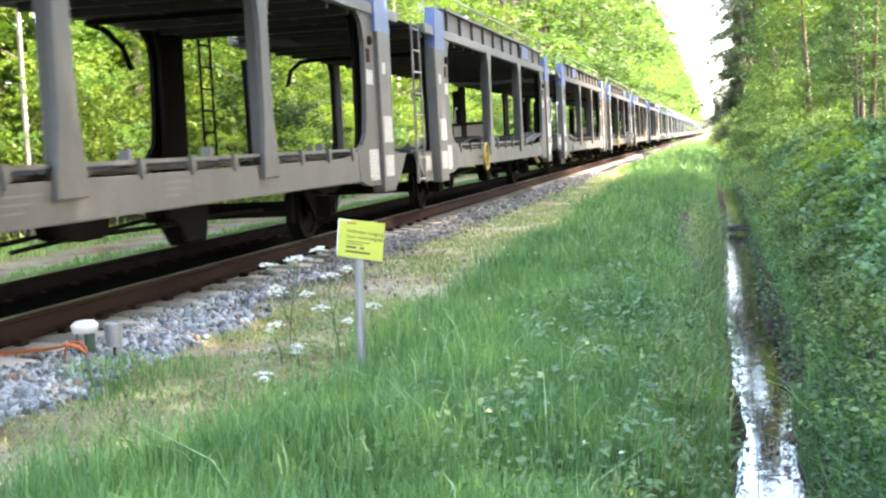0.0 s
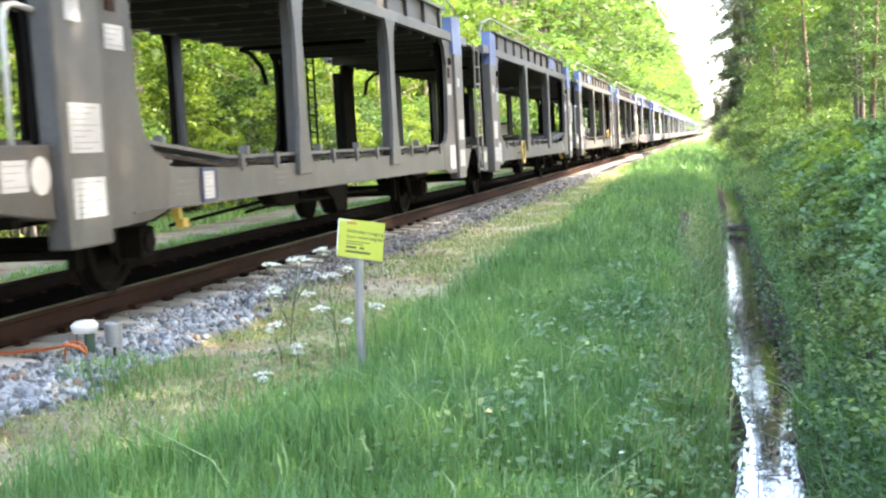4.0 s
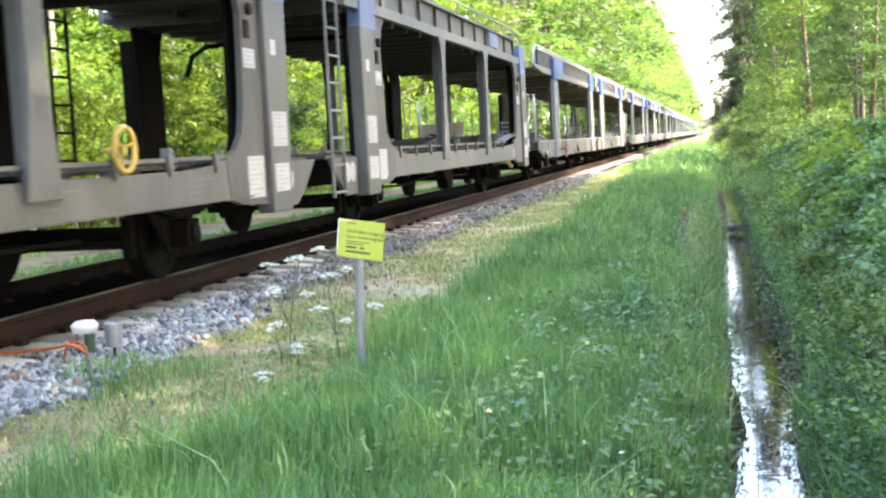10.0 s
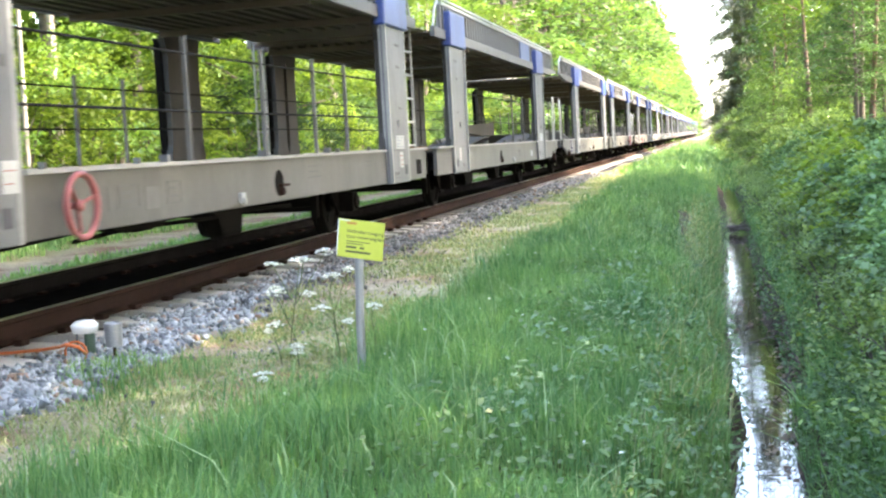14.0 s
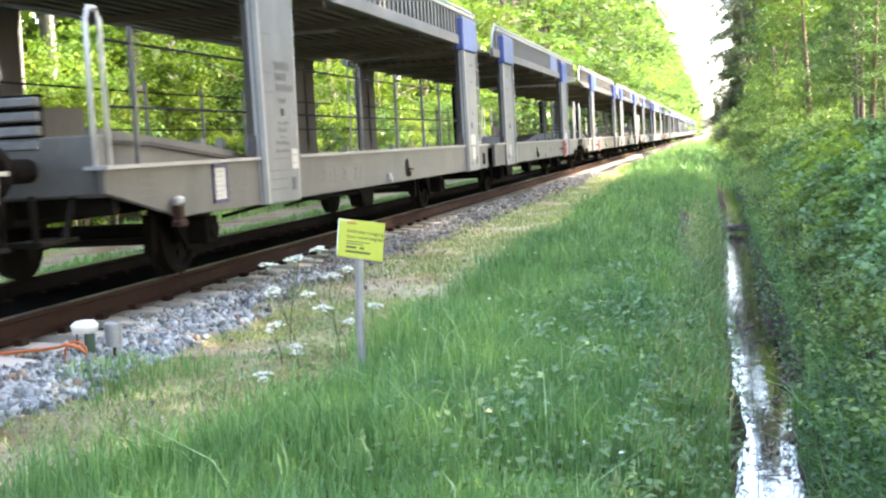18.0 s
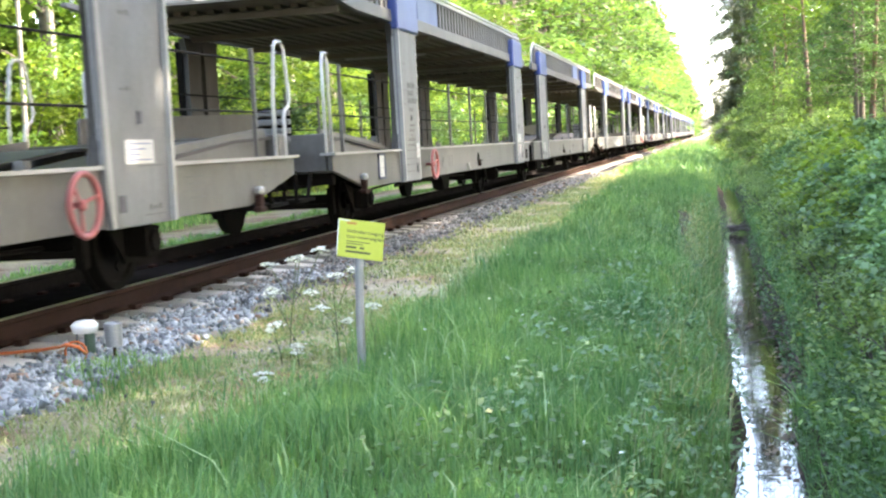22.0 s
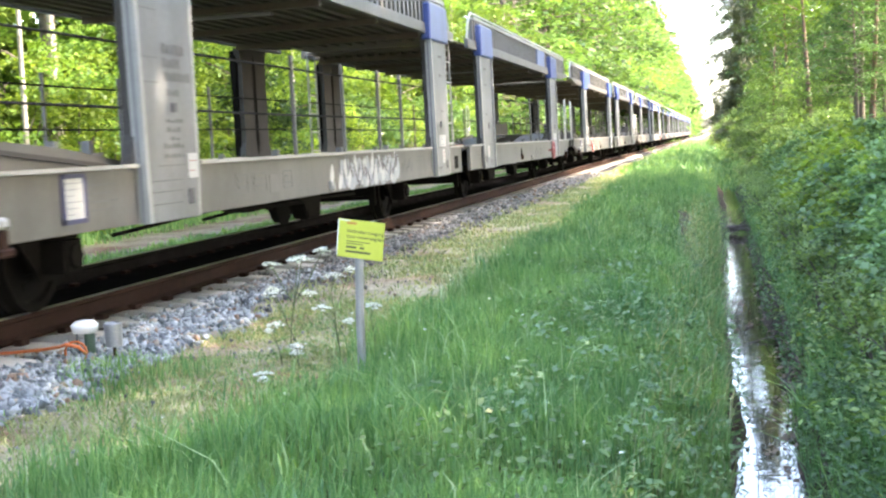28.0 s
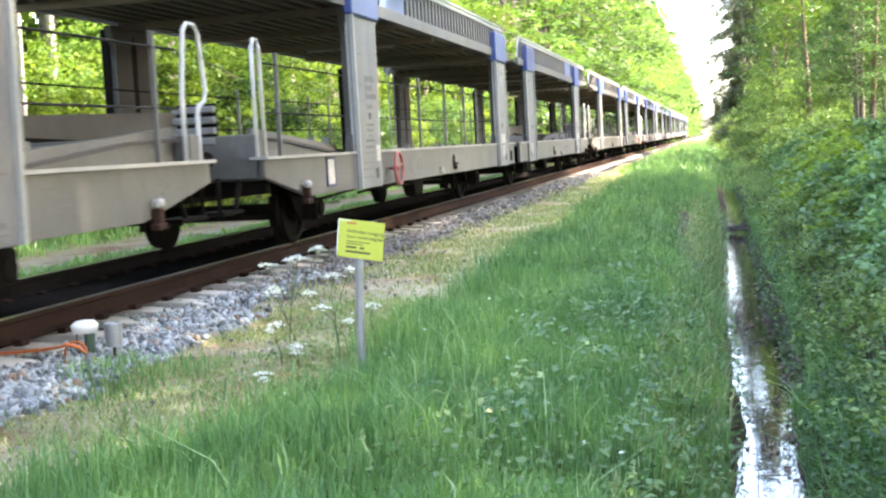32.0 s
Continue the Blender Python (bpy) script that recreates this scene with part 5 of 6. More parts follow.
plant(EDGE_B, edge[1], "pale-barked birch in fresh leaf at the wood's edge", "tree", "trees of the wood", 2, (0.9, 1.15))
plant(EDGE_C, edge[2], "tall dark-leaved broadleaf tree at the wood's edge", "tree", "trees of the wood", 3, (0.9, 1.15))
MID_A = layered_tree(6, 17, 5.2, 1.0, 85, 80, 0.30, LEAF_TALL, BARK, 0.2)
MID_B = layered_tree(7, 18, 4.8, 1.4, 80, 80, 0.28, LEAF_FRESH, BARK, 0.2)
far_a, far_b, mid_a, mid_b = [], [], [], []
for row, (x, y0, step) in enumerate(((-18.5, 20, 6.2), (-24, 30, 9.5), (-11.9, 77, 5.6))):
    y = y0
    while y < ((150, 110, 720)[row]):
        ((far_a if rnd.random() < 0.6 else far_b) if row < 2 else (mid_a if rnd.random() < 0.5 else mid_b)).append((x + rnd.uniform(-1.2, 1.2), y, rnd.uniform(0.95, 1.15) if row < 2 else rnd.uniform(1.2, 1.6)))
        y += step * rnd.uniform(0.8, 1.25) * (1 + y / 300)
plant(MID_A, mid_a, "tall bright leafy tree along the track", "tree", "trees of the wood", 15)
plant(MID_B, mid_b, "tall dark green tree along the track", "tree", "trees of the wood", 16)
plant(FAR_A, far_a, "tall leafy tree deep in the wood", "tree", "trees of the wood", 4, (0.9, 1.15))
plant(FAR_B, far_b, "tall dark green tree deep in the wood", "tree", "trees of the wood", 5, (0.9, 1.15))
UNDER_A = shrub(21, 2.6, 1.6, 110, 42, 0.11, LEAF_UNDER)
DEEP = shrub(23, 5.0, 2.6, 200, 9, 0.4, LEAF_MID)
plant(DEEP, [(-17.2 + rnd.uniform(-1, 1), 17 + 4.1 * k) for k in range(22)] + [(-21 + rnd.uniform(-1, 1), 20 + 5.5 * k) for k in range(14)], "tall dim shrub deep in the wood", "shrub", "shrubs of the wood", 17, (0.9, 1.3))
UNDER_B = shrub(22, 3.6, 1.7, 120, 44, 0.12, LEAF_BRIGHT)
ua, ub = [], []
y = 15.0
while y < 80:
    # bright shrubs where the sun reaches, dark ones for shade: light put into leaf colour
    (ua if rnd.random() < (0.12 if y < 31 else 0.8) else ub).append((-12.6 + rnd.uniform(-0.7, 0.5), y))
    y += rnd.uniform(1.6, 2.6)
plant(UNDER_A, ua, "dense green shrub under the wood's edge", "shrub", "shrubs of the wood", 6, (0.9, 1.45))
plant(UNDER_B, ub, "bright leafy shrub under the wood's edge", "shrub", "shrubs of the wood", 7, (0.7, 1.15))


def bare_trunk(x, y, height, r, bark, label, category="tree", radius=2.0):
    """A tree whose trunk shows clear of leaves, with a small crown high up."""
    t = broadleaf(int(100 + x * 7 + y), height, radius, height * 0.58, int(40 * radius ** 2), 18, 0.18, LEAF_MID, bark, r, 0.4, 6)
    t.matrix_basis = pose(x, y, float(ground_height(np.array(x), np.array(y))), 0, 0, 30)
    tagged(t, label, category, "trees of the wood")


bare_trunk(-12.03, 21.4, 15, 0.06, BARK_BIRCH, "pale slender birch trunk in front of the wood")
bare_trunk(-13.4, 25.2, 14, 0.10, BARK_BIRCH, "thin pale birch trunk among leaves")

# right wood
bare_trunk(5.55, 50.0, 10, 0.14, BARK_PINE, "reddish pine with a bare sunlit trunk")
bare_trunk(5.55, 53.0, 10.5, 0.16, BARK, "dark grey pine with a bare trunk")
bare_trunk(2.37, 55.0, 5.4, 0.1, BARK_PINE, "slim broken pine with a bare reddish trunk", radius=0.7)
bare_trunk(3.9, 55.0, 10, 0.14, BARK_PINE, "grey-brown pine with a bare trunk")
bare_trunk(3.6, 62.0, 9, 0.13, BARK_PINE, "slim pine half hidden by leaves")
bare_trunk(5.3, 66.0, 11, 0.15, BARK_PINE, "dim pine trunk deep in the wood")


SPRUCE = spruce(31, 15, 3.2, 1.6)
plant(SPRUCE, [(2.75, 84, 1.25), (3.7, 87, 1.1), (5.0, 83, 1.05), (3.3, 108, 1.2), (6.6, 86, 1.0), (4.2, 124, 1.1), (4.4, 150, 1.1), (4.9, 205, 1.2), (5.3, 270, 1.2), (1.8, 690, 1.2)], "dark spruce with drooping branches beside the ditch", "tree", "trees of the wood", 8)
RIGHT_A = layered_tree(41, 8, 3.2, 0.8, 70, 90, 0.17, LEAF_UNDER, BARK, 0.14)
plant(RIGHT_A, [(8.4, 62, 0.9), (8.9, 68, 0.9), (9.6, 74, 1.0), (7.3, 75, 0.9), (8.6, 80, 1.1), (6.2, 79, 0.9), (10.4, 82, 1.1), (11.5, 48, 1.0)], "green leafy tree on the ditch side", "tree", "trees of the wood", 9)
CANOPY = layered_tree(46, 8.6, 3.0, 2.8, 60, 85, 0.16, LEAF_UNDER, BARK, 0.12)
plant(CANOPY, [(6.6, 51, 0.95), (4.3, 63, 1.0), (7.4, 59, 1.0), (5.9, 60, 1.05), (8.4, 56, 0.95), (5.0, 49, 0.8), (3.6, 68, 1.0)], "tall young tree with a high light green crown", "tree", "trees of the wood", 22)
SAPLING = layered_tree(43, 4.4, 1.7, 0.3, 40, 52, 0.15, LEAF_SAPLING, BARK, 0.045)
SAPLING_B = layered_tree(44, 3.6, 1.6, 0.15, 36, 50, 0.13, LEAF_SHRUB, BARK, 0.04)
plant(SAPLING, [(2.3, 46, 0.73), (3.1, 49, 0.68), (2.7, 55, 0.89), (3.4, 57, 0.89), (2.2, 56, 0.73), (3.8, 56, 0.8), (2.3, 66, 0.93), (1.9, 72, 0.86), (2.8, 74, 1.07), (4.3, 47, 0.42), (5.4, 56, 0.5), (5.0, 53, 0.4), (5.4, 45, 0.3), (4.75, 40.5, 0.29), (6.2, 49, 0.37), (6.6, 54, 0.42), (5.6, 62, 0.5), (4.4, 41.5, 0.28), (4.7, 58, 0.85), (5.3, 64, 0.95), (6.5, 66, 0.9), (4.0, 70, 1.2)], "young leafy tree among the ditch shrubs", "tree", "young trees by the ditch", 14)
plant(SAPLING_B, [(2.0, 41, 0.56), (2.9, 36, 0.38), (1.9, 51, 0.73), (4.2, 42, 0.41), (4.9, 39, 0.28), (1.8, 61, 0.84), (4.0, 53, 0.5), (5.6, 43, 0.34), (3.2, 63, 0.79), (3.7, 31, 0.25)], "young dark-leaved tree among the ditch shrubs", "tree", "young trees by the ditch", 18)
SIDE_A = shrub(51, 2.2, 1.5, 85, 36, 0.12, LEAF_SHRUB)
side = [(3.3, 30, 0.5), (3.9, 34, 0.5), (2.6, 33, 0.5), (4.6, 37, 0.6), (2.1, 39, 0.65), (3.6, 44, 0.8), (2.0, 47, 0.8), (3.2, 53, 0.7), (1.8, 56, 0.8), (2.4, 61, 0.8), (1.8, 67, 0.9), (2.8, 71, 1.0), (1.7, 78, 1.1), (2.6, 84, 1.4), (1.6, 92, 1.3), (2.0, 102, 1.3), (1.6, 115, 1.4), (1.7, 130, 1.4), (4.7, 43, 0.4), (5.0, 50, 0.5), (5.2, 40, 0.35), (5.8, 46, 0.4), (5.8, 58, 0.6), (4.4, 66, 0.8), (7.0, 60, 0.7)]
plant(SIDE_A, side, "dense green shrub beyond the ditch", "shrub", "shrubs by the ditch", 10, (1.0, 1.6))
BANK_A = shrub(61, 0.95, 0.75, 62, 24, 0.092, LEAF_BRAMBLE, "bramble_bush", 9)
BANK_B = shrub(62, 0.55, 0.6, 50, 30, 0.055, LEAF_SHRUB, "nettle_clump", 9)
BANK_C = layered_tree(63, 1.5, 0.8, 0.15, 24, 26, 0.12, LEAF_YELLOW_GREEN, BARK, 0.014, "bush")
ba, bb, bc = [], [], []
y = 4.6
while y < 44:
    ba.append((1.62 + 0.012 * y + rnd.uniform(-0.15, 0.2), y, rnd.uniform(0.7, 1.15)))
    bb.append((1.0 + rnd.uniform(-0.1, 0.15), y + 0.4, rnd.uniform(0.6, 0.95)))
    ba.append((2.4 + 0.01 * y + rnd.uniform(-0.2, 0.4), y + 0.3, rnd.uniform(1.0, 1.4)))
    if y > 9 and rnd.random() < 0.75:
        bc.append((1.3 + 0.014 * y + rnd.uniform(-0.15, 0.35), y + 0.2, rnd.uniform(0.5, 0.95)))
    y += rnd.uniform(0.75, 1.15) * (1 + y / 40)
plant(BANK_A, ba, "tangled bramble bush on the ditch bank", "shrub", "plants of the ditch bank", 11)
plant(BANK_B, bb, "low clump of green nettles on the ditch bank", "plant", "plants of the ditch bank", 12)
plant(BANK_C, bc, "yellow-green young bush on the ditch bank", "shrub", "plants of the ditch bank", 19)
ELDER = layered_tree(65, 1.2, 0.75, 0.2, 26, 42, 0.095, LEAF_ELDER, BARK, 0.014, "elder_bush")
plant(ELDER, [(1.05, 12.2, 0.55), (1.6, 13.4, 0.95), (1.95, 12.6, 1.0), (1.35, 10.2, 0.7), (1.75, 9.4, 0.8), (1.55, 11.2, 0.75), (1.7, 15.6, 0.95), (2.3, 14.2, 1.0), (2.6, 17.6, 1.1), (1.5, 19.4, 0.8), (2.1, 22.5, 1.0), (3.0, 25.5, 1.2), (1.9, 27.5, 0.9), (3.4, 31.0, 1.2), (2.2, 34.0, 1.0)], "young elder bush with broad leaves on the bank", "shrub", "elder bushes on the bank", 21)
plant(copy_thing(BANK_C, pose(0, 0, 0)), [(1.2, 17.0, 0.8), (1.5, 18.4, 0.95), (1.75, 20.0, 1.0), (1.55, 22.0, 0.9), (2.05, 24.5, 1.0), (1.3, 13.6, 0.55)], "yellow-green young bush with fresh bright leaves", "shrub", "plants of the ditch bank", 23)
YELLOW_BUSH = layered_tree(64, 1.3, 0.6, 0.3, 14, 30, 0.09, YELLOW_PETAL, BARK, 0.014, "bush")
plant(YELLOW_BUSH, [(3.35, 41.5, 0.6), (2.5, 43.5, 0.4)], "small bush with bright yellow leaves", "shrub", "", 20)
# the wood goes on beside and behind the camera and shades the grass
shade = [(6.2, -8.0, 1.0), (8.0, 2.5, 0.9)] + [(9.6 + rnd.uniform(-0.5, 0.5), -9 + 3.5 * k, rnd.uniform(0.9, 1.0)) for k in range(8)] + [(12.8 + rnd.uniform(-1, 1), -8 + 4.0 * k, rnd.uniform(0.9, 1.05)) for k in range(10)] + [(11.5, 27.0, 0.9), (10.4, 32.5, 1.25), (10.8, 37.0, 1.3), (11.4, 41.0, 1.2)] + [(14.5, 84, 1.0), (15.0, 106, 1.1), (14.0, 126, 1.0)] + [(16.0, 22, 1.15), (16.5, 29, 1.1), (16, 36, 1.15), (17, 14, 1.1)]
SHADE = broadleaf(8, 21.5, 4.6, 3.0, 410, 10, 0.42, LEAF_MID, BARK, 0.22, 0.6, 5)
plant(SHADE, shade, "tall leafy tree standing over the ditch", "tree", "trees of the wood", 13)


# grass
def blades(name, rng, xs, ys, height, width, mat, lean=0.35):
    """Bent blades of two quads, rooted in the ground."""
    n = len(xs)
    z = ground_height(xs - ditch_bend(ys) * np.exp(-((xs - 0.25) / 1.2) ** 2), ys) - 0.01
    h = height * rng.uniform(0.45, 1.25, n) * (0.9 + 0.22 * np.sin(xs * 3.1 + 2 * np.sin(ys * 1.7)) + 0.16 * np.sin(ys * 4.3 - xs * 2.2))
    a = rng.uniform(0, 2 * np.pi, n)
    face = rng.uniform(0, np.pi, n)
    w = (width * rng.uniform(0.6, 1.3, n))[:, None] * np.stack([np.cos(face), np.sin(face), np.zeros(n)], 1)
    out = np.stack([np.cos(a), np.sin(a), np.zeros(n)], 1) * (h * np.abs(rng.normal(0, lean, n)))[:, None]
    p0 = np.stack([xs, ys, z], 1)
    p1 = p0 + out * 0.3 + np.array([0, 0, 1.0]) * (h * 0.58)[:, None]
    p2 = p0 + out + np.array([0, 0, 1.0]) * (h * np.clip(1 - 0.25 * np.abs(rng.normal(0, 1, n)), 0.55, 1))[:, None]
    v = np.stack([p0 - w, p0 + w, p1 + w * 0.8, p1 - w * 0.8, p2 + w * 0.12, p2 - w * 0.12], 1)
    i = np.arange(n)[:, None] * 6
    f = np.concatenate([i + np.array([[0, 1, 2, 3]]), i + np.array([[3, 2, 4, 5]])])
    return faces_mesh(name, v.reshape(-1, 3), f, mat)


def scatter(rng, n, x0, x1, y0, y1, patch=0.0):
    xs, ys = rng.uniform(x0, x1, n), rng.uniform(y0, y1, n)
    if patch:
        keep = np.sin(xs * 2.1 + 1.3 * np.sin(ys * 0.9)) + np.sin(ys * 1.7 + xs) + rng.normal(0, 0.6, n) > -2 + 2 * patch * 2
        xs, ys = xs[keep], ys[keep]
    return xs, ys


def grass(name, mesh, label):
    tagged(new(name, mesh), label, "grass", kind="stuff")


GR = np.random.default_rng(77)
ys = 3.6 + 11.5 * GR.random(62000) ** 1.15
xs = GR.uniform(-2.85, 0.02, 62000)
keep = xs > np.interp(ys, (4.5, 5.2, 6.0, 6.5, 8.2, 10, 13), (-2.66, -2.5, -2.36, -2.24, -2.2, -2.17, -2.2)) + 0.09 * np.sin(ys * 1.1) + 0.08 * np.sin(ys * 3.7) + 0.1 * GR.normal(0, 1, len(xs))
grass("grass_bank", blades("grass_bank", GR, xs[keep], ys[keep], 0.26, 0.0042, BLADE), "lush green grass on the bank above the ditch")
ys = 12 + 33 * GR.random(46000) ** 1.5
xs = GR.uniform(-3.5, 0.0, 46000)
keep = (xs > -2.17 - 0.018 * (ys - 12) + 0.1 * np.sin(ys * 0.7) + 0.1 * GR.normal(0, 1, len(xs))) & ~((np.abs(xs + 0.32 + 0.03 * (ys - 16)) < 0.17 + 0.06 * np.sin(ys * 3)) & (ys > 14.6) & (ys < 24))
grass("grass_bank", blades("grass_bank", GR, xs[keep], ys[keep], 0.27, 0.009, BLADE), "lush green grass further along the bank")
xs, ys = scatter(GR, 24000, -3.4, 1.2, 45, 190)
grass("grass_bank", blades("grass_bank", GR, xs, ys, 0.32, 0.028, BLADE), "sunlit green grass far along the bank")
xs, ys = scatter(GR, 26000, -3.75, -2.1, 4.0, 42, 0.2)
grass("dry_grass", blades("dry_grass", GR, xs, ys, 0.06, 0.005, BLADE_DRY, 1.3), "short dry grass on the sandy verge")
xs, ys = scatter(GR, 15000, -3.75, -2.2, 4.0, 42, 0.3)
grass("verge_grass", blades("verge_grass", GR, xs, ys, 0.075, 0.005, BLADE, 0.9), "sparse green tufts on the gravel verge")
xs, ys = scatter(GR, 16500, -3.85, -2.2, 10, 60, 0.1)
grass("verge_grass", blades("verge_grass", GR, xs, ys, 0.09, 0.008, BLADE_OLIVE, 1.0), "short olive grass on the verge")
xs, ys = scatter(GR, 13000, -3.62, -2.1, 4.4, 10.5)
grass("verge_grass", blades("verge_grass", GR, xs, ys, 0.05, 0.0045, BLADE_OLIVE, 1.2), "short olive growth on the sandy verge")
xs, ys = scatter(GR, 24000, -9.3, -7.3, 9, 70)
grass("verge_grass", blades("verge_grass", GR, xs, ys, 0.13, 0.011, BLADE), "grass strip beyond the track")
xs, ys = scatter(GR, 13000, -12.6, -10.8, 14, 80)
grass("verge_grass", blades("verge_grass", GR, xs, ys, 0.22, 0.014, BLADE), "grass along the wood's edge")
xs, ys = scatter(GR, 20000, 0.62, 1.8, 4, 30)
grass("ditch_grass", blades("ditch_grass", GR, xs, ys, 0.22, 0.005, BLADE, 0.6), "rank grass on the far ditch bank")
# broad-leaved weeds and small white flowers among the grass
xs, ys = scatter(GR, 6000, -1.4, -0.05, 4.5, 26, 0.3)
c = np.stack([xs, ys, ground_height(xs, ys) + GR.uniform(0.08, 0.3, len(xs))], 1)
grass("bank_weeds", quad_mesh("bank_weeds", leaf_quads(GR, c, 0.042, 0.1, 0.6), LEAF_WEED), "low broad-leaved weeds among the grass")
n = 90
cx, cy = GR.uniform(-1.2, -0.1, n), 5.2 + 9 * GR.random(n)
xs, ys = np.repeat(cx, 16) + GR.normal(0, 0.07, n * 16), np.repeat(cy, 16) + GR.normal(0, 0.07, n * 16)
c = np.stack([xs, ys, ground_height(xs, ys) + GR.uniform(0.1, 0.25, len(xs))], 1)
grass("bank_weeds", quad_mesh("bank_weeds", leaf_quads(GR, c, 0.062, 0.15, 0.5), LEAF_PALE_WEED), "pale broad-leaved weeds standing in clumps")
xs, ys = scatter(GR, 1500, -2.4, -0.1, 4.2, 18)
grass("long_grass", blades("long_grass", GR, xs, ys, 0.36, 0.0045, BLADE_PALE, 0.75), "long pale grass blades bending over")
xs, ys = scatter(GR, 150, -2.6, -0.2, 5, 30)
c = np.stack([xs, ys, ground_height(xs, ys) + GR.uniform(0.2, 0.3, len(xs))], 1)
grass("small_flowers", quad_mesh("small_flowers", leaf_quads(GR, c, 0.02, 0.0, 0.9), PETAL), "tiny white flowers among the grass")
# rank growth at the water's edge, reeds in the water, tufts on the ballast
xs, ys = scatter(GR, 5200, -0.5, 0.06, 4.2, 30)
c = np.stack([xs + ditch_bend(ys), ys, ground_height(xs, ys) + GR.uniform(0.02, 0.26, len(xs))], 1)
grass("edge_weeds", quad_mesh("edge_weeds", leaf_quads(GR, c, 0.05, 0.3, 0.5), LEAF_BRAMBLE), "dark rank weeds overhanging the ditch water")
ys = 5 + 45 * GR.random(14000) ** 1.8
xs = 0.40 + 0.75 * GR.random(14000) ** 1.3
c = np.stack([xs + ditch_bend(ys), ys, ground_height(xs, ys) + GR.uniform(0.0, 0.22, len(xs))], 1)
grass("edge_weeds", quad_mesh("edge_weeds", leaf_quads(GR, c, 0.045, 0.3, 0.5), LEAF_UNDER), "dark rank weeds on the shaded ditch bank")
WEEDS = np.random.default_rng(79)
xs, ys = scatter(WEEDS, 5200, 0.5, 1.5, 4.4, 9.5)
c = np.stack([xs + ditch_bend(ys), ys, ground_height(xs, ys) + WEEDS.uniform(0.02, 0.2, len(xs))], 1)
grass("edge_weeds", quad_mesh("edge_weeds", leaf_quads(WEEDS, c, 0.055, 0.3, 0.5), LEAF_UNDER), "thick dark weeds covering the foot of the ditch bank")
xs, ys = scatter(WEEDS, 2600, 0.45, 1.4, 4.4, 10)
grass("ditch_grass", blades("ditch_grass", WEEDS, xs, ys, 0.28, 0.005, BLADE, 0.8), "long grass leaning over the foot of the ditch bank")
xs, ys = scatter(GR, 2600, -0.45, 0.04, 4.2, 28)
grass("dead_stalks", blades("dead_stalks", GR, xs, ys, 0.34, 0.004, BLADE_DRY, 0.7), "dead straw-coloured stalks on the ditch edge")
n = 260
ys = GR.uniform(4.8, 16, n)
xs = GR.normal(0.2, 0.1, n) + ditch_bend(ys)
me = blades("reeds", GR, xs, ys, 0.3, 0.003, BLADE_DARK, 0.25)
grass("reeds", me, "thin dark reeds standing in the ditch water")
n = 1000
k = GR.integers(0, 5, n)
xs = np.array([-3.75, -3.6, -3.7, -3.4, -3.25])[k] + GR.normal(0, 0.12, n)
ys = np.array([7.3, 6.9, 7.6, 6.9, 7.5])[k] + GR.normal(0, 0.2, n)
grass("verge_grass", blades("verge_grass", GR, xs, ys, 0.12, 0.004, BLADE), "green tufts at the ballast's foot")


# ---- ballast ----
def stone_material(name, k):
    """k: how far each stone keeps its clean colour (red, green, blue)."""
    m = material(name, (0.6, 0.6, 0.6), (1.0, 1.0, 1.0), 0.85, 0, 12, 90, 0.4)
    t = m.node_tree
    geo, info = t.nodes.new("ShaderNodeNewGeometry"), t.nodes.new("ShaderNodeObjectInfo")
    add = t.nodes.new("ShaderNodeMath")
    add.operation = "ADD"
    t.links.new(geo.outputs["Random Per Island"], add.inputs[0])
    t.links.new(info.outputs["Random"], add.inputs[1])
    fr = t.nodes.new("ShaderNodeMath")
    fr.operation = "FRACT"
    t.links.new(add.outputs[0], fr.inputs[0])
    ramp = t.nodes.new("ShaderNodeValToRGB")
    ramp.color_ramp.interpolation = "CONSTANT"
    tones = [(0.0, (0.14, 0.155, 0.16)), (0.2, (0.25, 0.275, 0.28)), (0.42, (0.37, 0.395, 0.395)), (0.68, (0.455, 0.485, 0.485)), (0.9, (0.42, 0.35, 0.27)), (0.95, (0.30, 0.2, 0.14))]
    while len(ramp.color_ramp.elements) < len(tones):
        ramp.color_ramp.elements.new(0.5)
    for e, (p, c) in zip(ramp.color_ramp.elements, tones):
        e.position, e.color = p, (c[0] * k[0], c[1] * k[1], c[2] * k[2], 1)
    t.links.new(fr.outputs[0], ramp.inputs[0])
    b = t.nodes["Principled BSDF"]
    mx = t.nodes.new("ShaderNodeMix")
    mx.data_type, mx.blend_type = "RGBA", "MULTIPLY"
    mx.inputs["Factor"].default_value = 1.0
    t.links.new(b.inputs["Base Color"].links[0].from_socket, mx.inputs["A"])
    t.links.new(ramp.outputs[0], mx.inputs["B"])
    t.links.new(mx.outputs["Result"], b.inputs["Base Color"])
    return m


STONE = stone_material("grey_ballast_stone", (1, 1, 1))
STONE_DUSTY = stone_material("dusty_ballast_stone", (0.62, 0.56, 0.5))
STONE_SHAPES = []
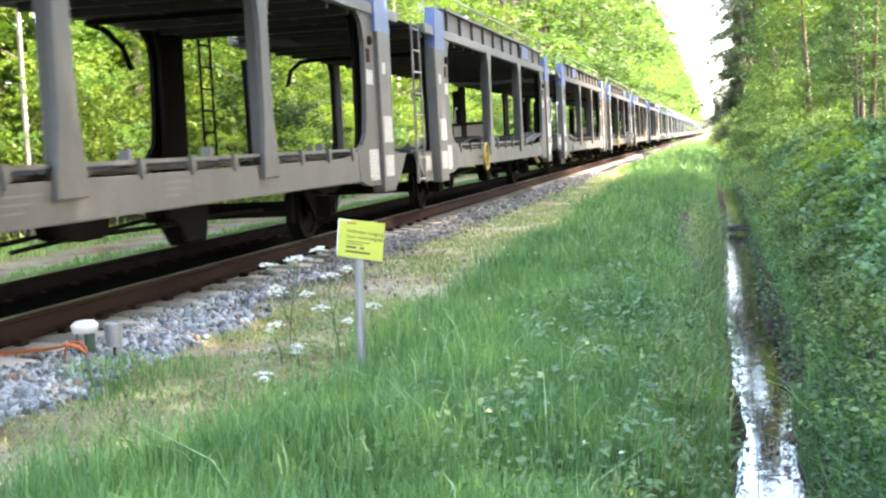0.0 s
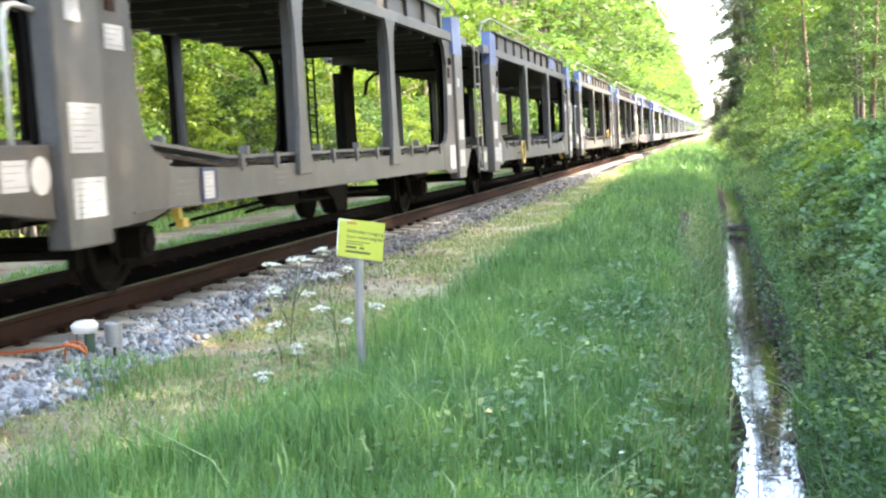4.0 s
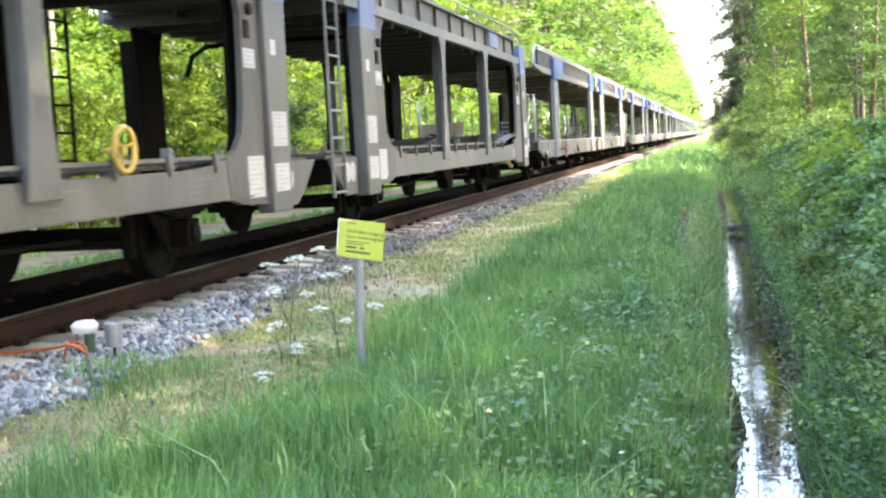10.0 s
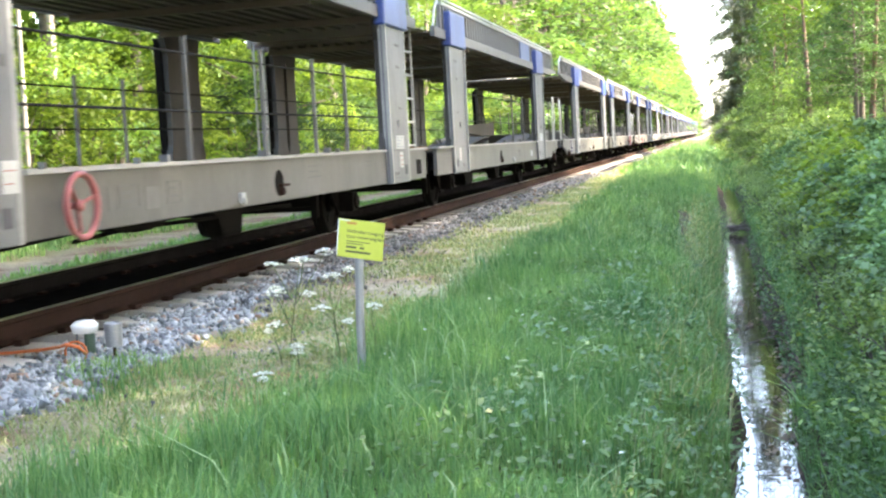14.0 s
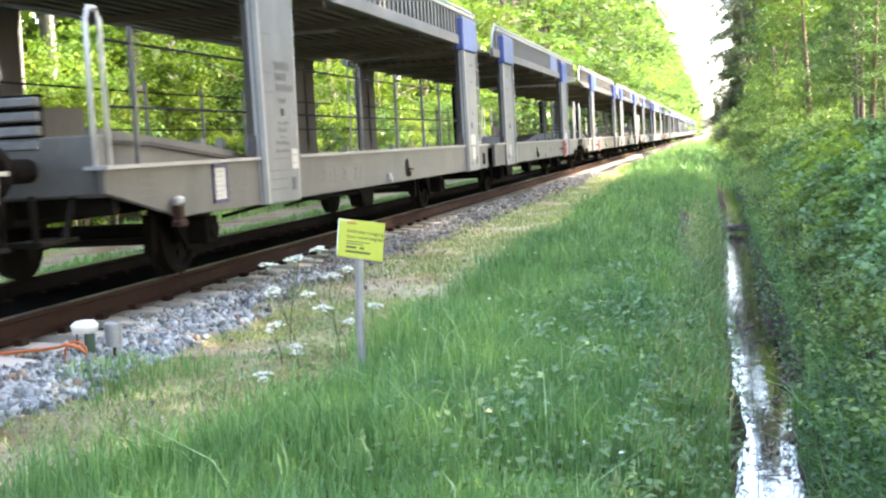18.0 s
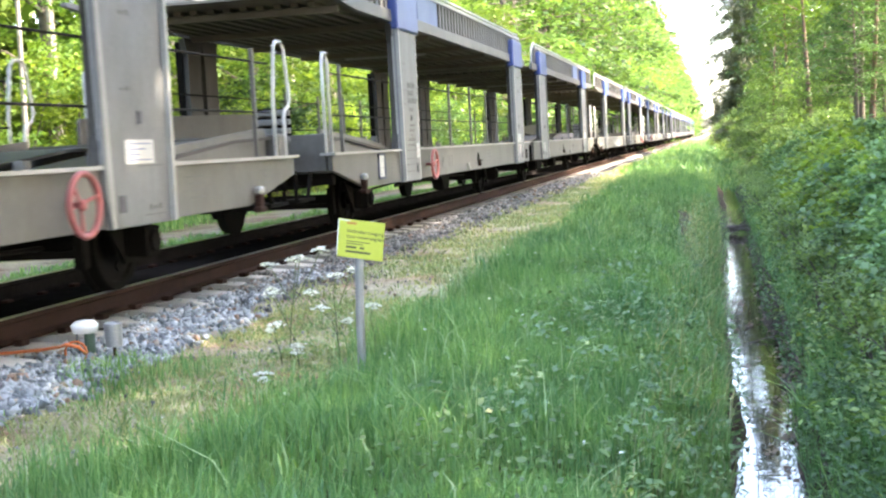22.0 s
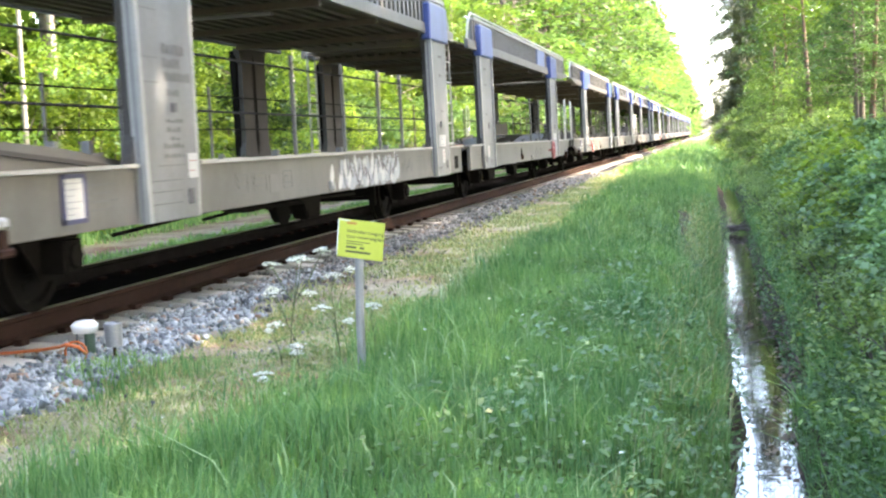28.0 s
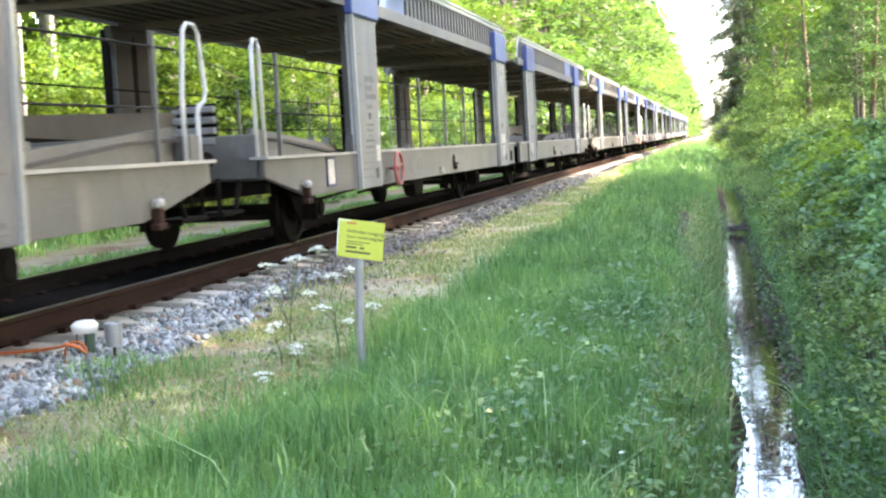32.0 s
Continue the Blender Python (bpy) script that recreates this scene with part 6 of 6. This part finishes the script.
for k in range(6):
    r0 = random.Random(200 + k)
    bm = bmesh.new()
    sq = [r0.uniform(0.75, 1.15) for _ in range(2)] + [r0.uniform(0.38, 0.75)]
    for i in range(8):
        d = Vector((1 if i & 1 else -1, 1 if i & 2 else -1, 1 if i & 4 else -1)) * 0.72 + Vector((r0.gauss(0, 0.36), r0.gauss(0, 0.36), r0.gauss(0, 0.3)))
        bm.verts.new((d.x * sq[0], d.y * sq[1], d.z * sq[2]))
    hull = bmesh.ops.convex_hull(bm, input=bm.verts[:])
    bmesh.ops.delete(bm, geom=[v for v in bm.verts if not v.link_faces], context="VERTS")
    bmesh.ops.triangulate(bm, faces=bm.faces[:])
    bm.verts.index_update()
    STONE_SHAPES.append(bm)


def build_ballast():
    bal = tagged(empty("ballast", (0, 0, 0)), "loose grey crushed stone ballast beside the sleepers", "ballast", kind="structure")
    rs = np.random.default_rng(9)
    meshes = []
    for bm in STONE_SHAPES:
        c = bm.copy()
        meshes.append(finish("stone", c, STONE))
    base = [(np.array([v.co[:] for v in bm.verts]), np.array([[v.index for v in f.verts] for f in bm.faces])) for bm in STONE_SHAPES]

    def place(n, x0, x1, y0, y1):
        xs = rs.uniform(x0, x1, n)
        ys = rs.uniform(y0, y1, n)
        return xs, ys

    xs, ys = place(330, -4.2, -3.52, 6.0, 9.4)
    count = 0
    for x, y in zip(xs, ys):
        if count == 300:
            break
        s = part("stone", meshes[count % 6], None, bal)
        k = rs.uniform(0.02, 0.037)
        s.location = (x, y, float(ground_height(np.array(x), np.array(y))) + 0.012 + (0.02 if rs.random() < 0.3 else 0))
        s.rotation_euler = tuple(rs.uniform(0, 6.28, 3))
        s.scale = (k, k, k)
        count += 1
    for name, mat, beds in (("loose_stones", STONE, ((-4.25, -3.6, 5.2, 10, 4200), (-4.66, -4.25, 5.5, 11, 200), (-4.35, -3.9, 10, 13, 900))),
                            ("dusty_stones", STONE_DUSTY, ((-4.35, -3.9, 11, 20, 3300), (-4.4, -3.95, 20, 45, 2600), (-3.9, -3.65, 10, 45, 700), (-4.66, -4.25, 11, 16, 150), (-3.6, -2.7, 5, 20, 240)))):
        V, F, off = [], [], 0
        for x0, x1, y0, y1, n in beds:
            xs, ys = place(n, x0, x1, y0, y1)
            zs = ground_height(xs, ys)
            for x, y, z in zip(xs, ys, zs):
                v, f = base[int(rs.integers(6))]
                e = Euler(rs.uniform(0, 6.28, 3)).to_matrix()
                k = rs.uniform(0.014, 0.035) * (1 if y < 20 else 1.5) * (0.5 if x > -3.58 else 1)
                V.append(v @ np.array(e).T * k + (x, y, z + rs.uniform(0, 0.03)))
                F.append(f + off)
                off += len(v)
        tagged(part(name, faces_mesh(name, np.concatenate(V), np.concatenate(F), mat), None, bal), kind="stuff")


build_ballast()


# ---- sign, probes, cable, flowers ----
def build_sign():
    s = tagged(empty("warning_sign", (-2.10, 7.40, -0.33)), "yellow keep-out sign on a leaning grey steel post", "sign")
    bm = bmesh.new()
    tube(bm, [(0.0, 0, -0.3), (0.01, 0, 0.35), (0.033, 0, 0.88)], 0.0255, 14)
    turned(bm, (0.0332, 0, 0.88), [(0.0, 0.027), (0.012, 0.027), (0.02, 0.015)], 14)
    post = part("post", bm, GALV, s, "galvanised steel tube", smooth=False)
    m = pose(0.049, -0.034, 0.813, 0, 8, -8)
    bm = bmesh.new()
    box(bm, -0.148, 0.148, -0.004, 0.0, -0.112, 0.112)
    board = part("sign_board", bm, YELLOW_SIGN, s, "yellow enamel board", bevel=0.0015)
    board.matrix_basis = m
    for i, (txt, z, size, mat, x) in enumerate((("Verboden toegang", 0.035, 0.0315, SIGN_TEXT, -0.09), ("voor onbevoegden", 0.003, 0.0315, SIGN_TEXT, -0.09))):
        cu = bpy.data.curves.new("lettering", "FONT")
        cu.body, cu.size, cu.offset = txt, size, 0.0003
        me = bpy.data.meshes.new_from_object(bpy.data.objects.new("lettering", cu))
        me.materials.append(mat)
        t = part("lettering", me, None, board)
        t.matrix_basis = pose(x, -0.0048, z, 90, 0, 0)
    bm = bmesh.new()
    for x0, x1, z, h in ((-0.088, 0.062, -0.018, 0.005), (-0.088, 0.02, -0.032, 0.005), (-0.088, -0.02, -0.056, 0.012), (0.0, 0.03, -0.056, 0.012), (-0.088, 0.07, -0.082, 0.012)):
        box(bm, x0, x1, -0.0052, -0.0042, z, z + h)
    part("print_bar", bm, SIGN_TEXT, board)
    bm = bmesh.new()
    box(bm, -0.09, -0.03, -0.0052, -0.0042, 0.085, 0.098)
    part("print_bar", bm, RED_TEXT, board, "red mark")
    bm = bmesh.new()
    box(bm, -0.1475, -0.141, -0.0052, -0.0042, -0.108, 0.108)
    box(bm, -0.136, -0.07, -0.0052, -0.0042, 0.102, 0.1085)
    part("worn_edge", bm, WHITE_PLASTIC, board, "bare white edge where the yellow has worn off")
    bm = bmesh.new()
    for z in (0.06, -0.06):
        box(bm, -0.035, 0.035, 0.0, 0.006, z - 0.012, z + 0.012)
    part("clamp", bm, GALV, board)


def build_probes():
    p = tagged(empty("ground_probe", (-4.06, 7.78, -0.225)), "white capped measuring probe on a green foot", "measuring probe")
    bm = bmesh.new()
    turned(bm, (0, 0, 0.0), [(0.135, 0.05), (0.14, 0.078), (0.165, 0.085), (0.19, 0.09), (0.195, 0.085), (0.215, 0.06), (0.22, 0.03)], 22)
    part("cap", bm, WHITE_PLASTIC, p, "white domed cap", smooth=True)
    bm = bmesh.new()
    turned(bm, (0.03, 0, 0), [(-0.02, 0.035), (0.14, 0.035)], 14)
    part("foot", bm, SOFT_GREEN, p, "dark green foot")
    bm = bmesh.new()
    tube(bm, [(-0.05, -0.02, 0.14), (-0.04, -0.03, 0.06), (-0.02, -0.03, 0.0)], 0.008, 6)
    part("lead", bm, INK, p)
    q = tagged(empty("steel_canister", (-3.86, 7.78, -0.235)), "small steel canister on a stake in the ballast", "measuring probe")
    bm = bmesh.new()
    turned(bm, (0, 0, 0), [(0.055, 0.052), (0.06, 0.054), (0.205, 0.06), (0.21, 0.057), (0.21, 0.035), (0.2, 0.03)], 22)
    part("can", bm, GALV, q)
    bm = bmesh.new()
    tube(bm, [(0, 0, -0.1), (0, 0, 0.06)], 0.012, 8)
    part("stake", bm, RUST, q)
    c = tagged(empty("orange_cable", (0, 0, 0)), "orange cable lying on the ballast to the probe", "cable")
    bm = bmesh.new()
    pts = [(-5.0, 7.2, -0.17), (-4.72, 7.45, -0.17), (-4.5, 7.55, -0.175), (-4.3, 7.62, -0.17), (-4.15, 7.6, -0.15), (-4.05, 7.5, -0.12), (-3.98, 7.52, -0.14), (-3.98, 7.62, -0.2)]
    fine = []
    for a, b in zip(pts, pts[1:]):
        for k in range(4):
            fine.append(Vector(a).lerp(Vector(b), k / 4))
    tube(bm, fine + [Vector(pts[-1])], 0.011, 7)
    part("sheath", bm, CABLE_ORANGE, c, smooth=True)
    bm = bmesh.new()
    ring = [(-4.05 + 0.075 * math.cos(a), 7.62, -0.19 + 0.07 * math.sin(a)) for a in np.linspace(0, 6.2, 16)]
    tube(bm, ring, 0.008, 6)
    part("cable_loop", bm, CABLE_ORANGE, c, smooth=True)


PARSLEY = []


def cow_parsley(seed, x, y, heads):
    """Thin forked stems that end in flat umbels; heads: places of the umbels relative to the foot, and their breadth."""
    rng = np.random.default_rng(seed)
    z0 = float(ground_height(np.array(x), np.array(y)))
    p = tagged(empty("cow_parsley", (x, y, z0)), "tall cow parsley with flat white flower heads", "wild flower", "cow parsley by the sign")
    hs = [Vector((hx - x, dy, hz - z0)) for hx, dy, hz, _ in heads]
    high = max(h.z for h in hs)
    mid = sum(hs, Vector()) / len(hs)
    fork = Vector((mid.x * 0.45, mid.y * 0.4, high * 0.5))
    bm = bmesh.new()
    tube(bm, [(0, 0, -0.05), (fork.x * 0.35, fork.y * 0.3, high * 0.25), fork], 0.005, 6, 0.0035)
    stem = part("stem", bm, STEM, p)
    for h, (_, _, _, wide) in zip(hs, heads):
        bm = bmesh.new()
        base = fork if h.z > fork.z + 0.04 else Vector((0, 0, h.z * 0.5))
        tube(bm, [base, base.lerp(h, 0.55) + Vector((0.02 * rng.normal(), 0.02 * rng.normal(), 0.015)), h], 0.0028, 5)
        rays = []
        for k in range(11):
            a, r = k * 2.4, 1.3 * wide * math.sqrt((k + 0.3) / 11)
            tip = h + Vector((r * math.cos(a), r * math.sin(a), 0.022 - 0.012 * (r / wide) ** 2 + 0.004 * rng.normal()))
            tube(bm, [h, tip], 0.0011, 3)
            rays.append(tip)
        part("stalk", bm, STEM, p)
        c = np.concatenate([np.array(t) + rng.normal(0, 1, (13, 3)) * np.array([0.0085, 0.0085, 0.003]) for t in rays])
        part("flower_head", quad_mesh("flower_head", leaf_quads(rng, c, 0.016, 0.0, 0.9), PETAL), None, p)
    for k in range(4):
        a, z = rng.uniform(0, 6.28), high * rng.uniform(0.08, 0.4)
        t = np.repeat(rng.uniform(0.25, 1, 16), 1)
        off = rng.normal(0, 1, 16) * 0.03 * (1.15 - t)
        n = 0.16
        c = np.stack([math.cos(a) * n * t - math.sin(a) * off, math.sin(a) * n * t + math.cos(a) * off, z + 0.04 * t - 0.06 * t * t], 1)
        part("leaf", quad_mesh("leaf", leaf_quads(rng, c, 0.034, 0.2, 0.42), LEAF_WEED), None, p)
    PARSLEY.append(p)


build_sign()
build_probes()
cow_parsley(301, -2.72, 7.93, ((-2.81, -0.05, 0.30, 0.045), (-2.68, 0.1, 0.315, 0.06), (-2.59, -0.1, 0.335, 0.05), (-2.5, 0.05, 0.375, 0.045)))
cow_parsley(302, -2.68, 8.02, ((-2.8, -0.1, 0.11, 0.055), (-2.85, 0.05, 0.12, 0.03)))
cow_parsley(303, -2.70, 7.72, ((-2.72, -0.03, -0.06, 0.045), (-2.79, 0.05, -0.11, 0.02)))
cow_parsley(304, -2.45, 8.1, ((-2.44, -0.05, 0.2, 0.055), (-2.38, 0.1, 0.22, 0.03), (-2.6, -0.1, 0.09, 0.04)))
cow_parsley(305, -2.36, 7.85, ((-2.46, -0.05, 0.02, 0.05), (-2.3, 0.0, -0.07, 0.025)))
cow_parsley(306, -2.16, 7.95, ((-2.15, 0.0, 0.01, 0.04),))
cow_parsley(307, -2.55, 7.6, ((-2.57, 0.02, -0.19, 0.03), (-2.6, 0.1, -0.24, 0.025)))
cow_parsley(308, -2.62, 7.12, ((-2.62, 0.0, -0.27, 0.04), (-2.58, -0.1, -0.29, 0.025)))


# ---- litter in the ditch ----
def build_litter():
    rng = np.random.default_rng(31)
    n = 420
    ys = rng.uniform(5, 34, n)
    edge = rng.random(n) < 0.7
    xs = np.where(edge, np.where(rng.random(n) < 0.35, rng.normal(0.05, 0.05, n), rng.normal(0.45, 0.06, n)), rng.uniform(0.05, 0.45, n)) + ditch_bend(ys)
    k = 9
    cx, cy = rng.uniform(0.1, 0.4, k), rng.uniform(5.5, 19, k)
    xs, ys = np.concatenate([xs, np.repeat(cx + ditch_bend(cy), 14) + rng.normal(0, 0.028, k * 14)]), np.concatenate([ys, np.repeat(cy, 14) + rng.normal(0, 0.07, k * 14)])
    n = len(xs)
    c = np.stack([xs, ys, np.full(n, WATER + 0.012)], 1)
    litter = quad_mesh("leaf_litter", leaf_quads(rng, c, 0.05, 0.0, 0.7), material("dead_leaf", (0.05, 0.035, 0.022), (0.2, 0.14, 0.085), 0.8))
    tagged(new("leaf_litter", litter), "dead brown leaves floating along the ditch water", "leaf litter", kind="stuff")
    ys = np.concatenate([rng.uniform(8.5, 12.5, 260), rng.uniform(12.5, 30, 160)])
    xs = rng.normal(0.47, 0.07, 420)
    c = np.stack([xs + ditch_bend(ys), ys, np.maximum(ground_height(xs, ys), WATER) + 0.02], 1)
    bank = quad_mesh("leaf_litter", leaf_quads(rng, c, 0.055, 0.0, 0.7), material("dry_dead_leaf", (0.05, 0.032, 0.018), (0.2, 0.135, 0.08), 0.8))
    tagged(new("leaf_litter", bank), "dead brown leaves on the muddy ditch bank", "leaf litter", kind="stuff")
    dam = tagged(empty("branch_dam", (0.3, 26.4, WATER)), "dark tangle of fallen branches across the ditch", "branches")
    for i in range(14):
        bm = bmesh.new()
        a, b = rng.uniform(-0.7, -0.2), rng.uniform(0.2, 0.8)
        tube(bm, [(a, rng.normal(0, 0.25), rng.uniform(0, 0.15)), (0.1, rng.normal(0, 0.2), rng.uniform(0.05, 0.2)), (b, rng.normal(0, 0.25), rng.uniform(0.0, 0.3))], rng.uniform(0.012, 0.03), 5, 0.008)
        part("branch", bm, BARK, dam)
    for i, (x, y, l, r) in enumerate(((0.3, 12.9, 0.45, 0.014), (0.12, 14.6, 0.4, 0.012), (0.4, 10.6, 0.5, 0.012))):
        bm = bmesh.new()
        tube(bm, [(-0.5 * l, -0.1, -0.02), (0, 0.02, 0.03), (0.5 * l, 0.12, 0.05)], r, 5, 0.005)
        tube(bm, [(0, 0.02, 0.03), (0.1 * l, -0.02, 0.16), (0.25 * l, -0.1, 0.25)], r * 0.6, 5, 0.003)
        t = new("fallen_twig", finish("fallen_twig", bm, BARK))
        t.matrix_basis = pose(x + float(ditch_bend(y)), y, WATER, 0, 0, 40 * i)
        tagged(t, "dark wet twig lying in the ditch water", "twig", "twigs in the ditch")


build_litter()


# ---- what moves ----
def motions():
    steps = [i * 0.5 for i in range(65)]
    for i, w in enumerate(TRAIN):
        walk(w, [(t, pose(TRACK, FIRST + LENGTH * i + SLACK.get(i, 0.0) - travelled(t), 0)) for t in steps])
    # the cow parsley nods in the wind
    for i, p in enumerate(PARSLEY):
        at = p.location.copy()
        sway = lambda t: 2.2 * math.sin(1.9 * t + 1.3 * i) * (0.6 + 0.4 * math.sin(0.53 * t + i)) + 0.8 * math.sin(4.1 * t + 2.0 * i)
        walk(p, [(t, pose(*at, 0.4 * sway(t + 0.6), sway(t), 0)) for t in (k * 0.4 for k in range(81))])
    turns = [i / 15 for i in range(481)]
    rows = [(t, Matrix.Rotation(travelled(t) / WHEEL_R, 4, "X")) for t in turns]
    for w in TRAIN[:8]:
        for ob in w.children:
            if ob.name.startswith("wheelset"):
                y = min(AXLES, key=lambda a: abs(a - ob.location.y))
                walk(ob, [(t, Matrix.Translation((0, y, WHEEL_R)) @ m) for t, m in rows])


motions()
